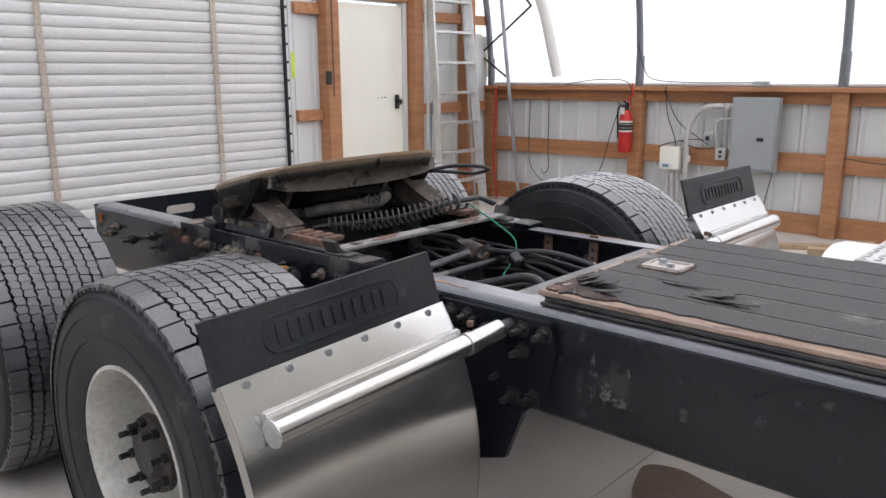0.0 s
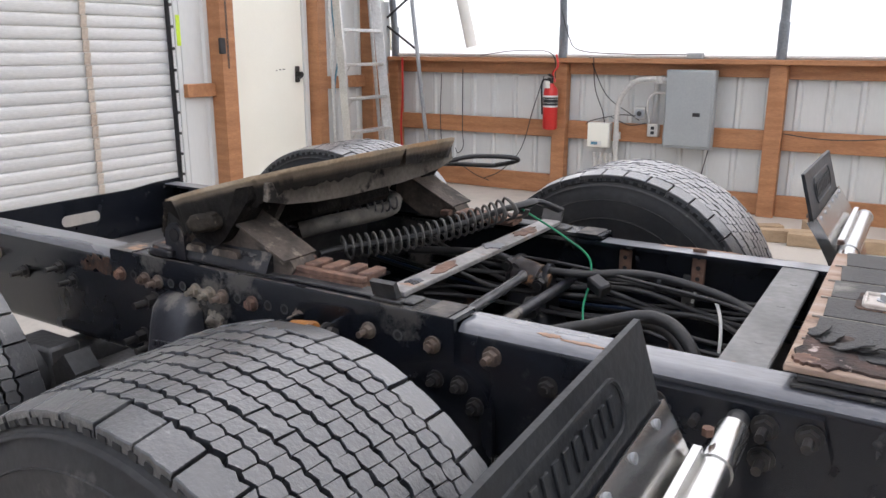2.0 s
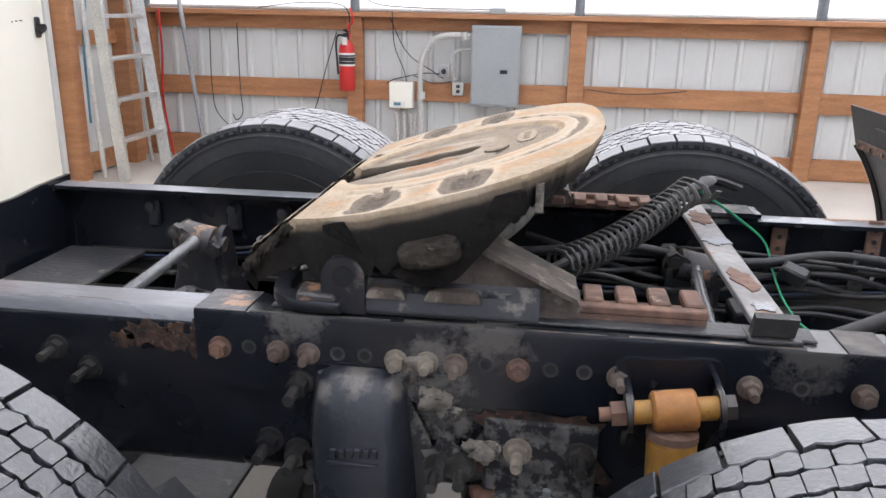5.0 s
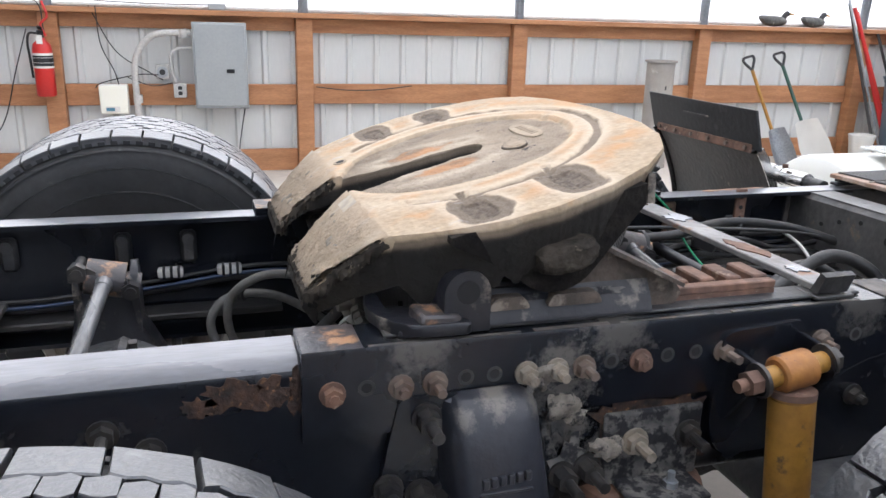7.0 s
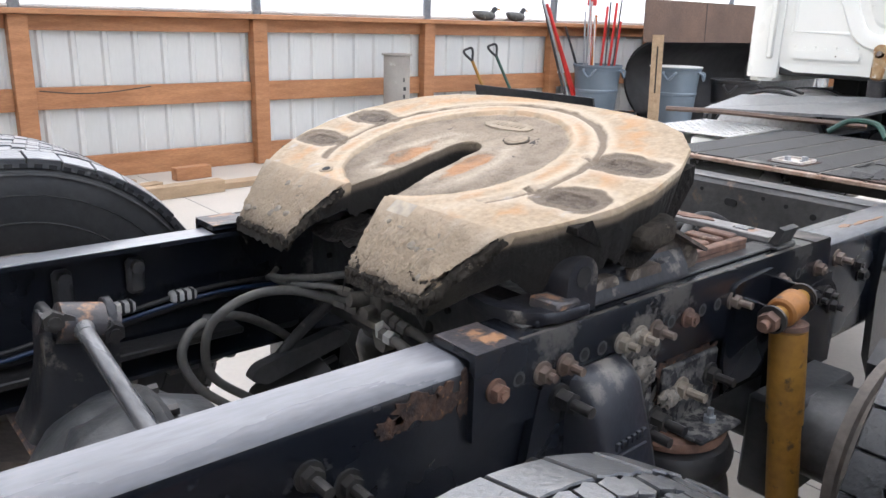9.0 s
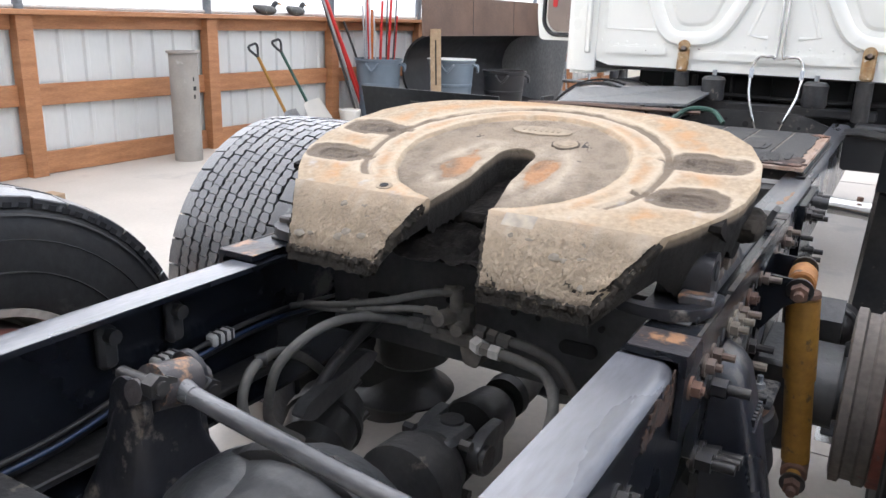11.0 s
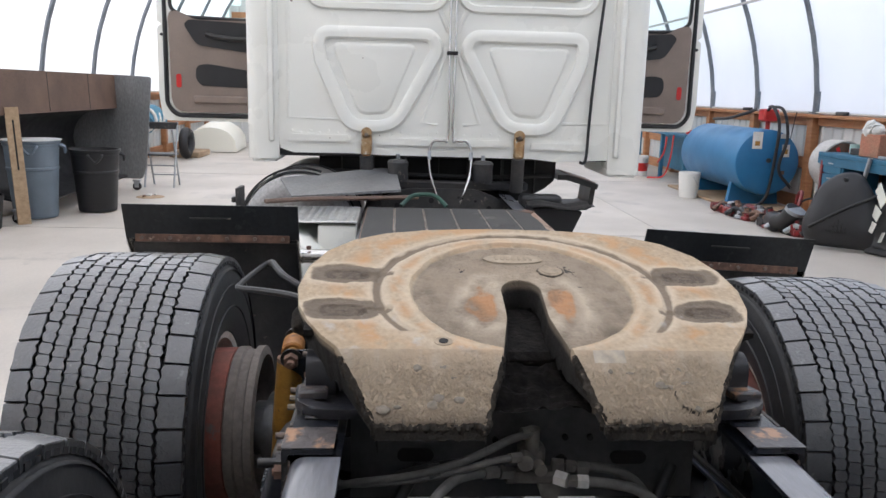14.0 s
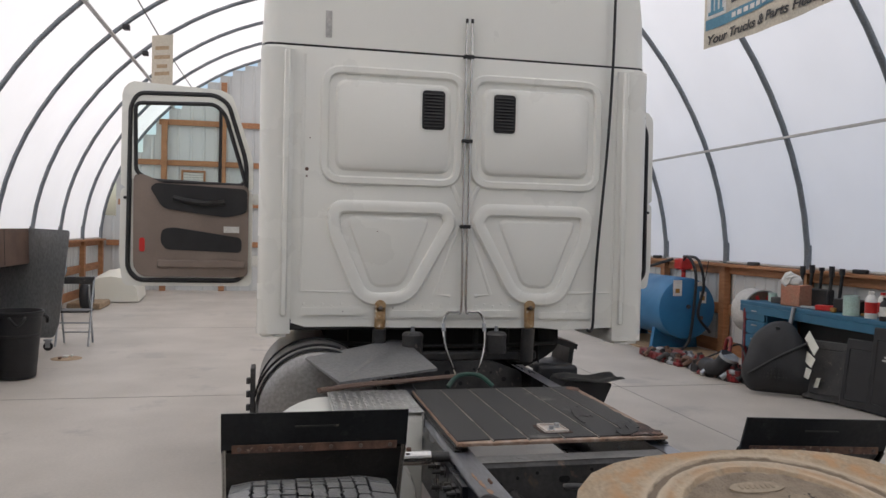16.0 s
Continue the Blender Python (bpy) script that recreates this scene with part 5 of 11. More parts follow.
for s in (-1, 1):
    PLACE[0] = None
    Y = lambda y: s * y
    bm = B()
    prism(bm, [(Y(0.425), 0.845), (Y(0.422), 0.862), (Y(0.396), 0.902), (Y(0.345), 0.905), (Y(0.335), 0.845)], "x", -2.45, -2.135)
    bmesh.ops.bevel(bm, geom=[e for e in bm.edges if abs(e.verts[0].co.x - e.verts[1].co.x) > 0.1], offset=0.006, segments=2, affect="EDGES")
    ped = part("pedestal", bm, "pedcast", fifth, "blue-black cast pedestal, dusty on its ledges")
    bm = B()
    prism(bm, soften([(-2.30, 0.90), (-2.29, 0.962), (-2.245, 0.966), (-2.085, 0.888), (-2.070, 0.866), (-2.085, 0.846), (-2.20, 0.846)], 0.007, 2), "y", Y(0.325), Y(0.40))
    part("arm", bm, "armdust", ped, "sloping brown dusty arm")
    bm = B()
    prism(bm, [(-2.248, 0.964), (-2.083, 0.8835), (-2.080, 0.889), (-2.246, 0.970)], "y", Y(0.312), Y(0.422))
    part("arm_flange", bm, "armdust", ped)
    for xa, xb in ((-2.40, -2.335), (-2.31, -2.22)):
        bm = B()
        prism(bm, soften([(xa, 0.872), (xa + 0.01, 0.890), (xb - 0.01, 0.890), (xb, 0.872)], 0.006, 2), "y", Y(0.400), Y(0.4245))
        part("ledge_dust", bm, "armdust", ped)
    bm = B()
    ear = arc(-2.432, 0.902, 0.034, 0, 180, 10) + [(-2.466, 0.846), (-2.398, 0.846)]
    prism(bm, ear, "y", Y(0.372), Y(0.428))
    part("ear", bm, "pedcast", ped)
    bm = B()
    rod(bm, (-2.432, Y(0.4285), 0.905), (-2.432, Y(0.4295), 0.905), 0.017, 14)
    part("ear_hole", bm, "groove", ped)
    bm = B()
    box(bm, -2.53, -2.44, Y(0.335), Y(0.43), 0.845, 0.858, 0.003)
    part("foot", bm, "pedcast", ped)
    bm = B()
    box(bm, -2.505, -2.445, Y(0.385), Y(0.44), 0.859, 0.878, 0.004, rot=Euler((0, radians(6), 0.1)).to_matrix())
    part("stop_block", bm, "flaked", ped)
    bm = B()
    bar = [(-2.555, 0.30), (-2.562, 0.36), (-2.548, 0.41), (-2.512, 0.442), (-2.43, 0.449), (-2.43, 0.424), (-2.50, 0.418), (-2.524, 0.40), (-2.537, 0.36), (-2.533, 0.30)]
    prism(bm, [(x, Y(y)) for x, y in soften(bar, 0.012, 3)], "z", 0.850, 0.868)
    bmesh.ops.bevel(bm, geom=[e for e in bm.edges if abs(e.verts[0].co.z - e.verts[1].co.z) < 1e-5], offset=0.003, segments=1, affect="EDGES")
    part("guard", bm, "pedcast", ped, "bent flat dusty steel stop bar")
    # dust ledges on the slab
    for x0, x1 in ((-2.39, -2.29), (-2.27, -2.18)):
        bm = B()
        prism(bm, blob((x0 + x1) / 2, 0.0, (x1 - x0) / 2, 0.006, 0.25, 22, 2.6, int(x0 * 100) * -1), "z", 0.0, 0.0015)
        bmesh.ops.transform(bm, matrix=pose(0, Y(0.409), 0.884, s * -57, 0, 0), verts=bm.verts)
        part("dust_ledge", bm, "splash", ped)
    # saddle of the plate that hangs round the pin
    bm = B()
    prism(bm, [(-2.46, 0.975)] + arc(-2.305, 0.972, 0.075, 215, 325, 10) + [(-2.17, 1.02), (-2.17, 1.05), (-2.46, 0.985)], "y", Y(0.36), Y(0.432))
    part("saddle", bm, "grime", fifth, "black saddle under the plate edge")
    bm = B()
    g = bmesh.ops.create_cube(bm, size=1)["verts"]
    bmesh.ops.subdivide_edges(bm, edges=bm.edges[:], cuts=7, use_grid_fill=True)
    for v in bm.verts:
        c = v.co.copy()
        c = c.normalized() * min(c.length, 0.60) if c.length > 0.60 else c
        v.co = c * (1 + 0.10 * noise.noise(c * 6 + Vector((s, 2, 0))))
        v.co = Vector((v.co.x * 0.088, v.co.y * 0.055, v.co.z * 0.044))
    bmesh.ops.transform(bm, matrix=pose(-2.297, Y(0.445), 0.957, 0, -12, 0), verts=bm.verts)
    part("pivot_pin", bm, "edgemud", fifth, "mud-caked pivot pin block")
    for q, (x, z, r) in enumerate(((-2.306, 0.778, 0.022), (-2.325, 0.762, 0.014), (-2.283, 0.723, 0.028), (-2.262, 0.702, 0.018), (-2.206, 0.645, 0.024), (-2.337, 0.745, 0.012), (-2.225, 0.652, 0.016))):
        bm = B()
        g = bmesh.ops.create_icosphere(bm, subdivisions=3, radius=1.0)["verts"]
        for v in g:
            v.co *= 1 + 0.6 * noise.noise(v.co * 1.4 + Vector((q * 3.7, s, 2))) + 0.25 * noise.noise(v.co * 5 + Vector((q, s, 0)))
        bmesh.ops.scale(bm, verts=g, vec=(r * 0.95, r * 0.42, r * 0.75))
        bmesh.ops.translate(bm, verts=g, vec=(x, Y(0.448 + 0.010 * (z < 0.70)), z))
        part("mud_lump", bm, "mudsplash", truck)
    PLACE[0] = chassis_place
    # toothed slide rack
    NUDGE[0] = Vector((0.075, 0, 0))
    bm = B()
    box(bm, -1.965, -1.735, s * 0.33, s * 0.392, 0.791, 0.803)
    part("slide_rack", bm, "rust", fifth, "rusty toothed slide rack")
    for q in range(5):
        bm = B()
        x = -1.955 + q * 0.048
        box(bm, x, x + 0.030, s * 0.300, s * 0.372, 0.803, 0.820, 0.003)
        part("rack_tooth", bm, "rust", fifth)
    bm = B()
    box(bm, -1.965, -1.733, s * 0.372, s * 0.392, 0.803, 0.816, 0.002)
    part("rack_rail", bm, "rust", fifth)
    NUDGE[0] = Vector((0, 0, 0))

NUDGE[0] = Vector((0.085, 0, 0))
bm = B()
box(bm, -1.70, -1.645, -0.405, 0.40, 0.797, 0.809, 0.002)
M["strapworn"] = material("dusty_worn_strap", (0.27, 0.26, 0.25), 0.6, second=(0.15, 0.14, 0.135), scale=10, bump=0.4, third=(0.26, 0.14, 0.08), third_at=0.56, third_scale=13)
strap = part("cross_strap", bm, "strapworn", fifth, "worn flat strap between the rails, paint flaking to rust")
for y, L, W, sd in ((-0.20, 0.022, 0.05, 4), (0.03, 0.024, 0.03, 5), (0.22, 0.02, 0.06, 6), (-0.33, 0.018, 0.02, 7)):
    bm = B()
    prism(bm, blob(-1.672, y, L, W, 0.35, 20, 2, sd), "z", 0.8085, 0.8112)
    part("paint_flake", bm, "black_top" if sd % 2 else "rust", strap, smooth=False)
for y in (-0.405, 0.40):
    bm = B()
    box(bm, -1.712, -1.636, y - 0.028, y + 0.028, 0.789, 0.7965, 0.002)
    w = math.copysign(1, y)
    prism(bm, [(y + w * 0.004, 0.80), (y + w * 0.022, 0.80), (y + w * 0.034, 0.832), (y + w * 0.022, 0.836)], "x", -1.708, -1.648)
    part("strap_foot", bm, "dusty", strap)

NUDGE[0] = Vector((0, 0, 0))

# spring hose
M["springwire"] = material("grimy_spring_wire", (0.045, 0.043, 0.041), 0.5, 0.2, second=(0.085, 0.08, 0.074), scale=16, bump=0.3)
bm = B()
p0, p1 = Vector((-1.867, -0.185, 0.809)), Vector((-1.599, 0.195, 0.880))
d = (p1 - p0)
u = d.normalized().cross(Vector((0, 0, 1))).normalized()
w = u.cross(d.normalized())
pts = [p0 + d * (q / 230) + Vector((0, 0, -0.018 * math.sin(math.pi * q / 230))) + 0.029 * (u * math.cos(2 * math.pi * q / 10) + w * math.sin(2 * math.pi * q / 10)) for q in range(231)]
tube(bm, pts, 0.0036, 6, n=1)
coil = part("spring", bm, "springwire", fifth, "coil spring round an air hose")
bm = B()
tube(bm, [p0 - d * 0.12, p0, p0 + d * 0.5 + Vector((0, 0, -0.018)), p1, p1 + Vector((0.02, 0.05, 0.01)), p1 + Vector((0.05, 0.07, -0.01))], 0.009, 8)
part("air_hose", bm, "hose", coil)
bm = B()
pts = [p0 + Vector((-0.16, 0.09, 0.03)) + d * 0.5 * (q / 90) + 0.016 * (u * math.cos(2 * math.pi * q / 8) + w * math.sin(2 * math.pi * q / 8)) for q in range(91)]
tube(bm, pts, 0.003, 6, n=1)
part("spring", bm, "dusty", fifth)
PLACE[0] = None
bm = B()
tube(bm, [(-1.81, 0.21, 0.932), (-1.771, 0.229, 0.905), (-1.70, 0.262, 0.855), (-1.633, 0.284, 0.799), (-1.615, 0.25, 0.74), (-1.60, 0.17, 0.69), (-1.56, 0.11, 0.655), (-1.46, 0.08, 0.645)], 0.0028, 8)
part("green_line", bm, "green", truck, "thin green air line")
PLACE[0] = chassis_place
PLACE[0] = None
bm = B()
tube(bm, [(-2.26, 0.40, 0.985), (-2.20, 0.455, 0.995), (-2.141, 0.51, 1.010), (-2.07, 0.54, 1.014), (-2.01, 0.558, 1.012), (-1.995, 0.575, 1.004), (-2.03, 0.60, 0.990), (-2.09, 0.622, 0.975), (-2.108, 0.615, 0.972), (-2.15, 0.56, 0.978), (-2.21, 0.49, 0.985), (-2.27, 0.43, 0.985)], 0.0078, 8)
part("release_handle", bm, "hose", fifth, "bent steel pull handle")
PLACE[0] = chassis_place


# ---- chassis ----
M["hangercast"] = material("blue_black_casting", (0.012, 0.014, 0.020), 0.3, second=(0.022, 0.024, 0.031), scale=4, bump=0.25, fine=70, third=(0.10, 0.09, 0.08), third_at=0.63, third_scale=12)
add_dust(M["hangercast"], (0.20, 0.18, 0.155), [(-2.40, 0.765, 0.055, 0.6), (-2.34, 0.75, 0.04, 0.55), (-2.45, 0.74, 0.03, 0.5)])
M["scuff"] = material("orange_paint_scuff", (0.36, 0.20, 0.12), 0.7, second=(0.22, 0.15, 0.11), scale=30, bump=0.3)
M["blueline"] = material("dark_blue_line", (0.010, 0.026, 0.07), 0.4, scale=8)
M["dustgrey"] = material("dusty_grey_steel", (0.034, 0.036, 0.039), 0.38, second=(0.085, 0.085, 0.086), scale=7, bump=0.5, third=(0.20, 0.15, 0.11), third_at=0.68)
M["wornrod"] = material("worn_rod_steel", (0.045, 0.046, 0.05), 0.26, 0.3, second=(0.19, 0.19, 0.195), scale=9, stretch=(3, 0.6, 1), bump=0.15, third=(0.16, 0.10, 0.06), third_at=0.66)
def hexbolt(parent, x, y, z, s, mat="bolt", r=0.0135, stub=0.022):
    bm = B()
    rod(bm, (x, y, z), (x, y + s * 0.004, z), r * 1.35, 14)
    rod(bm, (x, y + s * 0.004, z), (x, y + s * 0.017, z), r, 6)
    rod(bm, (x, y + s * 0.017, z), (x, y + s * (0.017 + stub), z), r * 0.52, 8)
    return part("bolt", bm, mat, parent)


for s in (-1, 1):
    for x, m, st in ((-2.372, "rust", 0.004), (-2.283, "bolt", 0.01), (-2.235, "bolt", 0.02), (-2.10, "mud", 0.016), (-2.053, "mud", 0.018), (-2.01, "bolt", 0.022), (-1.92, "rust", 0.004), (-1.78, "bolt", 0.024), (-1.605, "bolt", 0.02), (-1.53, "bolt", 0.006)):
        hexbolt(truck, x, s * 0.446, 0.728, s, m, 0.0135, st)
    for x in (-2.328, -2.19, -2.148, -1.966, -1.875, -1.828, -1.75, -1.70, -1.655, -1.57):
        bm = B()
        revolve(bm, [(0.0075, -0.003), (0.0078, 0.0006), (0.012, 0.0008), (0.0125, -0.003)], 14, pose(x, s * 0.446, 0.731, 90 if s < 0 else -90))
        rim = part("bolt_hole", bm, "dusty", truck)
        bm = B()
        rod(bm, (x, s * 0.4462, 0.731), (x, s * 0.4466, 0.731), 0.0074, 12)
        part("hole", bm, "groove", rim)
    for x, z, m, st in ((-2.66, 0.70, "boltdark", 0.03), (-2.605, 0.668, "boltdark", 0.03), (-1.42, 0.725, "bolt", 0.02), (-1.14, 0.72, "boltdark", 0.03), (-1.07, 0.715, "boltdark", 0.03), (-1.10, 0.64, "boltdark", 0.03),
                        (-2.85, 0.66, "boltdark", 0.03), (-3.0, 0.70, "bolt", 0.02), (-3.08, 0.66, "bolt", 0.02), (-1.30, 0.69, "boltdark", 0.005), (-1.27, 0.66, "boltdark", 0.005), (-1.02, 0.71, "boltdark", 0.03), (-0.99, 0.58, "boltdark", 0.03)):
        hexbolt(truck, x, s * 0.432, z, s, m, 0.015, st)
    # rust blooms and scuffs on the web
    for x, z, rx, rz, m, sd in ((-2.50, 0.735, 0.035, 0.022, "rustpatch", 1), (-2.45, 0.73, 0.022, 0.026, "rustpatch", 2), (-2.54, 0.722, 0.022, 0.014, "rustpatch", 3), (-2.415, 0.73, 0.012, 0.032, "rustpatch", 4)):
        bm = B()
        prism(bm, [(u, v) for u, v in blob(x, z, rx, rz, 0.3, 26, 2, sd)], "y", s * 0.4305, s * 0.4335)
        part("rust_bloom", bm, m, truck, smooth=False)
    # orange scuffs on the rail top
    for x, y, L, W, sd in ((-1.315, 0.398, 0.022, 0.009, 41), (-1.245, 0.405, 0.045, 0.006, 42), (-1.165, 0.41, 0.035, 0.004, 43)):
        bm = B()
        prism(bm, blob(x, s * y, L, W, 0.3, 24, 2, sd), "z", RAIL_Z + 0.0005, RAIL_Z + 0.0022)
        part("paint_scuff", bm, "scuff", truck, smooth=False)
    # dried splashes and scratches on the web and hanger
    for x, z, rx, rz, sd, y in ((-2.055, 0.715, 0.05, 0.016, 1, 0.4462), (-2.045, 0.66, 0.03, 0.05, 2, 0.434), (-2.17, 0.70, 0.06, 0.010, 3, 0.4462), (-2.02, 0.58, 0.03, 0.035, 4, 0.4505), (-2.14, 0.60, 0.014, 0.05, 5, 0.4505),
                                (-0.70, 0.64, 0.010, 0.050, 6, 0.432), (-0.66, 0.61, 0.014, 0.030, 7, 0.432), (-0.74, 0.62, 0.008, 0.035, 8, 0.432), (-0.62, 0.595, 0.02, 0.012, 9, 0.432), (-0.80, 0.665, 0.012, 0.008, 10, 0.432), (-0.60, 0.66, 0.006, 0.022, 11, 0.432)):
        bm = B()
        prism(bm, blob(x, z, rx, rz, 0.4, 30, 1.6, sd), "y", s * (y - 0.001), s * (y + 0.0012))
        part("dirt_splash", bm, "splash", truck, smooth=False)
    # suspension hanger
    bm = B()
    prism(bm, [(-2.285, 0.712), (-2.10, 0.712), (-2.075, 0.66), (-2.03, 0.56), (-2.05, 0.50), (-2.075, 0.30), (-2.20, 0.30), (-2.215, 0.50), (-2.31, 0.58), (-2.30, 0.64)], "y", s * 0.434, s * 0.450)
    hanger = part("suspension_hanger", bm, "black", truck, "black cast suspension hanger")
    PLACE[0] = None
    bm = B()
    rings = []
    for z, x0, x1, y in ((0.768, -2.452, -2.352, 0.458), (0.755, -2.462, -2.342, 0.480), (0.735, -2.468, -2.336, 0.494), (0.69, -2.470, -2.332, 0.506), (0.62, -2.464, -2.325, 0.525), (0.45, -2.452, -2.312, 0.560), (0.25, -2.44, -2.30, 0.575)):
        loop = [(x0 - 0.008, 0.449), (x0, y - 0.022), (x0 + 0.007, y - 0.008), (x0 + 0.022, y), (x1 - 0.022, y), (x1 - 0.007, y - 0.008), (x1, y - 0.022), (x1 + 0.008, 0.449)]
        rings.append([bm.verts.new((x, s * y2, z)) for x, y2 in loop])
    for a, b in zip(rings, rings[1:]):
        for q in range(8):
            bm.faces.new((a[q], a[(q + 1) % 8], b[(q + 1) % 8], b[q]))
    bm.faces.new(rings[0]), bm.faces.new(rings[-1])
    part("hanger_rib", bm, "hangercast", hanger, "smooth blue-black casting, mud on its top", angle=55)
    for q in range(6):
        bm = B()
        box(bm, -2.432 + q * 0.0125, -2.423 + q * 0.0125, s * 0.5135, s * 0.5205, 0.650 + 0.001 * q, 0.664 + 0.001 * q, 0.001)
        part("cast_mark", bm, "hangercast", hanger)
    bm = B()
    box(bm, -2.436, -2.358, s * 0.515, s * 0.5225, 0.641, 0.645, 0.001)
    part("cast_mark", bm, "hangercast", hanger)
    PLACE[0] = chassis_place
    for x, z in ((-2.248, 0.680), (-2.30, 0.575), (-2.255, 0.56), (-2.22, 0.55), (-2.035, 0.555), (-1.995, 0.562)):
        bm = B()
        rod(bm, (x, s * 0.45, z), (x, s * 0.456, z), 0.022, 16)
        rod(bm, (x, s * 0.456, z), (x, s * 0.480, z), 0.017, 6)
        rod(bm, (x, s * 0.480, z), (x, s * 0.515, z), 0.009, 10)
        part("bolt", bm, "boltdark", hanger)
    # air spring
    bm = B()
    revolve(bm, [(0.0, 0.49), (0.085, 0.49), (0.108, 0.482), (0.118, 0.46), (0.116, 0.44), (0.106, 0.425), (0.104, 0.415), (0.114, 0.40), (0.12, 0.37), (0.112, 0.33), (0.088, 0.30), (0.08, 0.22), (0.0, 0.22)], 32, pose(-1.885, s * 0.415, 0))
    bag = part("air_spring", bm, "hose", truck, "black rubber air spring under a rusty bead plate")
    bm = B()
    revolve(bm, [(0.0, 0.512), (0.090, 0.512), (0.099, 0.508), (0.102, 0.500), (0.099, 0.490), (0.0, 0.490)], 32, pose(-1.885, s * 0.415, 0))
    part("bead_plate", bm, "rust", bag)
    bm = B()
    box(bm, -1.965, -1.80, s * 0.434, s * 0.446, 0.515, 0.64, 0.004)
    box(bm, -1.945, -1.82, s * 0.44, s * 0.52, 0.516, 0.526, 0.003)
    part("mount_plate", bm, "splash", bag)
    bm = B()
    prism(bm, blob(-1.885, 0.588, 0.095, 0.066, 0.16, 34, 6, 31), "y", s * 0.4305, s * 0.4355)
    part("rust_fringe", bm, "rustpatch", bag, smooth=False)
    for x, z in ((-1.915, 0.59), (-1.825, 0.592)):
        hexbolt(bag, x, s * 0.446, z, s, "mud" if x < -1.9 else "boltdark", 0.017, 0.035)
    bm = B()
    rod(bm, (-1.87, s * 0.485, 0.526), (-1.87, s * 0.485, 0.536), 0.012, 6)
    rod(bm, (-1.87, s * 0.485, 0.536), (-1.87, s * 0.485, 0.552), 0.006, 8)
    part("stud", bm, "galv", bag)
    # shock absorber: its eyes turn on pins that lie along the truck
    PLACE[0] = None
    bm = B()
    rod(bm, (-1.945, s * 0.528, 0.735), (-1.938, s * 0.545, 0.55), 0.034, 24)
    rod(bm, (-1.945, s * 0.527, 0.745), (-1.945, s * 0.528, 0.735), 0.026, 24, 0.034)
    shock = part("shock_absorber", bm, "yellow", truck, "yellow shock absorber with chipped rusty paint")
    bm = B()
    rod(bm, (-1.938, s * 0.546, 0.55), (-1.93, s * 0.565, 0.35), 0.030, 22)
    part("lower_tube", bm, "yellow", shock)
    bm = B()
    rod(bm, (-1.945, s * 0.526, 0.748), (-1.945, s * 0.527, 0.738), 0.0352, 24, 0.0355)
    part("rust_band", bm, "rust", shock)
    for x, y, z, m in ((-1.945, s * 0.520, 0.775, "eyepaint"), (-1.93, s * 0.567, 0.33, "rust")):
        def at(u):
            return (x + u, y + 0.05 * u, z + 0.13 * u)
        bm = B()
        rod(bm, at(-0.030), at(-0.026), 0.024, 22, 0.0285)
        rod(bm, at(-0.026), at(0.026), 0.0285, 22)
        rod(bm, at(0.026), at(0.030), 0.0285, 22, 0.024)
        eye = part("eye", bm, m, shock, "chipped orange shock eye")
        bm = B()
        rod(bm, at(-0.058), at(-0.030), 0.0165, 16)
        rod(bm, at(0.030), at(0.058), 0.0165, 16)
        part("bush", bm, "yellow", eye)
        for u0, u1 in ((-0.064, -0.058), (0.058, 0.064)):
            bm = B()
            rod(bm, at(u0), at(u1), 0.027, 20)
            part("washer", bm, "boltdark", eye)
        bm = B()
        rod(bm, at(-0.084), at(-0.064), 0.019, 6)
        rod(bm, at(-0.100), at(-0.084), 0.010, 10)
        part("pin_nut", bm, "rust", eye)
        bm = B()
        rod(bm, at(0.064), at(0.080), 0.019, 6)
        part("pin_head", bm, "boltdark", eye)
    for x in (-2.004, -1.884):
        bm = B()
        prism(bm, soften([(s * 0.452, 0.80 + 0.13 * (x + 1.945)), (s * 0.535, 0.795 + 0.13 * (x + 1.945)), (s * 0.545, 0.76 + 0.13 * (x + 1.945)), (s * 0.50, 0.73), (s * 0.452, 0.66)], 0.012, 3), "x", x - 0.004, x + 0.004)
        part("shock_bracket", bm, "black", shock)
    bm = B()
    prism(bm, soften([(-2.03, 0.66), (-2.02, 0.815), (-1.87, 0.825), (-1.85, 0.66), (-1.90, 0.60), (-2.0, 0.60)], 0.02, 3), "y", s * 0.446, s * 0.4535)
    part("bracket_plate", bm, "black", shock)
    PLACE[0] = chassis_place
    # forward hanger with a ring of bolts
    bm = B()
    prism(bm, arc(-1.505, 0.60, 0.095, 0, 180, 12) + [(-1.60, 0.48), (-1.41, 0.48)], "y", s * 0.434, s * 0.448)
    fh = part("forward_bracket", bm, "black", truck, "black round-topped bracket on the rail")
    for a in (20, 70, 110, 160):
        hexbolt(fh, -1.505 + 0.062 * math.cos(radians(a)), s * 0.448, 0.60 + 0.062 * math.sin(radians(a)), s, "boltdark", 0.014, 0.012)
    # front hanger by the quarter fender
    bm = B()
    prism(bm, [(-1.18, 0.75), (-0.82, 0.75), (-0.80, 0.68), (-0.83, 0.56), (-0.90, 0.50), (-0.96, 0.36), (-1.08, 0.32), (-1.16, 0.42), (-1.19, 0.60)], "y", s * 0.434, s * 0.452)
    fr = part("spring_hanger", bm, "black", truck, "black cast spring hanger")
    for x, z in ((-1.153, 0.72), (-1.092, 0.72), (-0.906, 0.72), (-0.836, 0.72), (-0.906, 0.665), (-0.933, 0.539), (-0.87, 0.549)):
        hexbolt(fr, x, s * 0.452, z, s, "boltdark", 0.016, 0.03)
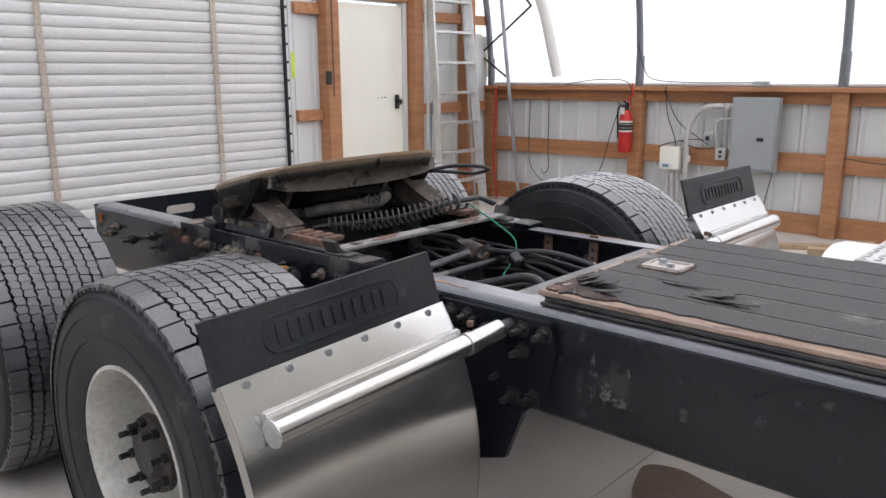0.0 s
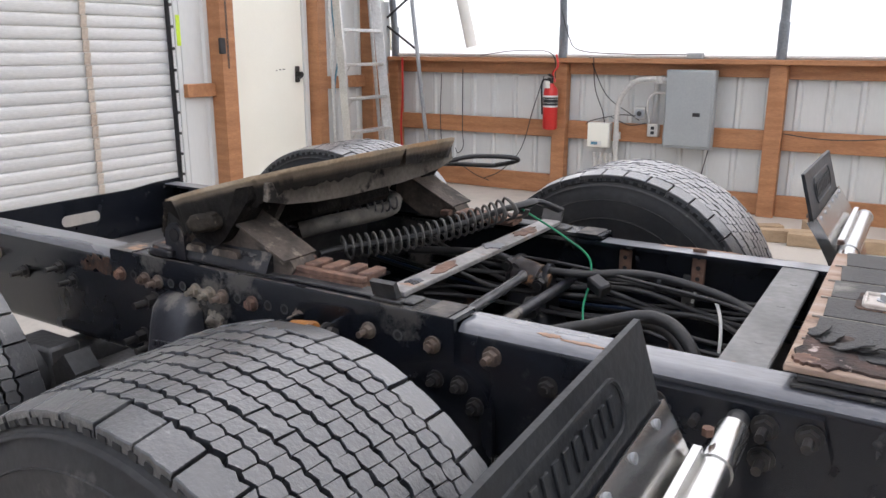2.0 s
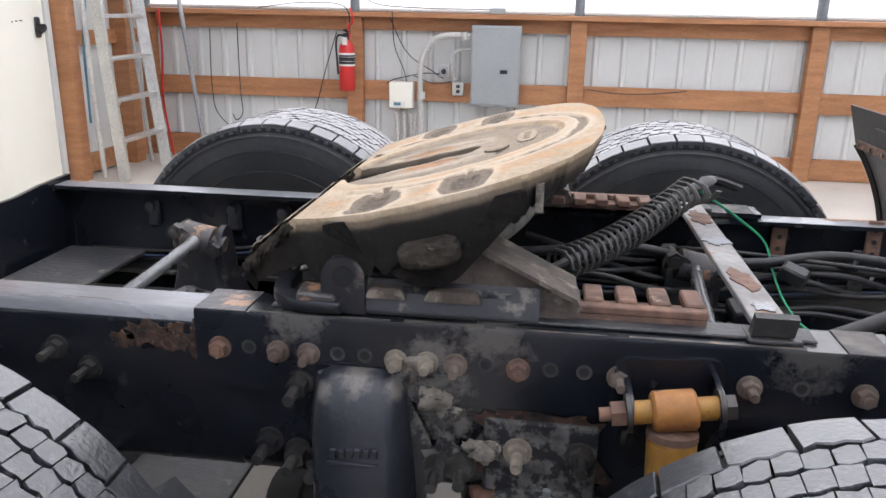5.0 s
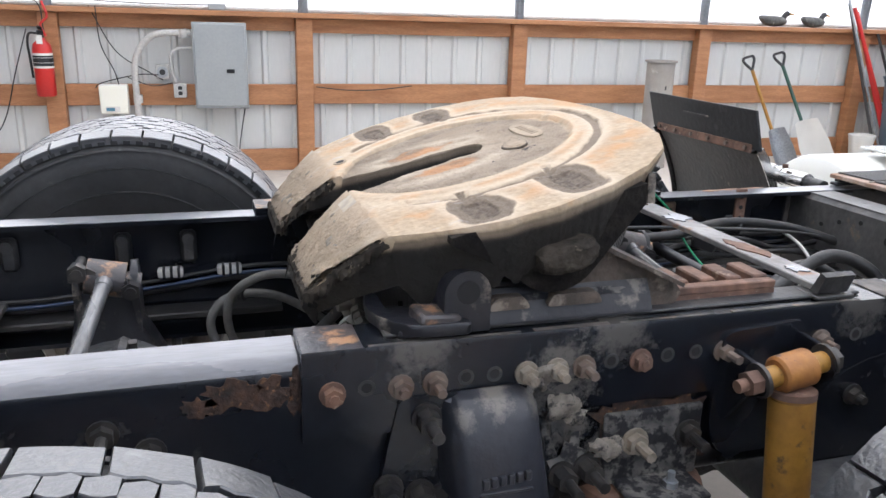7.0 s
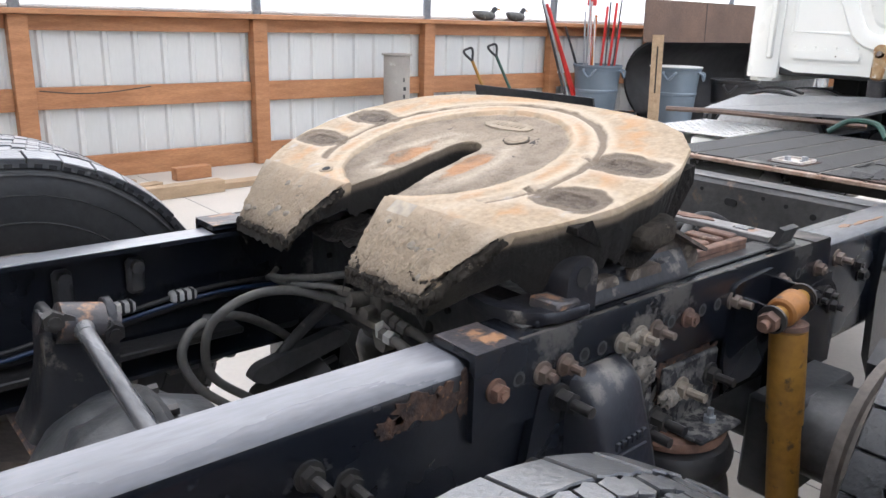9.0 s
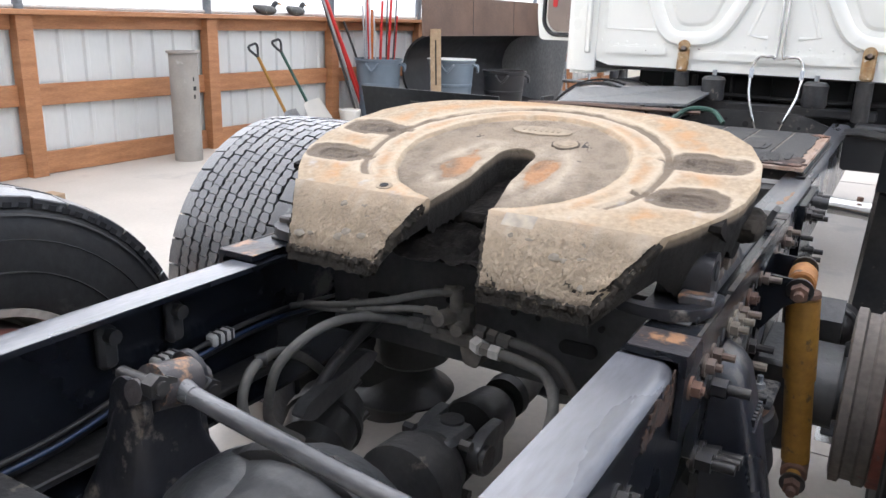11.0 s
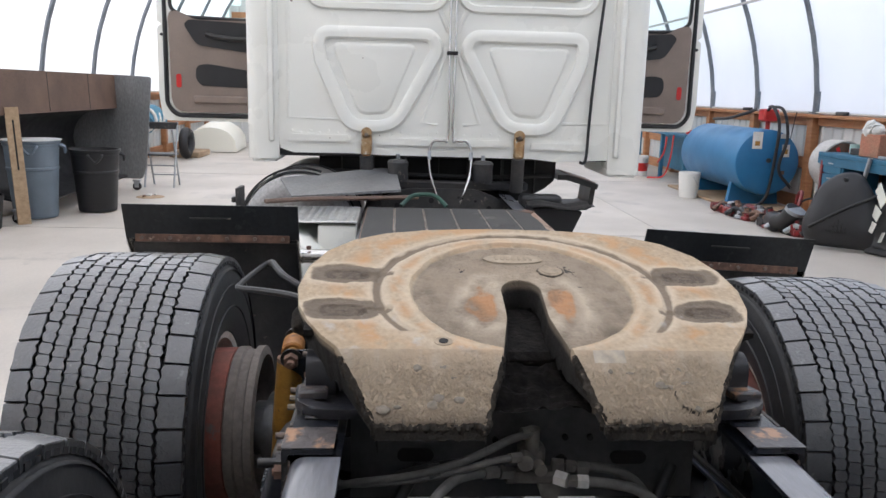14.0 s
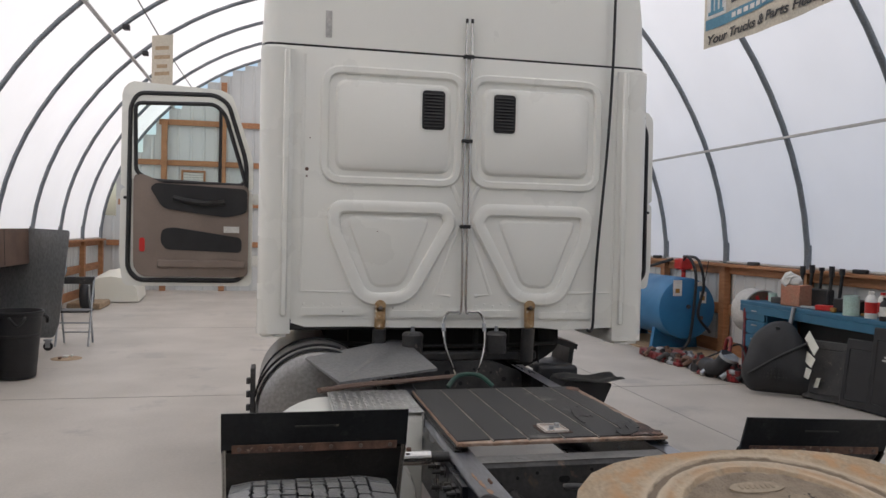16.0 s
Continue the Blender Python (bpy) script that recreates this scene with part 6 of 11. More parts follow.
    # axle tubes
NUDGE[0] = Vector((0, 0, -0.05))
for x in (-1.568, -2.684):
    bm = B()
    rod(bm, (x, -0.66, 0.466), (x, 0.66, 0.466), 0.062, 20)
    for s in (-1, 1):
        rod(bm, (x, s * 0.52, 0.466), (x, s * 0.62, 0.466), 0.085, 20)
        box(bm, x - 0.09, x + 0.09, s * 0.44, s * 0.54, 0.33, 0.55, 0.01)
    axle = part("drive_axle", bm, "dustgrey", truck, "dusty black drive axle housing")
    bm = B()
    revolve(bm, [(0.0, -0.17), (0.10, -0.165), (0.165, -0.11), (0.19, -0.02), (0.19, 0.02), (0.165, 0.10), (0.10, 0.15), (0.0, 0.155)], 28, pose(x, 0.02, 0.47, 0, 90))
    part("differential", bm, "dustgrey", axle)
    bm = B()
    revolve(bm, [(0.205, -0.012), (0.212, 0.0), (0.205, 0.012), (0.16, 0.014), (0.16, -0.014)], 28, pose(x - 0.0, 0.02, 0.47, 0, 90), closed=True)
    part("flange", bm, "dusty", axle)
    for q in range(14):
        a = 2 * math.pi * q / 14
        bm = B()
        rod(bm, (x + 0.012, 0.02 + 0.197 * math.cos(a), 0.47 + 0.197 * math.sin(a)), (x + 0.028, 0.02 + 0.197 * math.cos(a), 0.47 + 0.197 * math.sin(a)), 0.010, 6)
        part("bolt", bm, "boltdark", axle)
    # torque rod tower: two curved cheeks, a pinned rod end between them, and the rod
    PLACE[0], NUDGE[0] = None, Vector((0, 0, 0))
    X = station(x) - 0.037
    bm = B()
    rings = []
    for dx, y, z, wx, wy in ((0.0, 0.285, 0.54, 0.105, 0.085), (0.0, 0.28, 0.60, 0.080, 0.068), (-0.006, 0.275, 0.65, 0.062, 0.052), (-0.006, 0.268, 0.695, 0.058, 0.042), (-0.002, 0.262, 0.725, 0.060, 0.034)):
        loop = rounded(-wx, wx, -wy, wy, min(wx, wy) * 0.45, 4)
        rings.append([bm.verts.new((X + dx + u, y + v, z)) for u, v in loop])
    for a, b in zip(rings, rings[1:]):
        for q in range(len(a)):
            bm.faces.new((a[q], a[(q + 1) % len(a)], b[(q + 1) % len(a)], b[q]))
    bm.faces.new(rings[-1]), bm.faces.new(rings[0][::-1])
    tower = part("torque_rod_tower", bm, "pedcast", axle, "black cast tower with a rusty head")
    for sx in (-1, 1):
        bm = B()
        prism(bm, soften([(0.205, 0.545), (0.225, 0.60), (0.235, 0.67), (0.215, 0.735), (0.245, 0.778), (0.29, 0.765), (0.305, 0.70), (0.33, 0.60), (0.345, 0.545)], 0.02, 4), "x", X + sx * 0.047, X + sx * 0.062)
        bmesh.ops.bevel(bm, geom=bm.edges[:], offset=0.003, segments=1, affect="EDGES")
        part("cheek", bm, "pedcast", tower)
        bm = B()
        rod(bm, (X + sx * 0.028, 0.205, 0.747 - 0.012 * sx), (X + sx * 0.028, 0.222, 0.747 - 0.012 * sx), 0.017, 6)
        rod(bm, (X + sx * 0.028 * 1.7, 0.195, 0.744 - 0.022 * sx), (X + sx * 0.028 * 1.7, 0.285, 0.748 - 0.02 * sx), 0.011, 10)
        rod(bm, (X + sx * 0.028 * 1.7, 0.200, 0.744 - 0.022 * sx), (X + sx * 0.028 * 1.7, 0.222, 0.745 - 0.021 * sx), 0.019, 6)
        part("clamp_bolt", bm, "boltdark", tower)
    bm = B()
    rod(bm, (X - 0.066, 0.238, 0.757), (X + 0.066, 0.238, 0.730), 0.019, 14)
    rod(bm, (X - 0.036, 0.238, 0.751), (X + 0.036, 0.238, 0.736), 0.036, 20)
    part("rod_end", bm, "flaked", tower)
    bm = B()
    tube(bm, [(X, 0.225, 0.742), (X - 0.012, 0.02, 0.724), (X - 0.03, -0.36, 0.694)], 0.0148, 16, n=4)
    rod(bm, (X, 0.222, 0.742), (X - 0.003, 0.185, 0.739), 0.021, 16, 0.0152)
    rod(bm, (X - 0.07, -0.375, 0.69), (X + 0.01, -0.375, 0.695), 0.036, 16)
    part("torque_rod", bm, "wornrod", axle, "worn pale steel torque rod")
    bm = B()
    revolve(bm, [(0.0, 0.70), (0.03, 0.70), (0.07, 0.69), (0.13, 0.645), (0.165, 0.585), (0.18, 0.53), (0.185, 0.50), (0.0, 0.49)], 30, pose(X + 0.02, 0.10, -0.055))
    part("housing_dome", bm, "dustgrey", axle, "dusty black axle bowl")
    bm = B()
    box(bm, X - 0.11, X + 0.11, 0.19, 0.375, 0.537, 0.545, 0.003)
    part("gasket", bm, "flaked", axle)
    PLACE[0], NUDGE[0] = chassis_place, Vector((0, 0, -0.05))

# drive shaft between the axles
PLACE[0], NUDGE[0] = None, Vector((0, 0, 0))
bm = B()
rod(bm, (-1.98, 0, 0.500), (-2.21, 0, 0.495), 0.040, 22)
shaft = part("drive_shaft", bm, "hose", truck, "black drive shaft with dusty universal joints")
bm = B()
rod(bm, (-2.17, 0, 0.497), (-2.19, 0, 0.496), 0.036, 24, 0.045)
rod(bm, (-2.19, 0, 0.496), (-2.262, 0, 0.494), 0.045, 24)
part("shaft_collar", bm, "hosegrey", shaft, "dust-covered collar")
bm = B()
rod(bm, (-2.262, 0, 0.494), (-2.268, 0, 0.494), 0.046, 24, 0.050)
rod(bm, (-2.268, 0, 0.494), (-2.292, 0, 0.493), 0.050, 24, 0.048)
part("rubber_seal", bm, "rubber", shaft)
bm = B()
rod(bm, (-2.28, 0, 0.493), (-2.37, 0, 0.490), 0.026, 20)
part("spline", bm, "hose", shaft)
bm = B()
revolve(bm, [(0.0, 0.0), (0.048, 0.0), (0.054, 0.008), (0.056, 0.03), (0.060, 0.065), (0.066, 0.10), (0.062, 0.115), (0.0, 0.12)], 26, pose(-2.335, 0, 0.491, 0, -90))
part("slip_yoke", bm, "hose", shaft)
for x, lean in ((-2.52, 1), (-2.02, -1)):
    for s in (-1, 1):
        bm = B()
        prism(bm, soften([(x + 0.085, 0.440), (x + 0.085, 0.535), (x + 0.01, 0.532), (x - 0.03, 0.510), (x - 0.03, 0.466), (x + 0.01, 0.443)], 0.016, 3), "y", s * 0.048, s * 0.072)
        bmesh.ops.bevel(bm, geom=bm.edges[:], offset=0.003, segments=1, affect="EDGES")
        part("yoke_ear", bm, "dustgrey", shaft)
        bm = B()
        rod(bm, (x, s * 0.02, 0.488), (x, s * 0.082, 0.488), 0.027, 18)
        part("bearing_cap", bm, "dusty", shaft)
        bm = B()
        box(bm, x - 0.095, x + 0.02, -0.046, 0.046, 0.488 + s * 0.036, 0.488 + s * 0.060, 0.010, rot=Euler((0, radians(5 * s), 0)).to_matrix())
        part("yoke_ear", bm, "dustgrey", shaft)
        for q in (-1, 1):
            bm = B()
            rod(bm, (x - 0.055, q * 0.050, 0.488 + s * 0.05), (x - 0.055, q * 0.072, 0.488 + s * 0.05), 0.011, 6)
            part("yoke_bolt", bm, "boltdark", shaft)
    bm = B()
    rod(bm, (x, 0, 0.425), (x, 0, 0.551), 0.024, 16)
    part("joint_cross", bm, "dusty", shaft)
for x in (-2.60, -1.93):
    bm = B()
    revolve(bm, [(0.0, -0.02), (0.062, -0.02), (0.070, -0.012), (0.074, 0.02), (0.086, 0.03), (0.090, 0.10), (0.0, 0.12)], 28, pose(x, 0, 0.487, 0, -90 if x < -2.3 else 90))
    part("flange_yoke", bm, "dusty", shaft)
# dished pedestals under the air springs
for s in (-1, 1):
    bm = B()
    revolve(bm, [(0.0, 0.372), (0.118, 0.352), (0.136, 0.356), (0.139, 0.363), (0.134, 0.369), (0.100, 0.392), (0.080, 0.425), (0.078, 0.46), (0.0, 0.46)], 36, pose(-2.145, s * 0.362, 0.0))
    dish = part("air_spring_dish", bm, "hose", truck, "black dished plate under the air spring")
    bm = B()
    rod(bm, (-2.12, s * 0.372, 0.357), (-2.12, s * 0.372, 0.338), 0.009, 10)
    part("stud", bm, "boltdark", dish)
    bm = B()
    revolve(bm, [(0.0, 0.45), (0.078, 0.45), (0.098, 0.465), (0.104, 0.50), (0.098, 0.53), (0.104, 0.55), (0.096, 0.585), (0.06, 0.60), (0.0, 0.60)], 28, pose(-2.15, s * 0.33, 0.0))
    part("bag", bm, "hose", dish, "black rubber bag")
    # brake chamber and slack linkage behind the axle
    bm = B()
    revolve(bm, [(0.0, -0.10), (0.05, -0.098), (0.075, -0.075), (0.080, -0.012), (0.088, -0.008), (0.088, 0.008), (0.080, 0.012), (0.076, 0.06), (0.04, 0.09), (0.0, 0.092)], 24, pose(-2.50, s * 0.33, 0.43, 0, 76, 20 * s))
    ch = part("air_chamber", bm, "hose", truck, "black brake chamber beside the axle")
    for q in range(4):
        a = 2 * math.pi * q / 4 + 0.5
        bm = B()
        rod(bm, (-2.44, s * 0.33 + 0.055 * math.cos(a), 0.445 + 0.055 * math.sin(a)), (-2.405, s * 0.33 + 0.055 * math.cos(a), 0.452 + 0.055 * math.sin(a)), 0.008, 8)
        part("stud", bm, "boltdark", ch)
    bm = B()
    prism(bm, soften([(-2.60, 0.50), (-2.40, 0.545), (-2.38, 0.57), (-2.42, 0.585), (-2.62, 0.545), (-2.64, 0.52)], 0.012, 3), "y", s * 0.27, s * 0.30)
    part("chamber_bracket", bm, "dustgrey", ch)
for y in (0.21, -0.30):
    bm = B()
    tube(bm, [(-2.44, y, 0.70), (-2.47, y + 0.03, 0.66), (-2.51, y + 0.07, 0.60), (-2.56, y + 0.09, 0.54)], 0.013, 10)
    part("slack_arm", bm, "dusty", truck)
PLACE[0] = chassis_place

# brake chambers outside the rails
NUDGE[0] = Vector((0, 0, 0))
for s in (-1, 1):
    for x in (-2.33, -1.25):
        bm = B()
        revolve(bm, [(0.0, -0.07), (0.035, -0.068), (0.046, -0.05), (0.047, -0.010), (0.054, -0.006), (0.054, 0.006), (0.047, 0.010), (0.046, 0.05), (0.026, 0.07), (0.0, 0.07)], 20, pose(x + 0.02, s * 0.585, 0.44, 0, 78, 12 * s))
        ch = part("brake_chamber", bm, "dusty", truck, "dusty black brake chamber")
        bm = B()
        revolve(bm, [(0.055, -0.010), (0.059, 0.0), (0.055, 0.010)], 20, pose(x + 0.02, s * 0.585, 0.44, 0, 78, 12 * s), cap=False)
        part("clamp_band", bm, "dustgrey", ch)
        bm = B()
        prism(bm, [(x - 0.13, 0.40), (x - 0.06, 0.40), (x - 0.05, 0.50), (x - 0.09, 0.545), (x - 0.15, 0.50)], "y", s * 0.53, s * 0.60)
        part("chamber_bracket", bm, "dustgrey", ch)

# crossmembers
def crossmember(x, z0, z1, fl, mat, holes, label, half=0.42, flip=1):
    bm = B()
    prism(bm, [(x, z0), (x, z1 - 0.015), (x + flip * 0.012, z1), (x + flip * fl, z1), (x + flip * fl, z1 - 0.008), (x + flip * 0.012, z1 - 0.009), (x + flip * 0.008, z1 - 0.018), (x + flip * 0.008, z0 + 0.008), (x + flip * fl, z0 + 0.008), (x + flip * fl, z0)], "y", -half, half)
    cm = part("crossmember", bm, mat, truck, label)
    for y, z, ry, rz in holes:
        bm = B()
        prism(bm, rounded(y - ry, y + ry, z - rz, z + rz, min(ry, rz) * 0.98, 5), "x", x - flip * 0.006, x + flip * 0.002)
        part("slot", bm, "groove", cm, smooth=False)
    return cm


NUDGE[0] = Vector((0.145, 0, 0))
crossmember(-2.335, 0.575, 0.782, 0.10, "dustgrey", [(0.217, 0.668, 0.036, 0.013), (-0.210, 0.662, 0.036, 0.013), (0.06, 0.70, 0.006, 0.006), (-0.08, 0.705, 0.006, 0.006), (-0.13, 0.705, 0.006, 0.006), (-0.25, 0.71, 0.006, 0.006), (0.27, 0.71, 0.006, 0.006), (-0.075, 0.655, 0.012, 0.012)], "dusty black pressed crossmember with slotted holes", half=0.345)
NUDGE[0] = Vector((0, 0, 0))
M["worncross"] = material("peeling_grey_steel", (0.085, 0.083, 0.081), 0.5, second=(0.045, 0.043, 0.042), scale=9, bump=0.5, third=(0.16, 0.115, 0.085), third_at=0.60, third_scale=14)
crossmember(-1.02, 0.60, 0.772, 0.09, "worncross", [(0.05, 0.71, 0.02, 0.011), (0.15, 0.735, 0.006, 0.006), (-0.12, 0.73, 0.006, 0.006), (0.22, 0.72, 0.006, 0.006), (-0.2, 0.715, 0.009, 0.009), (-0.05, 0.74, 0.006, 0.006), (0.28, 0.70, 0.006, 0.006)], "dusty grey pressed crossmember with drilled holes", half=0.41)
M["primer"] = material("worn_grey_primer", (0.17, 0.167, 0.162), 0.5, second=(0.11, 0.108, 0.105), scale=6, bump=0.3, third=(0.20, 0.12, 0.08), third_at=0.63, third_scale=16)
bm = B()
box(bm, -1.012, -0.932, -0.40, 0.40, 0.7722, 0.7738, 0.0004)
for y in (-0.22, 0.02, 0.20):
    rod(bm, (-0.965, y, 0.7735), (-0.965, y, 0.7745), 0.009, 12)
part("flange_wear", bm, "primer", truck, "worn grey primer on the crossmember top")
crossmember(0.20, 0.58, 0.765, 0.09, "dusty", [], "black crossmember under the cab", half=0.41)
# tail of the frame
NUDGE[0] = Vector((-0.03, 0, 0))
bm = B()
prism(bm, [(-0.43, 0.53), (0.43, 0.53), (0.43, 0.79), (0.30, 0.785), (0.20, 0.775), (0.13, 0.775), (-0.35, 0.775), (-0.43, 0.775)], "x", -3.205, -3.193)
tail = part("tail_plate", bm, "black", truck, "black tail plate with long slots")
for y in (-0.27, -0.02):
    bm = B()
    prism(bm, rounded(y - 0.075, y + 0.075, 0.682, 0.722, 0.02, 5), "x", -3.2065, -3.1915)
    part("slot", bm, "concrete", tail, smooth=False)
NUDGE[0] = Vector((0, 0, 0))
bm = B()
box(bm, -3.19, -2.95, -0.35, 0.35, 0.60, 0.612, 0.003)
part("tail_shelf", bm, "dusty", truck)
bm = B()
box(bm, -3.16, -3.155, -0.445, -0.434, 0.70, 0.74)
part("marker", bm, "orange", truck, "small orange reflector")

# cross tube ahead of the strap
bm = B()
rod(bm, (-1.545, -0.36, 0.665), (-1.535, 0.345, 0.668), 0.0145, 14)
rod(bm, (-1.535, 0.30, 0.668), (-1.534, 0.35, 0.668), 0.03, 14)
part("cross_tube", bm, "pedcast", truck)

# hoses and harness
def hose(name, pts, r, mat="hose", label="", parent=None, seg=12):
    bm = B()
    tube(bm, pts, r, seg)
    return part(name, bm, mat, parent or truck, label)


PLACE[0] = None
hose("air_hose", [(-2.515, 0.03, 0.724), (-2.535, 0.095, 0.733), (-2.60, 0.155, 0.750), (-2.67, 0.20, 0.738), (-2.728, 0.240, 0.685), (-2.738, 0.262, 0.61), (-2.71, 0.283, 0.54), (-2.62, 0.29, 0.46)], 0.0094, "hosegrey", label="dusty grey looped air hose")
hose("air_hose", [(-2.47, 0.345, 0.53), (-2.55, 0.333, 0.60), (-2.63, 0.320, 0.650), (-2.70, 0.307, 0.664), (-2.752, 0.297, 0.65), (-2.775, 0.290, 0.60), (-2.745, 0.282, 0.53), (-2.66, 0.275, 0.45)], 0.0098, "hosegrey", label="dusty grey looped air hose")
hose("air_hose", [(-2.540, -0.085, 0.718), (-2.545, -0.14, 0.716), (-2.560, -0.198, 0.708), (-2.606, -0.234, 0.680), (-2.643, -0.228, 0.605), (-2.665, -0.20, 0.53), (-2.68, -0.17, 0.44)], 0.0098, "hosegrey", label="dusty grey looped air hose")
hose("air_hose", [(-2.515, -0.085, 0.734), (-2.510, -0.15, 0.728), (-2.505, -0.205, 0.700), (-2.51, -0.245, 0.645), (-2.515, -0.275, 0.585), (-2.50, -0.33, 0.55), (-2.46, -0.37, 0.56)], 0.0092, "hosegrey", label="dusty grey air hose")
hose("air_hose", [(-2.545, 0.025, 0.770), (-2.565, 0.07, 0.774), (-2.578, 0.13, 0.763), (-2.584, 0.185, 0.752), (-2.570, 0.27, 0.733), (-2.538, 0.352, 0.714), (-2.515, 0.372, 0.722)], 0.0062, "hosegrey", label="thin dusty air line")
hose("air_hose", [(-2.522, 0.0, 0.808), (-2.540, 0.05, 0.800), (-2.565, 0.11, 0.782), (-2.584, 0.187, 0.763), (-2.575, 0.25, 0.745), (-2.55, 0.33, 0.722), (-2.53, 0.385, 0.70)], 0.0074, "hosegrey", label="dusty air line")
bm = B()
rod(bm, (-2.575, 0.176, 0.7575), (-2.575, 0.196, 0.7545), 0.0155, 10)
part("line_clip", bm, "hose", truck)
bm = B()
rod(bm, (-2.700, 0.300, 0.664), (-2.716, 0.312, 0.663), 0.0135, 12)
part("hose_clip", bm, "hose", truck)
bm = B()
box(bm, -2.522, -2.482, -0.026, 0.024, 0.728, 0.778, 0.008)
rod(bm, (-2.518, 0.0, 0.77), (-2.518, 0.0, 0.815), 0.013, 12)
rod(bm, (-2.518, 0.0, 0.807), (-2.524, 0.022, 0.806), 0.0115, 10)
rod(bm, (-2.515, 0.012, 0.757), (-2.556, 0.018, 0.762), 0.015, 14)
rod(bm, (-2.51, -0.010, 0.742), (-2.545, -0.014, 0.742), 0.012, 12)
box(bm, -2.530, -2.492, -0.072, 0.052, 0.705, 0.729, 0.006)
prism(bm, soften([(-0.062, 0.708), (-0.012, 0.708), (-0.022, 0.672), (-0.050, 0.668)], 0.008, 3), "x", -2.525, -2.485)
part("valve_block", bm, "splashbar", truck, "dusty brass-ended air valve block")
for p0, p1, r, m in (((-2.525, -0.046, 0.719), (-2.538, -0.066, 0.718), 0.0155, "pvc"), ((-2.538, -0.066, 0.718), (-2.540, -0.084, 0.718), 0.0125, "splashbar"), ((-2.540, -0.084, 0.718), (-2.541, -0.104, 0.7175), 0.0140, "pvc"),
                     ((-2.512, -0.040, 0.738), (-2.514, -0.062, 0.737), 0.0140, "splashbar"), ((-2.514, -0.066, 0.737), (-2.515, -0.084, 0.735), 0.0125, "splashbar"), ((-2.515, -0.088, 0.734), (-2.515, -0.110, 0.732), 0.0130, "hosegrey"),
                     ((-2.518, 0.038, 0.726), (-2.526, 0.062, 0.730), 0.0145, "hosegrey"), ((-2.526, 0.066, 0.730), (-2.536, 0.092, 0.733), 0.0128, "hosegrey"), ((-2.510, 0.03, 0.742), (-2.515, 0.055, 0.744), 0.0125, "dustgrey"),
                     ((-2.516, 0.060, 0.744), (-2.521, 0.088, 0.745), 0.0110, "dustgrey"), ((-2.546, 0.026, 0.770), (-2.556, 0.048, 0.773), 0.0100, "splashbar")):
    bm = B()
    rod(bm, p0, p1, r, 6)
    part("fitting", bm, m, truck)
hose("air_hose", [(-2.515, 0.085, 0.745), (-2.52, 0.14, 0.746), (-2.51, 0.20, 0.73), (-2.48, 0.25, 0.70)], 0.0086, "hose")
PLACE[0] = chassis_place
NUDGE[0] = Vector((0, 0, 0))
for s in (-1, 1):
    for r, y, z, m in ((0.009, 0.405, 0.60, "hose"), (0.0045, 0.39, 0.612, "blueline"), (0.005, 0.395, 0.625, "hose")):
        hose("harness_line", [(-3.15, s * y, z - 0.03), (-2.85, s * (y - 0.02), z - 0.02), (-2.62, s * y, z), (-2.36, s * (y - 0.01), z + 0.025), (-2.0, s * y, z - 0.02), (-1.6, s * (y - 0.03), z - 0.03), (-1.2, s * y, z - 0.01), (-0.9, s * y, z)], r, m)
    bm = B()
    box(bm, -3.1, -2.36, s * 0.345, s * 0.415, 0.545, 0.56, 0.003)
    part("cable_tray", bm, "hose", truck)
    for x in (-2.63, -2.50):
        bm = B()
        box(bm, x, x + 0.055, s * 0.376, s * 0.401, 0.632, 0.655, 0.004)
        plug = part("connector", bm, "pvc", truck, "pale plastic plug")
        for q in range(3):
            bm = B()
            box(bm, x + 0.010 + 0.016 * q, x + 0.017 + 0.016 * q, s * 0.3745, s * 0.4025, 0.6305, 0.6565, 0.002)
            part("band", bm, "plastic", plug)
    for x in (-2.70, -2.56, -2.95):
        bm = B()
        box(bm, x - 0.018, x + 0.018, s * 0.40, s * 0.424, 0.66, 0.735, 0.008)
        rod(bm, (x, s * 0.424, 0.72), (x, s * 0.385, 0.72), 0.013, 10)
        part("clip_bracket", bm, "dusty", truck)
rnd = random.Random(31)
for q in range(16):
    if q < 8:
        y, z, r = rnd.uniform(0.20, 0.37), rnd.uniform(0.60, 0.70), rnd.uniform(0.004, 0.0085)
    else:
        y, z, r = rnd.uniform(-0.16, 0.16), rnd.uniform(0.47, 0.58), rnd.uniform(0.004, 0.009)
    pts, x = [], rnd.uniform(-1.98, -1.80)
    while x < -0.92:
        pts.append((x, y + rnd.uniform(-0.035, 0.035), z - 0.05 * max(0, (x + 1.25)) * 2 + rnd.uniform(-0.022, 0.022)))
        x += rnd.uniform(0.12, 0.2)
    hose("hose_run", pts, r)
for x, y, z in ((-1.62, 0.28, 0.70), (-1.45, 0.22, 0.69), (-1.30, 0.30, 0.70), (-1.55, 0.10, 0.64)):
    bm = B()
    box(bm, x - 0.03, x + 0.03, y - 0.02, y + 0.02, z - 0.018, z + 0.018, 0.006, rot=Euler((0.2, 0.3, x * 9)).to_matrix())
    part("connector", bm, "plastic", truck)
hose("big_hose", [(-1.62, -0.10, 0.60), (-1.40, -0.02, 0.66), (-1.24, 0.02, 0.70), (-1.14, -0.02, 0.66), (-1.10, -0.06, 0.55), (-1.10, -0.08, 0.45)], 0.016, label="thick ribbed black hose")
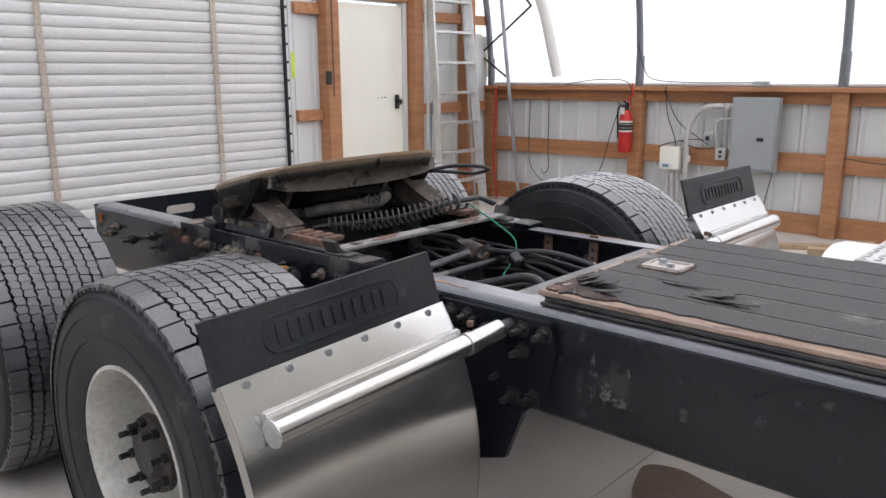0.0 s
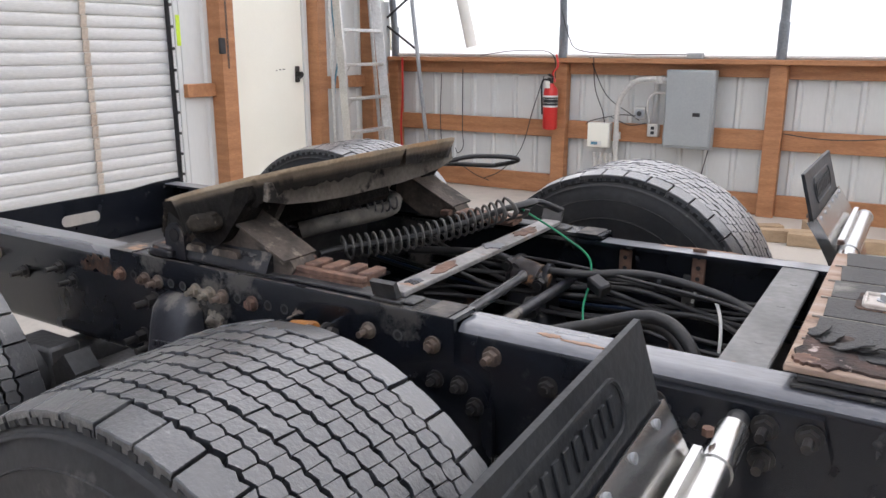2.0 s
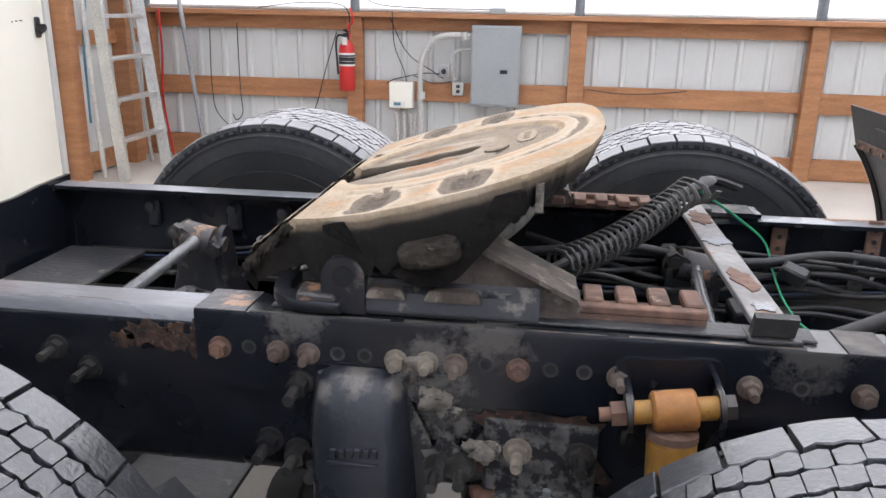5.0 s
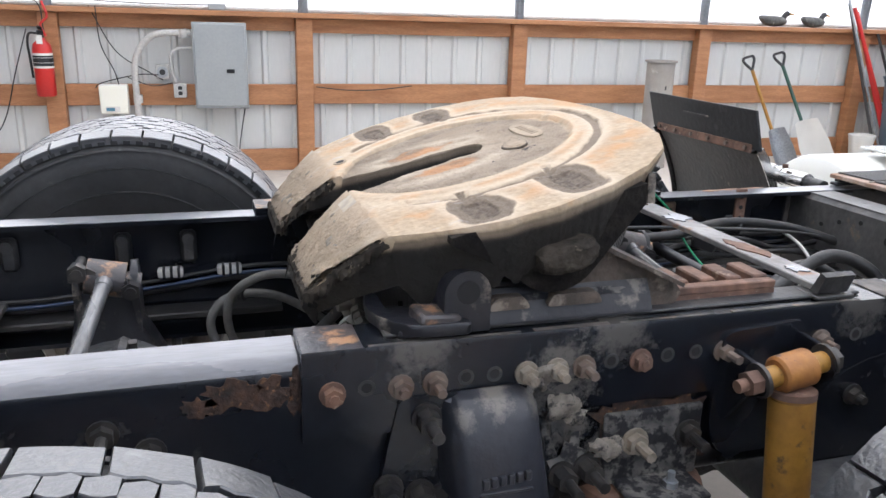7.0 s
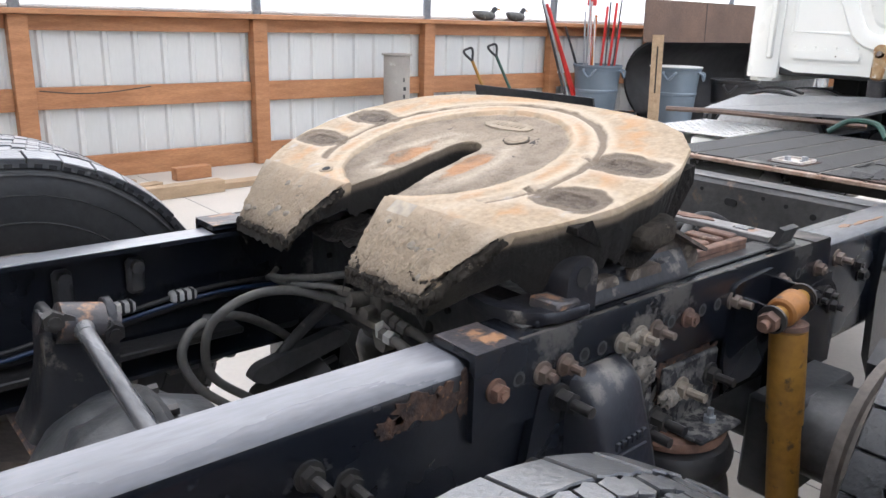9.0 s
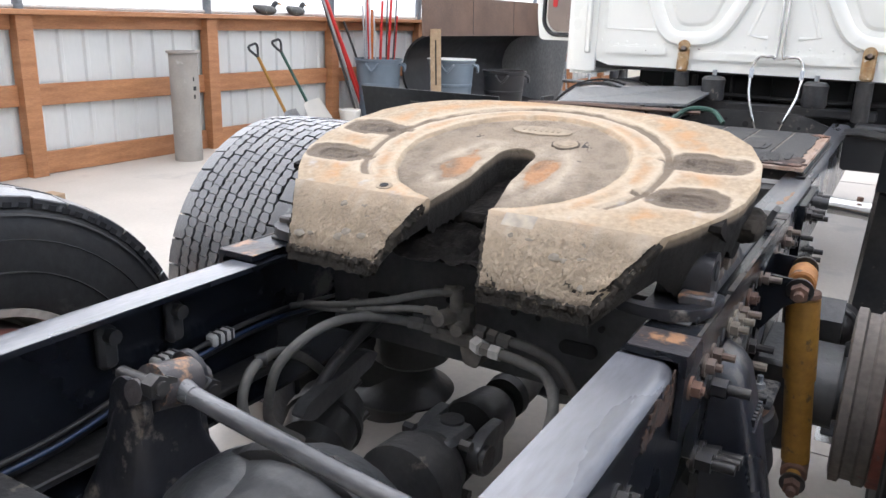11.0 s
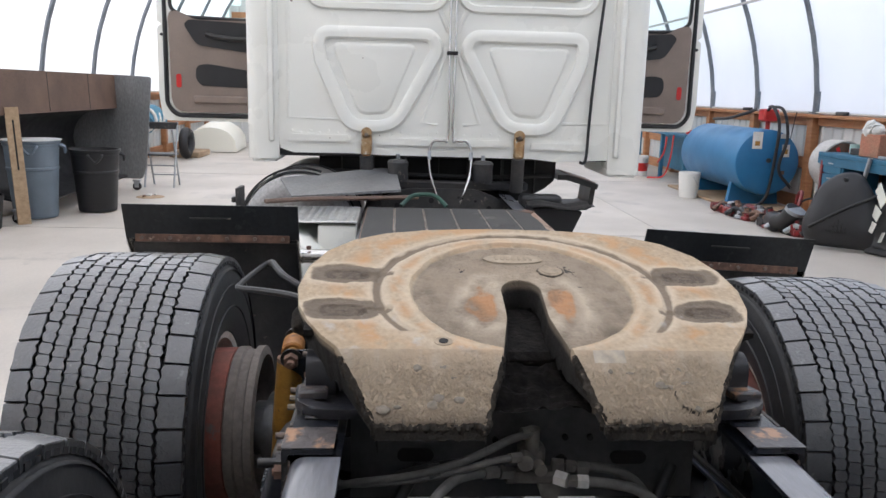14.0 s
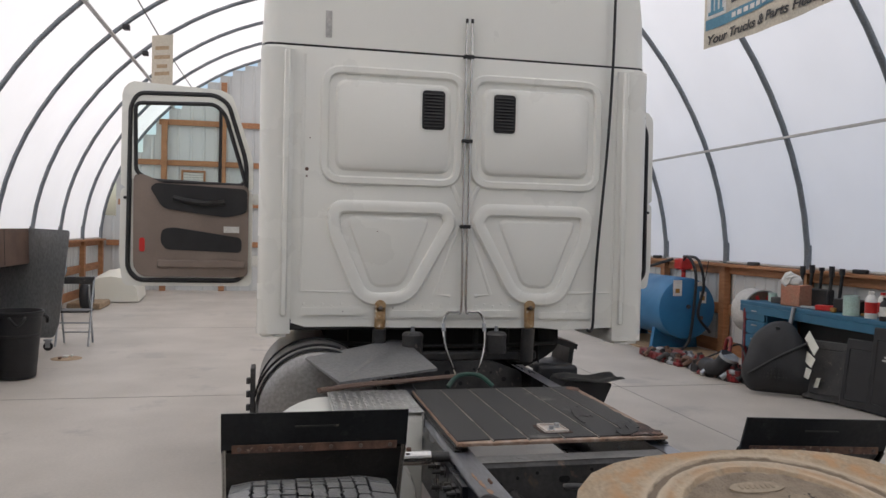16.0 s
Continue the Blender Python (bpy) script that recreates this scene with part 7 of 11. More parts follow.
hose("big_hose", [(-1.62, -0.06, 0.58), (-1.40, 0.03, 0.63), (-1.26, 0.08, 0.66), (-1.17, 0.04, 0.62), (-1.13, 0.0, 0.50)], 0.014)
hose("big_hose", [(-1.95, 0.24, 0.70), (-1.7, 0.26, 0.72), (-1.55, 0.25, 0.70), (-1.35, 0.28, 0.72), (-1.15, 0.27, 0.70), (-1.0, 0.22, 0.66)], 0.012)
PLACE[0] = None
hose("white_line", [(-1.365, 0.345, 0.70), (-1.355, 0.342, 0.735), (-1.332, 0.334, 0.751), (-1.30, 0.285, 0.744), (-1.272, 0.237, 0.718), (-1.258, 0.20, 0.68), (-1.255, 0.181, 0.63), (-1.26, 0.17, 0.55)], 0.0042, "paper", "thin white looped line")
PLACE[0] = chassis_place
for x, y, z, m in ((-1.44, 0.40, 0.70, "rust"), (-1.228, 0.375, 0.735, "rust"), (-1.25, 0.38, 0.66, "dusty"), (-1.20, 0.10, 0.585, "rust")):
    bm = B()
    box(bm, x - 0.018, x + 0.018, y - 0.004, y + 0.004, z - 0.055, z + 0.05, 0.003)
    tag = part("hose_strap", bm, m, truck, "drilled steel hose strap")
    for q in range(3):
        bm = B()
        rod(bm, (x, y - 0.0055, z - 0.032 + q * 0.03), (x, y + 0.0055, z - 0.032 + q * 0.03), 0.006, 10)
        part("hole", bm, "groove", tag)
bm = B()
PLACE[0] = None
box(bm, -2.63, -2.585, -0.412, -0.362, 0.618, 0.650, 0.004, rot=Euler((0.2, -0.5, 0)).to_matrix())
plug = part("connector", bm, "white", truck, "white plug hanging on its wires")
for q in range(5):
    bm = B()
    box(bm, -2.632, -2.60, -0.407 + 0.0095 * q, -0.401 + 0.0095 * q, 0.640, 0.6545, 0.001, rot=Euler((0.2, -0.5, 0)).to_matrix())
    part("key_slot", bm, "pvc", plug)
    hose("plug_wire", [(-2.585, -0.405 + 0.0095 * q, 0.630), (-2.555, -0.397 + 0.004 * q, 0.622), (-2.50, -0.392, 0.64), (-2.44, -0.39, 0.665), (-2.38, -0.39, 0.70)], 0.0022, "hosegrey", parent=plug, seg=6)
bm = B()
rod(bm, (-2.64, -0.39, 0.630), (-2.70, -0.385, 0.605), 0.014, 12)
part("plug_tail", bm, "white", plug)
hose("plug_lead", [(-2.69, -0.385, 0.61), (-2.75, -0.37, 0.585), (-2.85, -0.34, 0.56), (-3.0, -0.34, 0.55)], 0.010, "hose", parent=plug)
PLACE[0] = chassis_place
bm = B()
box(bm, -2.80, -2.4, -0.40, -0.22, 0.40, 0.41, 0.002)
part("bracket_shelf", bm, "dusty", truck)

# ---- fenders with rubber flaps ----
def quarter_fender(s, x, y0, y1, top):
    """Stainless quarter fender with a black rubber flap on its upper edge and a tube bracket."""
    cx, cz = x - 0.565, 0.485
    r = math.hypot(x + 0.012 - cx, top - 0.115 - cz)
    a0 = math.degrees(math.atan2(top - 0.115 - cz, x + 0.012 - cx))
    bm = B()
    n = 22
    pts = [(cx + r * math.cos(radians(a0 - q * 72 / n)), cz + r * math.sin(radians(a0 - q * 72 / n))) for q in range(n + 1)]
    inn = [(cx + (r - 0.003) * math.cos(radians(a0 - q * 72 / n)), cz + (r - 0.003) * math.sin(radians(a0 - q * 72 / n))) for q in range(n + 1)]
    prism(bm, pts + list(reversed(inn)), "y", y0, y1)
    fender = part("quarter_fender", bm, "stainless", truck, "stainless steel quarter fender with a black rubber top flap")
    for y in (y0, y1):
        bm = B()
        o2 = [(cx + (r - 0.028) * math.cos(radians(a0 - q * 72 / n)), cz + (r - 0.028) * math.sin(radians(a0 - q * 72 / n))) for q in range(n + 1)]
        prism(bm, pts + list(reversed(o2)), "y", y - 0.002, y + 0.002)
        part("lip", bm, "stainless", fender)
    bm = B()
    lean = 0.03
    prism(bm, [(x + 0.006, top - 0.125), (x - lean, top), (x - lean - 0.009, top), (x - 0.004, top - 0.125)], "y", y0 - 0.003, y1 + 0.003)
    flap = part("rubber_flap", bm, "flap", fender, "black moulded rubber flap")
    # moulded oval with raised bars, on the front face
    bm = B()
    ym, L = (y0 + y1) / 2, abs(y1 - y0)
    slope = lambda z: x + 0.006 - (lean + 0.006) * (z - top + 0.125) / 0.125
    path = [(slope(z) + 0.001, y, z) for y, z in rounded(ym - 0.30 * L, ym + 0.30 * L, top - 0.098, top - 0.028, 0.033, 6)]
    tube(bm, path, 0.0035, 6, n=1, closed=True)
    part("moulded_oval", bm, "flap", flap)
    for q in range(11):
        yy = ym - 0.235 * L + q * 0.047 * L
        bm = B()
        box(bm, slope(top - 0.063) - 0.001, slope(top - 0.063) + 0.004, yy - 0.013 * L, yy + 0.013 * L, top - 0.084, top - 0.044, 0.001, rot=Euler((0, radians(-14), 0)).to_matrix())
        part("moulded_bar", bm, "flap", flap)
    bm = B()
    box(bm, x - lean - 0.012, x - lean - 0.008, ym - 0.07, ym + 0.07, top - 0.048, top - 0.043, rot=Euler((0, radians(-14), 0)).to_matrix())
    part("moulded_bar", bm, "dusty", flap)
    # clamp strip behind, with bolts
    bm = B()
    box(bm, x - 0.012, x - 0.006, y0 + 0.03 * 1, y1 - 0.03, top - 0.135, top - 0.108, 0.001) if y0 < y1 else None
    part("clamp_strip", bm, "rust", fender)
    for q in range(6):
        yy = y0 + (y1 - y0) * (0.09 + 0.82 * q / 5)
        bm = B()
        rod(bm, (x - 0.012, yy, top - 0.121), (x - 0.019, yy, top - 0.121), 0.007, 6)
        part("bolt", bm, "bolt", fender)
        bm = B()
        rod(bm, (x + 0.012, yy, top - 0.128), (x + 0.022, yy, top - 0.126), 0.008, 10)
        part("bolt", bm, "galv", fender)
    # black liner behind
    bm = B()
    q2 = [(cx + (r - 0.006) * math.cos(radians(a0 - 2 - q * 68 / n)), cz + (r - 0.006) * math.sin(radians(a0 - 2 - q * 68 / n))) for q in range(n + 1)]
    q3 = [(cx + (r - 0.012) * math.cos(radians(a0 - 2 - q * 68 / n)), cz + (r - 0.012) * math.sin(radians(a0 - 2 - q * 68 / n))) for q in range(n + 1)]
    prism(bm, q2 + list(reversed(q3)), "y", y0 + 0.01, y1 - 0.01)
    part("liner", bm, "dusty", fender)
    # tube bracket
    ab = radians(a0 - 9.5)
    bx, bz = cx + (r + 0.028) * math.cos(ab), cz + (r + 0.028) * math.sin(ab)
    outer = y0 + 0.055 if s < 0 else y1 - 0.055
    bm = B()
    rod(bm, (bx, s * 0.50, bz), (bx, outer, bz - 0.0), 0.026, 22)
    bar = part("support_tube", bm, "stainless", fender, "bright stainless support tube")
    bm = B()
    rod(bm, (bx, outer, bz), (bx, outer + s * 0.004, bz), 0.0275, 22)
    part("end_cap", bm, "alu", bar)
    bm = B()
    rod(bm, (bx, s * 0.434, bz), (bx, s * 0.56, bz), 0.018, 18)
    part("stub", bm, "dusty", bar)
    bm = B()
    rod(bm, (bx, s * 0.60, bz), (bx, s * 0.625, bz), 0.0285, 18)
    part("clamp", bm, "stainless", bar)
    bm = B()
    rod(bm, (bx - 0.02, s * 0.58, bz + 0.03), (bx - 0.02, s * 0.58, bz + 0.042), 0.009, 6)
    part("clamp_bolt", bm, "rust", bar)
    bm = B()
    box(bm, bx - 0.032, bx - 0.016, outer, s * 0.62, bz - 0.01, bz + 0.034, 0.002) if outer < s * 0.62 else box(bm, bx - 0.032, bx - 0.016, s * 0.62, outer, bz - 0.01, bz + 0.034, 0.002)
    part("backing_angle", bm, "stainless", bar)
    return fender


# the south fender sags outwards
PLACE[0] = lambda bm: bmesh.ops.rotate(bm, verts=bm.verts, cent=(0, -0.857, 0.84), matrix=Matrix.Rotation(radians(2.8), 3, "X"))
quarter_fender(-1, -1.185, -1.22, -0.615, 0.962)
PLACE[0] = None
quarter_fender(1, -1.13, 0.607, 1.20, 1.023)
PLACE[0] = chassis_place

M["graysteel"] = material("scuffed_grey_steel", (0.18, 0.185, 0.19), 0.45, 0.4, second=(0.24, 0.24, 0.24), scale=4, stretch=(1, 1, 0.4), bump=0.15, third=(0.10, 0.06, 0.04), third_at=0.7)


# ---- deck plate behind the cab ----
M["drumsteel"] = material("dull_drum_steel", (0.26, 0.257, 0.25), 0.34, 0.6, second=(0.36, 0.355, 0.35), scale=4, bump=0.05, third=(0.10, 0.07, 0.05), third_at=0.66)
M["barepatch"] = material("bare_primed_patch", (0.46, 0.39, 0.34), 0.6, second=(0.56, 0.52, 0.48), scale=20, third=(0.25, 0.15, 0.10), third_at=0.62)
M["seamwear"] = material("worn_seam", (0.29, 0.26, 0.225), 0.6, second=(0.11, 0.085, 0.07), scale=16, third=(0.05, 0.045, 0.04), third_at=0.55)
bm = B()
box(bm, -0.895, 0.13, -0.405, 0.405, 0.800, 0.812, 0.002)
deck = part("deck_plate", bm, "wornwood", truck, "black grip-covered deck plate with pale worn edges")
for s in (-1, 1):
    for z0, z1, o in ((0.778, 0.786, 0.0), (0.788, 0.799, 0.008)):
        bm = B()
        box(bm, -0.88 + o, 0.11, s * (0.415 - o), s * 0.385, z0, z1, 0.002)
        part("edge_angle", bm, "dusty", deck)
ys = [-0.405, -0.27, -0.135, 0.0, 0.135, 0.27, 0.405]
for q, (a, b) in enumerate(zip(ys, ys[1:])):
    bm = B()
    n = 26
    x0, x1 = (-0.87 if q else -0.84), 0.125
    lo = [(x0 + (x1 - x0) * i / n, a + 0.004 + (0.0 if q else 0.022) + rnd.uniform(0, 0.003 if q else 0.012)) for i in range(n + 1)]
    hi = [(x0 + (x1 - x0) * i / n, b - 0.004 - rnd.uniform(0, 0.002)) for i in range(n + 1)]
    lo[0] = (x0 + (0.09 if q == 0 else 0.02 * rnd.random()), lo[0][1])
    prism(bm, lo + list(reversed(hi)), "z", 0.812, 0.8165)
    part("grip_strip", bm, "deck", deck, smooth=False)
    if q:
        bm = B()
        box(bm, -0.885, 0.12, a - 0.003, a + 0.003, 0.812, 0.8152)
        part("seam", bm, "seamwear", deck)
M["charred"] = material("charred_torn_grip", (0.085, 0.050, 0.040), 0.85, second=(0.022, 0.018, 0.017), scale=26, bump=1.0, fine=120, third=(0.40, 0.33, 0.30), third_at=0.60, third_scale=38)
bm = B()
prism(bm, blob(-0.745, 0.0, 0.072, 0.062, 0.05, 22, 7, 9), "z", 0.8165, 0.8182)
part("rust_rim", bm, "rustpatch", deck, smooth=False)
bm = B()
prism(bm, blob(-0.745, 0.0, 0.058, 0.048, 0.03, 22, 8, 4), "z", 0.8165, 0.8192)
latch = part("deck_latch", bm, "barepatch", deck, "cream latch tray with two bolts")
bm = B()
for x0, x1, y0, y1 in ((-0.800, -0.690, -0.046, -0.040), (-0.800, -0.690, 0.040, 0.046), (-0.800, -0.794, -0.040, 0.040), (-0.696, -0.690, -0.040, 0.040)):
    box(bm, x0, x1, y0, y1, 0.818, 0.826, 0.002)
part("tray_lip", bm, "barepatch", latch)
for x, y in ((-0.765, 0.012), (-0.722, -0.024)):
    bm = B()
    rod(bm, (x, y, 0.819), (x, y, 0.822), 0.015, 16)
    rod(bm, (x, y, 0.822), (x, y, 0.834), 0.0105, 6)
    part("bolt", bm, "galv", latch)
bm = B()
prism(bm, blob(-0.835, -0.315, 0.045, 0.085, 0.12, 34, 2.4, 21), "z", 0.8125, 0.8176)
part("charred_patch", bm, "charred", deck, "charred rusty corner where the grip cover is torn", smooth=False)
bm = B()
prism(bm, blob(-0.755, -0.365, 0.075, 0.028, 0.13, 30, 2.0, 22), "z", 0.8125, 0.8172)
part("charred_patch", bm, "charred", deck, smooth=False)
for cx, cy, L, W, up, sd in ((-0.775, -0.285, 0.035, 0.03, 0.014, 11), (-0.73, -0.34, 0.04, 0.012, 0.010, 12), (-0.86, -0.245, 0.018, 0.03, 0.012, 13), (-0.50, -0.20, 0.05, 0.035, 0.012, 1), (-0.47, -0.235, 0.085, 0.012, 0.006, 2), (-0.80, -0.30, 0.03, 0.02, 0.016, 3), (-0.60, -0.16, 0.07, 0.008, 0.005, 4), (-0.84, -0.26, 0.02, 0.04, 0.008, 5)):
    bm = B()
    o = blob(cx, cy, L, W, 0.2, 18, 2.2, sd)
    lo, hi = [], []
    for x, y in o:
        z = 0.8175 + up * (0.5 + 0.5 * math.sin((x - cx) / L * 1.6))
        lo.append(bm.verts.new((x, y, z))), hi.append(bm.verts.new((x, y, z + 0.0025)))
    for i in range(len(o)):
        bm.faces.new((lo[i], lo[(i + 1) % len(o)], hi[(i + 1) % len(o)], hi[i]))
    bm.faces.new(hi), bm.faces.new(list(reversed(lo)))
    part("torn_grip", bm, "deck", deck, "curled torn piece of grip cover")
for cx, cy, rx, ry, sd in ((-0.865, -0.375, 0.018, 0.02, 6), (0.06, -0.37, 0.05, 0.03, 8)):
    bm = B()
    prism(bm, blob(cx, cy, rx, ry, 0.3, 24, 2, sd), "z", 0.8122, 0.8178)
    part("rust_scab", bm, "rust", deck, smooth=False)

# ---- fuel tank, step and loose parts on the north side ----
bm = B()
revolve(bm, [(0.0, 0.0), (0.27, 0.0), (0.315, 0.02), (0.325, 0.05), (0.325, 0.70), (0.315, 0.735), (0.27, 0.75), (0.0, 0.75)], 48, pose(-0.55, 0.80, 0.462, 0, 90, 0))
tank = part("fuel_tank", bm, "cab", truck, "white painted round fuel tank under a tread step")
PLACE[0] = None
bm = B()
box(bm, -0.555, -0.12, 0.43, 0.80, 0.862, 0.872, 0.004)
box(bm, -0.555, -0.12, 0.43, 0.436, 0.77, 0.865)
step = part("tread_step", bm, "alu", tank, "aluminium tread plate step")
bm = B()
for i in range(12):
    for j in range(11):
        g = bmesh.ops.create_cube(bm, size=1)["verts"]
        bmesh.ops.scale(bm, verts=g, vec=(0.020, 0.006, 0.003))
        bmesh.ops.transform(bm, matrix=pose(-0.535 + i * 0.036, 0.452 + j * 0.033, 0.873, 0, 0, 45 if (i + j) % 2 else -45), verts=g)
tagged(part("tread_pattern", bm, "alu", step), kind="stuff")
bm = B()
box(bm, -0.545, -0.43, 0.43, 0.60, 0.30, 0.851, 0.012, 2)
part("tank_bracket", bm, "cab", tank)
PLACE[0] = chassis_place
bm = B()
revolve(bm, [(0.0, 0.0), (0.26, 0.0), (0.312, 0.03), (0.322, 0.06), (0.322, 1.0), (0.0, 1.0)], 48, pose(0.60, 0.80, 0.595, 0, 90, 0))
muf = part("after_treatment_drum", bm, "drumsteel", truck, "dull steel drum beside the rail with a dark strap")
for x in (0.66, 1.05):
    bm = B()
    revolve(bm, [(0.324, -0.02), (0.331, -0.018), (0.331, 0.018), (0.324, 0.02)], 48, pose(x, 0.80, 0.595, 0, 90, 0), cap=False)
    part("drum_strap", bm, "plastic", muf)
bm = B()
prism(bm, arc(0.80, 0.595, 0.345, 10, 110, 20) + list(reversed(arc(0.80, 0.595, 0.334, 10, 110, 20))), "x", 0.70, 0.73)
part("edge_trim", bm, "plastic", muf, "thin black edge trim")
for i in range(5):
    bm = B()
    box(bm, 0.66, 0.70, 1.155, 1.175, 0.46 + i * 0.07, 0.49 + i * 0.07, 0.003)
    part("clip", bm, "dusty", muf)
bm = B()
box(bm, 0.67, 0.80, 1.13, 1.155, 0.40, 0.82, 0.004)
part("bracket", bm, "dusty", muf)
bm = B()
o = [(0.31, 0.88, 0.945), (0.86, 0.36, 0.955), (0.90, 0.27, 0.945), (0.09, 0.24, 0.92), (-0.22, 0.75, 0.92)]
lo, hi = [bm.verts.new((x, y, z)) for x, y, z in o], [bm.verts.new((x, y, z + 0.012)) for x, y, z in o]
for i in range(5):
    bm.faces.new((lo[i], lo[(i + 1) % 5], hi[(i + 1) % 5], hi[i]))
bm.faces.new(hi), bm.faces.new(list(reversed(lo)))
lp = solo("loose_panel", bm, "graysteel", "grey-black loose body panel lying across the frame", "panel", smooth=False)
ORIGIN[lp] = Vector((0, 0, 0))
bm = B()
tube(bm, [(-0.36, 0.85, 0.925), (-0.25, 0.65, 0.925), (-0.13, 0.42, 0.915), (0.01, 0.16, 0.905)], 0.019, 6, flat=0.6)
solo("rusty_bar", bm, "brownsteel", "thin rusty steel bar lying on the panel edge", "bar")
bm = B()
box(bm, 0.02, 0.16, 0.0, 0.40, 0.775, 0.80, 0.004)
part("frame_bracket", bm, "dusty", truck)
bm = B()
tube(bm, [(0.10, 0.24, 0.83), (0.14, 0.18, 0.875), (0.14, 0.08, 0.875), (0.10, 0.02, 0.83)], 0.011, 8)
part("green_line", bm, "darkgreen", truck, "dark green hose loop")

# odds and ends under the cab, south side
PLACE[0] = None
bm = B()
box(bm, 0.53, 0.66, -0.69, -0.45, 0.765, 0.855, 0.022, 3)
tray = part("battery_tray", bm, "plastic", truck, "black moulded box beside the rail")
bm = B()
prism(bm, soften([(-0.71, 0.835), (-0.44, 0.845), (-0.44, 0.70), (-0.65, 0.70)], 0.02, 3), "x", 0.11, 0.32)
part("air_tank_step", bm, "plastic", truck, "black plastic step box")
bm = B()
rows = []
for i in range(13):
    x = 0.06 + 0.20 * i / 12
    rows.append([bm.verts.new((x, -0.43 - 0.33 * j / 16, 0.856 + 0.008 * math.sin(j * 0.5) + 0.006 * math.sin(i * 0.7))) for j in range(17)])
for a, b in zip(rows, rows[1:]):
    for j in range(16):
        bm.faces.new((a[j], a[j + 1], b[j + 1], b[j]))
bmesh.ops.solidify(bm, geom=bm.faces[:], thickness=0.006)
part("step_cover", bm, "dusty", truck, "thin bent black cover plate")
bm = B()
prism(bm, [(-0.95, 0.835), (-1.02, 0.835), (-1.265, 0.765), (-1.255, 0.725), (-1.02, 0.795), (-0.95, 0.795)], "x", 1.95, 2.40)
prism(bm, [(-1.255, 0.725), (-1.24, 0.585), (-1.19, 0.56), (-0.95, 0.56), (-0.95, 0.595), (-1.18, 0.60), (-1.205, 0.61), (-1.22, 0.735)], "x", 2.0, 2.36)
part("cab_step", bm, "plastic", truck, "open black step bracket under the cab")
bm = B()
box(bm, 1.97, 2.38, -1.255, -1.03, 0.838, 0.842, rot=Euler((radians(16), 0, 0)).to_matrix())
bmesh.ops.translate(bm, verts=bm.verts, vec=(0, 0, -0.035))
part("step_tread", bm, "brownsteel", truck, "scuffed brown step tread")
bm = B()
prism(bm, soften([(-0.39, 0.66), (0.39, 0.66), (0.39, 0.80), (0.20, 0.87), (-0.20, 0.87), (-0.39, 0.80)], 0.03, 3), "x", 0.66, 0.674)
rear_cm = part("cab_bracket", bm, "dusty", truck, "dusty black pressed bracket plate with drilled holes")
for y, z, r in ((-0.28, 0.76, 0.014), (-0.20, 0.80, 0.008), (-0.10, 0.82, 0.008), (0.06, 0.80, 0.016), (0.16, 0.82, 0.008), (0.26, 0.77, 0.014), (-0.02, 0.74, 0.012)):
    bm = B()
    rod(bm, (0.6585, y, z), (0.662, y, z), r, 14)
    part("hole", bm, "groove", rear_cm)
# dark mass added between the rails so the gap stays in shade
bm = B()
revolve(bm, [(0.0, 0.0), (0.16, 0.0), (0.20, 0.05), (0.20, 0.30), (0.26, 0.45), (0.29, 0.80), (0.29, 1.5), (0.0, 1.5)], 28, pose(0.85, 0.0, 0.62, 0, 90, 0))
part("gearbox", bm, "grimehub", truck, "added dark gearbox mass between the rails, for the shade there")
# near-black mass added to give the shade below the cab
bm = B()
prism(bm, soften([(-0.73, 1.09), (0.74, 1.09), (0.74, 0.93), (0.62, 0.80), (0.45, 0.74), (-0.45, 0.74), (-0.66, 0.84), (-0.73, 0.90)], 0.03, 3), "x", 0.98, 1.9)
pan = part("cab_floor_pan", bm, "groove", truck, "added near-black mass that stands in for the shade under the cab")
for q in range(7):
    bm = B()
    box(bm, 0.955, 0.985, -0.60 + q * 0.2, -0.595 + q * 0.2 + 0.012 * (q % 3), 0.80, 1.02, 0.004)
    part("pan_rib", bm, "dusty", pan)
bm = B()
tube(bm, [(0.95, -0.70, 0.93), (0.94, -0.3, 0.915), (0.94, 0.2, 0.92), (0.95, 0.70, 0.94)], 0.013, 8)
part("pan_line", bm, "hose", pan)
PLACE[0] = chassis_place

# ---- the cab ----
PLACE[0] = cab_place
CX, CY = 0.935, 0.05
cab_y0, cab_y1 = -1.115, 1.215


def cab_outline(x0, x1, inset, r, n=6):
    return arc(x0 + r, cab_y0 + inset + r, r, 180, 270, n) + arc(x1 - r, cab_y0 + inset + r, r, 270, 360, n) + arc(x1 - r, cab_y1 - inset - r, r, 0, 90, n) + arc(x0 + r, cab_y1 - inset - r, r, 90, 180, n)


bm = B()
prism(bm, cab_outline(CX, 3.35, 0.0, 0.07), "z", 1.055, 2.592)
bmesh.ops.bevel(bm, geom=[e for e in bm.edges if all(abs(v.co.z - 2.592) < 1e-4 for v in e.verts)], offset=0.006, segments=1, affect="EDGES")
cab = part("cab", bm, "cab", truck, "white sleeper cab seen from behind, pressed steel panels")
bm = B()
prism(bm, cab_outline(CX + 0.006, 3.34, 0.008, 0.07), "z", 2.590, 2.606)
part("roof_seam", bm, "plastic", cab)
bm = B()
rings = []
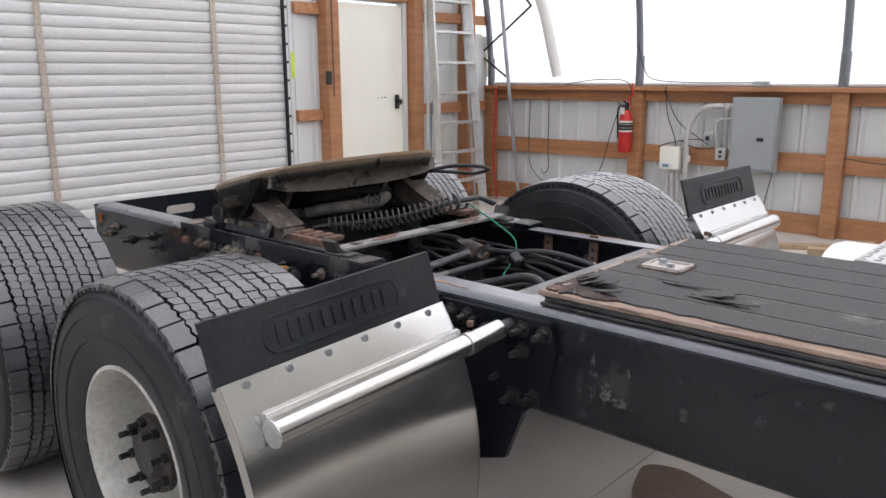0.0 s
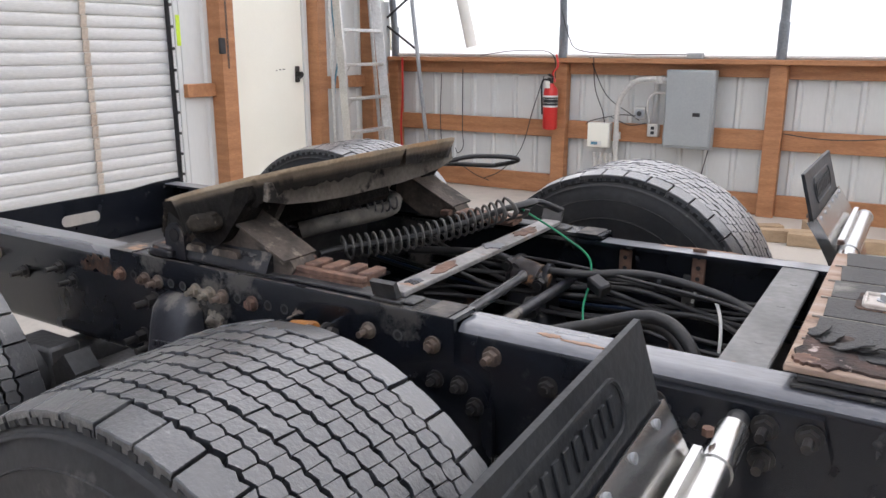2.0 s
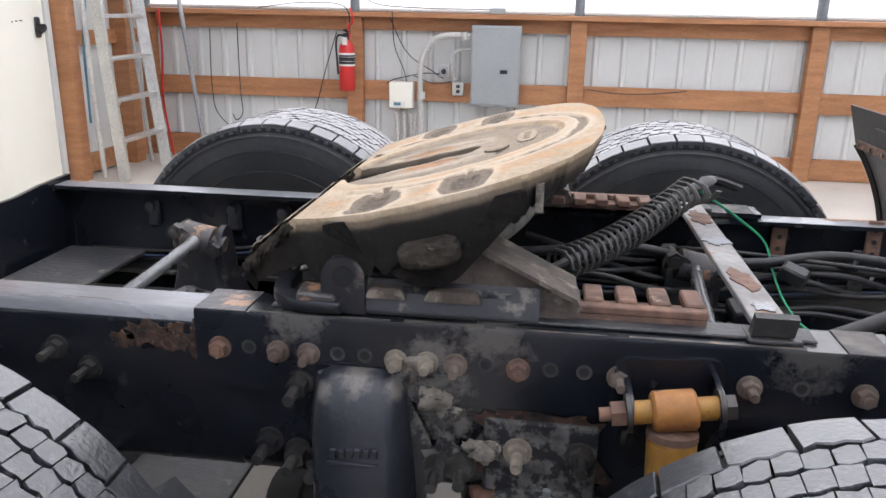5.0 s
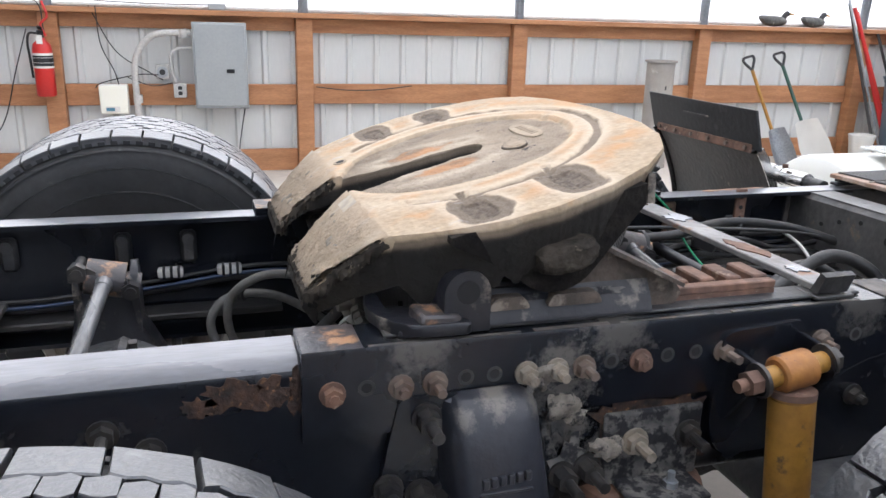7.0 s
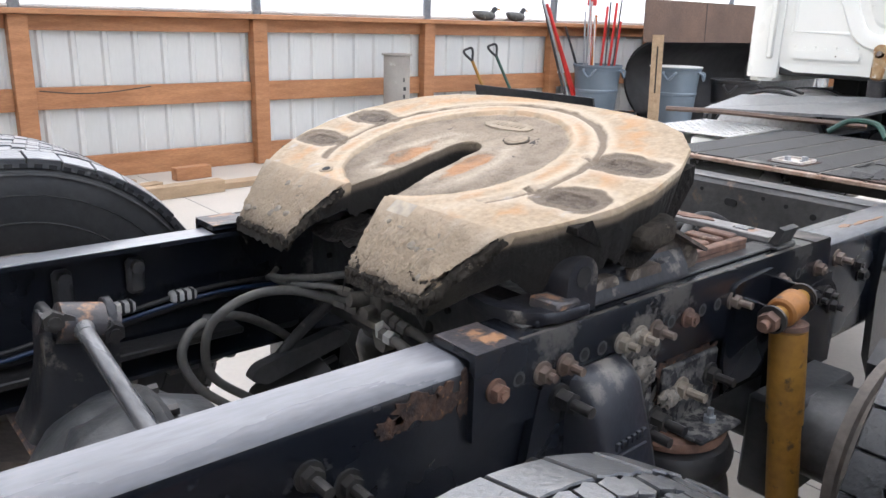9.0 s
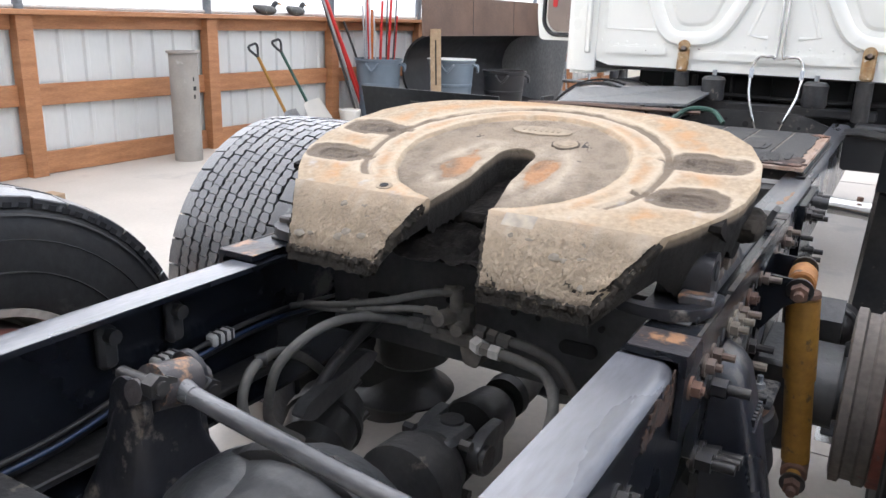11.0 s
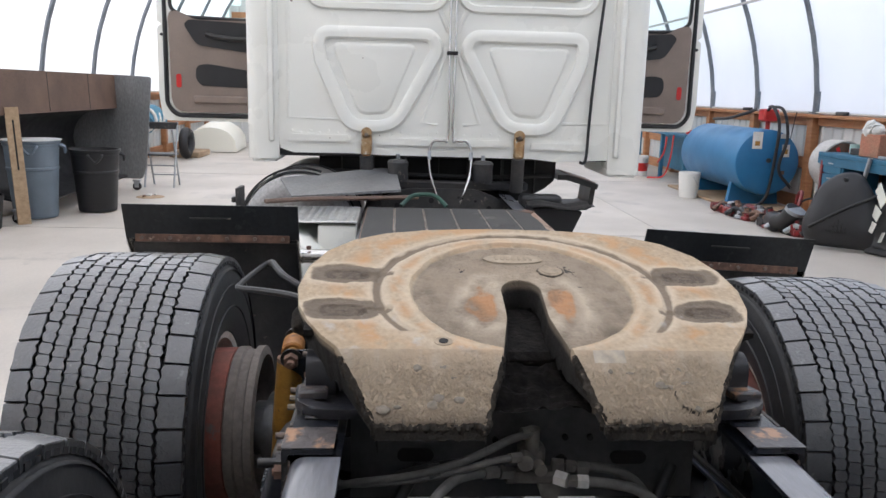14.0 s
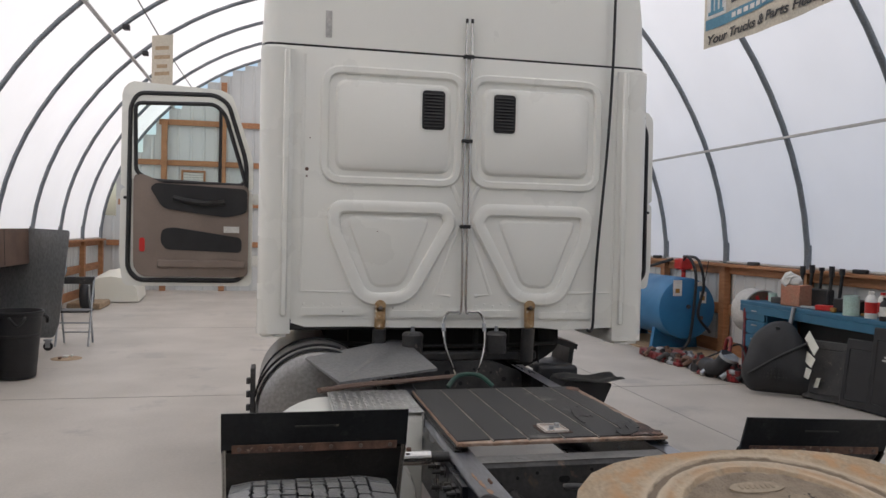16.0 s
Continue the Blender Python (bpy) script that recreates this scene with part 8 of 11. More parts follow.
for z, ins in ((2.604, 0.0), (2.9, 0.012), (3.15, 0.04), (3.35, 0.10), (3.48, 0.2), (3.55, 0.4)):
    rings.append([bm.verts.new((x + 0.25 * ins, y, z)) for x, y in cab_outline(CX, 3.35, ins, 0.10)])
for a, b in zip(rings, rings[1:]):
    for i in range(len(a)):
        bm.faces.new((a[i], a[(i + 1) % len(a)], b[(i + 1) % len(a)], b[i]))
bm.faces.new(rings[-1])
part("roof", bm, "cab", cab, "white moulded roof cap")
# side pillars that stand proud of the back, lower skirts
for y0, y1, zb in ((1.035, 1.218, 0.955), (-1.118, -0.915, 0.90)):
    bm = B()
    yo = y1 if y1 > 0 else y0
    yi = y0 if y1 > 0 else y1
    s = 1 if y1 > 0 else -1
    prof = [(1.6, yi), (CX - 0.012, yi), (CX - 0.030, yi + s * 0.03), (CX - 0.034, yi + s * 0.08)] + [(CX - 0.034 + 0.07 - 0.07 * math.cos(a), yo - s * 0.07 + s * 0.07 * math.sin(a)) for a in (0, 0.4, 0.8, 1.2, 1.57)] + [(1.6, yo)]
    prism(bm, prof, "z", zb, 2.57)
    bmesh.ops.bevel(bm, geom=[e for e in bm.edges if all(abs(v.co.z - zb) < 1e-4 for v in e.verts)], offset=0.02, segments=2, affect="EDGES")
    pil = part("corner_pillar", bm, "cab", cab)
    bm = B()
    box(bm, CX - 0.05, CX - 0.026, yi + s * 0.02, yi + s * 0.055, zb + 0.12, 2.56, 0.008)
    part("pillar_bead", bm, "cab", pil)
    for q in range(16):
        z = 1.15 + 0.045 * q if q < 8 else 1.55 + 0.11 * (q - 8)
        bm = B()
        rod(bm, (CX - 0.001, yi - s * (0.03 + 0.012 * (q % 2)), z), (CX - 0.0035, yi - s * (0.03 + 0.012 * (q % 2)), z), 0.006, 8)
        part("rivet", bm, "cab", pil)
# bottom sill
bm = B()
prism(bm, [(-0.93, 1.06), (1.03, 1.06), (1.03, 1.035), (0.95, 1.01), (0.62, 1.012), (0.44, 1.005), (-0.30, 1.0), (-0.45, 1.0), (-0.60, 0.985), (-0.93, 1.0)], "x", CX + 0.002, CX + 0.04)
part("sill", bm, "cab", cab)
for y0, y1, z in ((0.62, 0.98, 1.10), (-0.30, 0.47, 1.085), (-0.78, -0.44, 1.075)):
    bm = B()
    prism(bm, rounded(y0, y1, z - 0.028, z + 0.028, 0.02, 4), "x", CX + 0.01, CX - 0.012)
    bmesh.ops.bevel(bm, geom=[e for e in bm.edges if all(v.co.x < CX for v in e.verts)], offset=0.008, segments=2, affect="EDGES")
    part("sill_bead", bm, "cab", cab)


def pressing(outline, out, slope, name="pressing"):
    """A pressed panel: the outline rises by out over a slope, with a soft shoulder."""
    bm = B()
    cy, cz = sum(p[0] for p in outline) / len(outline), sum(p[1] for p in outline) / len(outline)
    def ring(k, h):
        res = []
        for y, z in outline:
            d = math.hypot(y - cy, z - cz)
            f = max(0.0, (d - k) / d)
            res.append(bm.verts.new((CX - h, cy + (y - cy) * f, cz + (z - cz) * f)))
        return res
    rs = [ring(-0.004, -0.002), ring(0.0, 0.001), ring(slope * 0.35, out * 0.35), ring(slope * 0.7, out * 0.85), ring(slope, out)]
    for a, b in zip(rs, rs[1:]):
        for i in range(len(a)):
            bm.faces.new((a[i], a[(i + 1) % len(a)], b[(i + 1) % len(a)], b[i]))
    bm.faces.new(rs[-1])
    return part(name, bm, "cab", cab, angle=60)


MID = 0.035
def mir(poly):
    return [(2 * MID - y, z) for y, z in reversed(poly)]


def ridge(pts, w=0.022, h=0.016, closed=False):
    bm = B()
    tube(bm, [(CX + 0.002, y, z) for y, z in pts], w, 10, n=1, closed=closed, flat=1.0)
    for v in bm.verts:
        v.co.x = max(CX - 0.62 * h, CX + 0.002 + (v.co.x - CX - 0.002) * h / w)
    return part("bead", bm, "cab", cab, angle=40)


for flip in (False, True):
    f = mir if flip else (lambda p: p)
    pressing(f(soften([(0.80, 2.42), (0.80, 1.905), (0.13, 1.905), (0.13, 2.42)], 0.07)), 0.020, 0.022)
    ridge(f(soften([(0.86, 2.475), (0.86, 1.85), (0.085, 1.85), (0.065, 2.475)], 0.10)), 0.026, 0.027, True)
    low = soften([(0.80, 1.70), (0.16, 1.70), (0.115, 1.62), (0.36, 1.175), (0.63, 1.165), (0.80, 1.56)], 0.10)
    ridge(f(low), 0.040, 0.033, True)
    pressing(f(soften([(0.735, 1.645), (0.235, 1.645), (0.40, 1.245), (0.575, 1.235)], 0.06)), 0.010, 0.02)
    ridge(f([(0.065, 1.60), (0.205, 1.20), (0.11, 1.19)]), 0.010, 0.008)
    ridge(f([(0.98, 2.55), (0.98, 1.215), (0.66, 1.21)]), 0.012, 0.007)
    ridge(f([(0.12, 1.85), (0.06, 1.72)]), 0.014, 0.010)
    # louvred vent
    y0, y1 = (0.17, 0.305) if not flip else (-0.258, -0.124)
    bm = B()
    prism(bm, rounded(y0 - 0.012, y1 + 0.012, 2.145, 2.395, 0.03, 5), "x", CX - 0.004, CX - 0.022)
    part("vent_frame", bm, "cab", cab)
    bm = B()
    prism(bm, rounded(y0, y1, 2.157, 2.383, 0.022, 5), "x", CX - 0.010, CX - 0.025)
    vent = part("vent", bm, "plastic", cab, "black louvred air vent")
    for q in range(11):
        bm = B()
        box(bm, CX - 0.032, CX - 0.022, y0 + 0.012, y1 - 0.012, 2.170 + q * 0.0185, 2.178 + q * 0.0185, rot=Euler((0, radians(30), 0)).to_matrix())
        part("slat", bm, "hose", vent)

# small spots, hole and stickers on the back
for y, z, r in ((0.955, 1.905, 0.011), (0.955, 1.865, 0.006), (0.94, 2.08, 0.004), (0.60, 1.20, 0.004), (0.33, 2.24, 0.003), (0.74, 1.10, 0.003), (0.45, 1.12, 0.003), (-0.40, 1.92, 0.004), (0.55, 1.56, 0.003)):
    bm = B()
    rod(bm, (CX - 0.001, y, z), (CX - 0.0018 if y > 0.9 else CX - 0.016, y, z), r, 10)
    part("speck", bm, "rust", cab)
bm = B()
box(bm, CX - 0.003, CX - 0.0005, 0.83, 0.865, 2.65, 2.80)
part("sticker", bm, "pvc", cab, "faded grey sticker")

# chrome pair of lines down the middle
for dy in (-0.016, 0.016):
    bm = B()
    tube(bm, [(CX - 0.03, MID + dy, 2.79), (CX - 0.03, MID + dy, 2.2), (CX - 0.03, MID + dy, 1.6), (CX - 0.032, MID + dy * 0.8, 1.14), (CX - 0.036, MID + dy * 2.5, 1.10), (CX - 0.04, MID + dy * 6, 1.095), (CX - 0.05, MID + dy * 7.6, 1.04), (CX - 0.09, MID + dy * 7.4, 0.92), (CX - 0.13, MID + dy * 5, 0.80), (CX - 0.12, MID + dy * 3.6, 0.74)], 0.0072, 8)
    lines = part("air_line", bm, "stainless", cab, "bright steel air line clipped to the cab back")
for z in (2.59, 2.10, 1.60):
    bm = B()
    box(bm, CX - 0.042, CX - 0.012, MID - 0.032, MID + 0.032, z - 0.011, z + 0.011, 0.004)
    part("clip", bm, "plastic", lines)
for dy in (-0.016, 0.016):
    bm = B()
    rod(bm, (CX - 0.03, MID + dy, 2.785), (CX - 0.03, MID + dy, 2.81), 0.009, 8)
    part("line_end", bm, "plastic", lines)
for dy in (-0.122, 0.122):
    bm = B()
    rod(bm, (CX - 0.052, MID + dy, 1.035), (CX - 0.065, MID + dy, 0.99), 0.012, 6)
    part("fitting", bm, "galv", lines)
bm = B()
tube(bm, [(CX - 0.035, -0.87, 3.0), (CX - 0.035, -0.865, 2.6), (CX - 0.03, -0.845, 2.1), (CX - 0.03, -0.80, 1.5), (CX - 0.03, -0.785, 1.2), (CX - 0.032, -0.78, 1.03), (CX - 0.035, -0.765, 0.985), (CX - 0.035, -0.74, 0.99)], 0.009, 8)
part("cable", bm, "plastic", cab, "black cable down the cab back")

M["mountrust"] = material("rusted_mount", (0.30, 0.15, 0.05), 0.7, second=(0.42, 0.30, 0.17), scale=26, bump=0.3, third=(0.62, 0.58, 0.50), third_at=0.57, third_scale=30)
# rivets along the sill
bm = B()
rod(bm, (CX + 0.001, 0, 0), (CX - 0.0035, 0, 0), 0.0065, 8, 0.004)
rivet = finish("rivet", bm, "cab")
for q in range(34):
    y = 0.96 - 0.053 * q
    if abs(y - 0.526) > 0.04 and abs(y + 0.375) > 0.04:
        piece("rivet", rivet, cab, (-0.16, y - 0.083, 1.142 - 0.012 * (q % 2) + 0.045))
# cab mounts
for y in (0.526, -0.375):
    bm = B()
    box(bm, CX - 0.035, CX - 0.012, y - 0.032, y + 0.032, 1.0, 1.14, 0.012)
    rod(bm, (CX - 0.035, y, 1.135), (CX - 0.012, y, 1.135), 0.032, 16)
    mount = part("cab_mount", bm, "mountrust", cab, "yellow-brown rusted cab mount bracket")
    bm = B()
    rod(bm, (CX - 0.045, y, 1.125), (CX - 0.03, y, 1.125), 0.013, 6)
    part("bolt", bm, "bolt", mount)
    bm = B()
    rod(bm, (CX - 0.01, y, 1.0), (CX + 0.02, y, 0.80), 0.04, 16)
    part("damper", bm, "dusty", mount)
for y in (0.34, -0.16):
    bm = B()
    revolve(bm, [(0.0, 0.86), (0.055, 0.86), (0.062, 0.88), (0.058, 0.93), (0.062, 0.97), (0.05, 0.985), (0.02, 0.99), (0.0, 0.99)], 24, pose(0.87, y, 0))
    sp = part("cab_air_spring", bm, "dusty", truck, "black cab air spring")
    bm = B()
    rod(bm, (0.87, y, 0.99), (0.87, y, 1.02), 0.012, 6)
    part("stud", bm, "galv", sp)
bm = B()
box(bm, 0.98, 1.06, -0.45, 0.60, 0.80, 0.85, 0.008)
part("cab_crossmember", bm, "dusty", truck)
bm = B()
box(bm, 0.95, 3.2, -0.95, 1.05, 0.99, 1.056, 0.01)
part("cab_floor", bm, "plastic", cab)


def cab_door(s):
    """An open cab door standing out from the cab's flank; s=+1 north, -1 south. Its inside faces the tail."""
    x = 2.96
    Y = lambda u: CY + s * (1.25 + u)
    out = [(0.0, 1.09), (0.98, 1.09), (1.01, 1.30), (1.0, 2.62), (0.94, 2.69), (0.26, 2.66), (0.17, 2.62), (0.0, 2.10)]
    win = soften([(0.89, 1.98), (0.90, 2.52), (0.30, 2.54), (0.22, 2.46), (0.06, 1.93), (0.10, 1.90), (0.78, 1.92)], 0.05, 4)
    bm = B()
    o = soften(out, 0.06, 4)
    # border of the door round the window, as a ring of quads between resampled loops
    def resample(loop, n):
        pts = [Vector(p) for p in loop] + [Vector(loop[0])]
        L = [0]
        for a, b in zip(pts, pts[1:]):
            L.append(L[-1] + (b - a).length)
        res = []
        for i in range(n):
            t = L[-1] * i / n
            j = max(k for k in range(len(L)) if L[k] <= t + 1e-9)
            j = min(j, len(pts) - 2)
            res.append(pts[j].lerp(pts[j + 1], (t - L[j]) / max(1e-9, L[j + 1] - L[j])))
        return res
    upper = soften([(0.0, 1.86), (1.005, 1.86), (1.0, 2.62), (0.94, 2.69), (0.26, 2.66), (0.17, 2.62), (0.0, 2.10)], 0.03, 4)
    n = 72
    def start(loop):
        k = max(range(len(loop)), key=lambda i: (loop[i] - Vector((0.5, 2.1))).normalized().dot(Vector((1, 0))))
        return loop[k:] + loop[:k]
    def ccw(loop):
        a = sum(p.x * q.y - q.x * p.y for p, q in zip(loop, loop[1:] + loop[:1]))
        return loop if a > 0 else list(reversed(loop))
    A, W = start(ccw(resample(upper, n))), start(ccw(resample(win, n)))
    fa, fw = [bm.verts.new((x, Y(p.x), p.y)) for p in A], [bm.verts.new((x - 0.012, Y(p.x), p.y)) for p in W]
    ba, bw = [bm.verts.new((x + 0.06, Y(p.x), p.y)) for p in A], [bm.verts.new((x + 0.05, Y(p.x), p.y)) for p in W]
    for i in range(n):
        j = (i + 1) % n
        bm.faces.new((fa[i], fa[j], fw[j], fw[i])), bm.faces.new((ba[j], ba[i], bw[i], bw[j]))
        bm.faces.new((fa[j], fa[i], ba[i], ba[j])), bm.faces.new((fw[i], fw[j], bw[j], bw[i]))
    lower = soften([(0.0, 1.09), (0.98, 1.09), (1.01, 1.30), (1.005, 1.86), (0.0, 1.86)], 0.05, 4)
    prism(bm, [(Y(u), z) for u, z in lower], "x", x, x + 0.06)
    d = part("door", bm, "cab", cab, "open white cab door with brown inner trim", angle=50)
    bm = B()
    rim = [(x - 0.006, Y(u), z) for u, z in soften([(0.06, 1.135), (0.87, 1.135), (0.945, 1.22), (0.935, 2.50), (0.88, 2.60), (0.30, 2.615), (0.20, 2.55), (0.05, 2.08)], 0.10, 6)]
    tube(bm, rim, 0.018, 8, n=1, closed=True)
    part("seal", bm, "plastic", d)
    bm = B()
    tube(bm, [(x - 0.014, Y(p[0]), p[1]) for p in win], 0.016, 8, n=1, closed=True)
    part("window_rubber", bm, "plastic", d)
    bm = B()
    prism(bm, [(Y(u), z) for u, z in win], "x", x + 0.018, x + 0.024)
    g = part("window_pane", bm, "glass", d, smooth=False)
    g.visible_shadow = False
    bm = B()
    box(bm, x - 0.02, x + 0.01, min(Y(0.245), Y(0.27)), max(Y(0.245), Y(0.27)), 1.92, 2.50, 0.004)
    part("window_bar", bm, "plastic", d)
    bm = B()
    prism(bm, [(Y(u), z) for u, z in soften([(0.03, 1.165), (0.84, 1.165), (0.90, 1.23), (0.905, 1.97), (0.80, 1.96), (0.70, 1.90), (0.03, 1.90)], 0.05, 4)], "x", x - 0.035, x + 0.004)
    bmesh.ops.bevel(bm, geom=[e for e in bm.edges if all(v.co.x < x - 0.03 for v in e.verts)], offset=0.012, segments=2, affect="EDGES")
    trim = part("inner_trim", bm, "trim", d, "brown moulded trim")
    bm = B()
    prism(bm, [(Y(u), z) for u, z in soften([(0.04, 1.87), (0.74, 1.90), (0.78, 1.86), (0.68, 1.70), (0.20, 1.64), (0.04, 1.68)], 0.05, 4)], "x", x - 0.05, x - 0.03)
    part("arm_panel", bm, "plastic", trim)
    bm = B()
    tube(bm, [(x - 0.05, Y(0.60), 1.79), (x - 0.085, Y(0.50), 1.765), (x - 0.09, Y(0.34), 1.75), (x - 0.05, Y(0.22), 1.76)], 0.022, 8)
    part("pull_handle", bm, "hose", trim)
    bm = B()
    prism(bm, [(Y(u), z) for u, z in soften([(0.08, 1.36), (0.66, 1.38), (0.70, 1.44), (0.69, 1.54), (0.60, 1.555), (0.08, 1.48)], 0.04, 4)], "x", x - 0.042, x - 0.032)
    part("map_pocket", bm, "plastic", trim)
    bm = B()
    box(bm, x - 0.06, x - 0.03, min(Y(0.05), Y(0.72)), max(Y(0.05), Y(0.72)), 1.235, 1.30, 0.012)
    part("pocket_lip", bm, "trim", trim)
    bm = B()
    prism(bm, rounded(min(Y(0.815), Y(0.855)), max(Y(0.815), Y(0.855)), 1.36, 1.47, 0.018, 4), "x", x - 0.041, x - 0.034)
    part("reflector", bm, "red", trim, "red door reflector")
    bm = B()
    box(bm, x - 0.053, x - 0.05, min(Y(0.10), Y(0.22)), max(Y(0.10), Y(0.22)), 1.52, 1.57)
    part("label", bm, "paper", trim)
    for z in (1.25, 1.75):
        bm = B()
        box(bm, x - 0.01, x + 0.05, min(Y(0.0), Y(-0.2)), max(Y(0.0), Y(-0.2)), z, z + 0.09, 0.01)
        part("hinge", bm, "cab", d)
    bm = B()
    rod(bm, (x - 0.004, Y(0.97), 1.78), (x + 0.0, Y(0.97), 1.78), 0.013, 10)
    part("striker", bm, "plastic", d)
    return d


cab_door(1)
cab_door(-1)
PLACE[0] = None


# ---- things along the north wall ----
YF = Y_WALL - 0.08  # inner face of the north posts


def bend(name, pts, r, mat, label, category, seg=8, group=""):
    """A loose wire, hose or pole as a thing of its own."""
    bm = B()
    tube(bm, pts, r, seg)
    return solo(name, bm, mat, label, category, group)


def electrical_panel():
    t = thing("electrical_panel", "grey enamelled electrical panel with a hinged door, on the wall girt", "electrical panel", (-2.6, YF, 0.8))
    x0, x1, z0, z1, y = -2.79, -2.39, 0.53, 1.175, YF + 0.05
    bm = B()
    box(bm, x0, x1, y - 0.10, y, z0, z1, 0.006)
    part("body", bm, "greybox", t)
    bm = B()
    box(bm, x0 + 0.012, x1 - 0.012, y - 0.112, y - 0.101, z0 + 0.02, z1 - 0.012, 0.004)
    d = part("door", bm, "greybox", t)
    bm = B()
    box(bm, x0 + 0.24, x0 + 0.30, y - 0.117, y - 0.112, 0.80, 0.83, 0.002)
    part("latch", bm, "plastic", d)
    for z in (0.60, 1.05):
        bm = B()
        rod(bm, (x0 + 0.008, y - 0.108, z), (x0 + 0.008, y - 0.108, z + 0.06), 0.006, 8)
        part("hinge", bm, "greybox", d)


electrical_panel()
bm = B()
box(bm, -2.66, -2.53, YF + 0.02, YF + 0.10, CAP + 0.012, CAP + 0.062, 0.006)
solo("splice_box", bm, "greybox", "small grey splice box on the wall cap", "box")


def extinguisher(x, y, z0):
    t = thing("fire_extinguisher", "red dry-powder fire extinguisher hung on a post", "fire extinguisher", (x, y, z0))
    bm = B()
    revolve(bm, [(0.0, 0.0), (0.058, 0.0), (0.066, 0.012), (0.066, 0.33), (0.058, 0.365), (0.030, 0.395), (0.026, 0.41), (0.0, 0.41)], 28, pose(x, y, z0))
    part("cylinder", bm, "red", t)
    bm = B()
    revolve(bm, [(0.0668, 0.20), (0.0672, 0.205), (0.0672, 0.30), (0.0668, 0.305)], 28, pose(x, y, z0), cap=False)
    lab = part("label", bm, "paper", t, "white instruction label")
    for i, (a, h) in enumerate(((0.215, 0.02), (0.24, 0.03), (0.275, 0.012))):
        bm = B()
        revolve(bm, [(0.0676, a), (0.0678, a + 0.002), (0.0678, a + h), (0.0676, a + h + 0.002)], 28, pose(x, y, z0), cap=False)
        part("print_bar", bm, "plastic", lab)
    bm = B()
    rod(bm, (x, y, z0 + 0.41), (x, y, z0 + 0.455), 0.02, 12)
    box(bm, x - 0.016, x + 0.016, y - 0.055, y + 0.03, z0 + 0.45, z0 + 0.463, 0.003)
    box(bm, x - 0.014, x + 0.014, y - 0.06, y + 0.02, z0 + 0.475, z0 + 0.487, 0.003, rot=Euler((radians(-14), 0, 0)).to_matrix())
    part("valve", bm, "plastic", t)
    bm = B()
    tube(bm, [(x - 0.02, y, z0 + 0.44), (x - 0.07, y - 0.01, z0 + 0.44), (x - 0.088, y - 0.01, z0 + 0.38), (x - 0.082, y - 0.01, z0 + 0.25), (x - 0.075, y - 0.01, z0 + 0.13)], 0.0085, 8)
    part("discharge_hose", bm, "plastic", t)
    bm = B()
    box(bm, x - 0.02, x + 0.02, y - 0.074, y - 0.071, z0 + 0.37, z0 + 0.43)
    part("inspection_tag", bm, "paper", t)


extinguisher(-3.82, YF - 0.075, 0.63)


def junction_box():
    t = thing("junction_box", "cream plastic junction box with a white label", "junction box", (-3.4, YF, 0.55))
    y = YF + 0.08
    bm = B()
    box(bm, -3.48, -3.275, y - 0.09, y, 0.485, 0.705, 0.012, 2)
    part("body", bm, "white", t)
    bm = B()
    box(bm, -3.475, -3.28, y - 0.10, y - 0.09, 0.49, 0.70, 0.004)
    part("cover", bm, "cream", t)
    bm = B()
    box(bm, -3.44, -3.34, y - 0.104, y - 0.101, 0.505, 0.545)
    lab = part("label", bm, "paper", t)
    bm = B()
    box(bm, -3.435, -3.375, y - 0.107, y - 0.105, 0.513, 0.536)
    part("print_bar", bm, "banner_blue", lab)


junction_box()


def outlet(x, z, round_face):
    t = thing("outlet", "grey metal outlet box with a round socket" if round_face else "small weathered outlet box on the girt", "outlet", (x, YF, z))
    y = YF + 0.08
    bm = B()
    box(bm, x - 0.048, x + 0.048, y - 0.06, y, z - 0.055, z + 0.055, 0.006)
    part("box", bm, "pvc", t)
    if round_face:
        bm = B()
        rod(bm, (x, y - 0.078, z), (x, y - 0.06, z), 0.042, 20)
        part("socket_ring", bm, "galv", t)
        bm = B()
        rod(bm, (x, y - 0.081, z), (x, y - 0.078, z), 0.022, 16)
        part("socket", bm, "plastic", t)
    else:
        for dz in (-0.02, 0.02):
            bm = B()
            prism(bm, rounded(x - 0.016, x + 0.016, z + dz - 0.014, z + dz + 0.014, 0.008, 3), "y", y - 0.063, y - 0.06)
            part("socket", bm, "plastic", t)


outlet(-3.02, 0.80, True)
outlet(-2.90, 0.66, False)
bend("conduit", [(-2.80, YF, 1.09), (-2.98, YF, 1.09), (-3.10, YF, 1.05), (-3.19, YF, 0.93), (-3.215, YF, 0.80), (-3.215, YF, 0.62), (-3.205, YF, 0.30), (-3.20, YF, 0.0)], 0.024, "pvc", "thick grey conduit bending down to the floor", "conduit", 12)
for z in (0.30, 0.60, 1.09):
    bm = B()
    rod(bm, (-3.207 if z < 1 else -2.85, YF, z - 0.03), (-3.207 if z < 1 else -2.86, YF, z + 0.03), 0.034, 14)
    solo("conduit_coupling", bm, "pvc", "grey conduit coupling collar", "coupling")
bend("conduit", [(-2.80, YF + 0.02, 0.98), (-2.90, YF + 0.02, 0.975), (-2.95, YF + 0.02, 0.93), (-2.955, YF + 0.02, 0.84), (-2.93, YF + 0.02, 0.72)], 0.011, "pvc", "thin grey conduit from the panel to the outlet", "conduit")
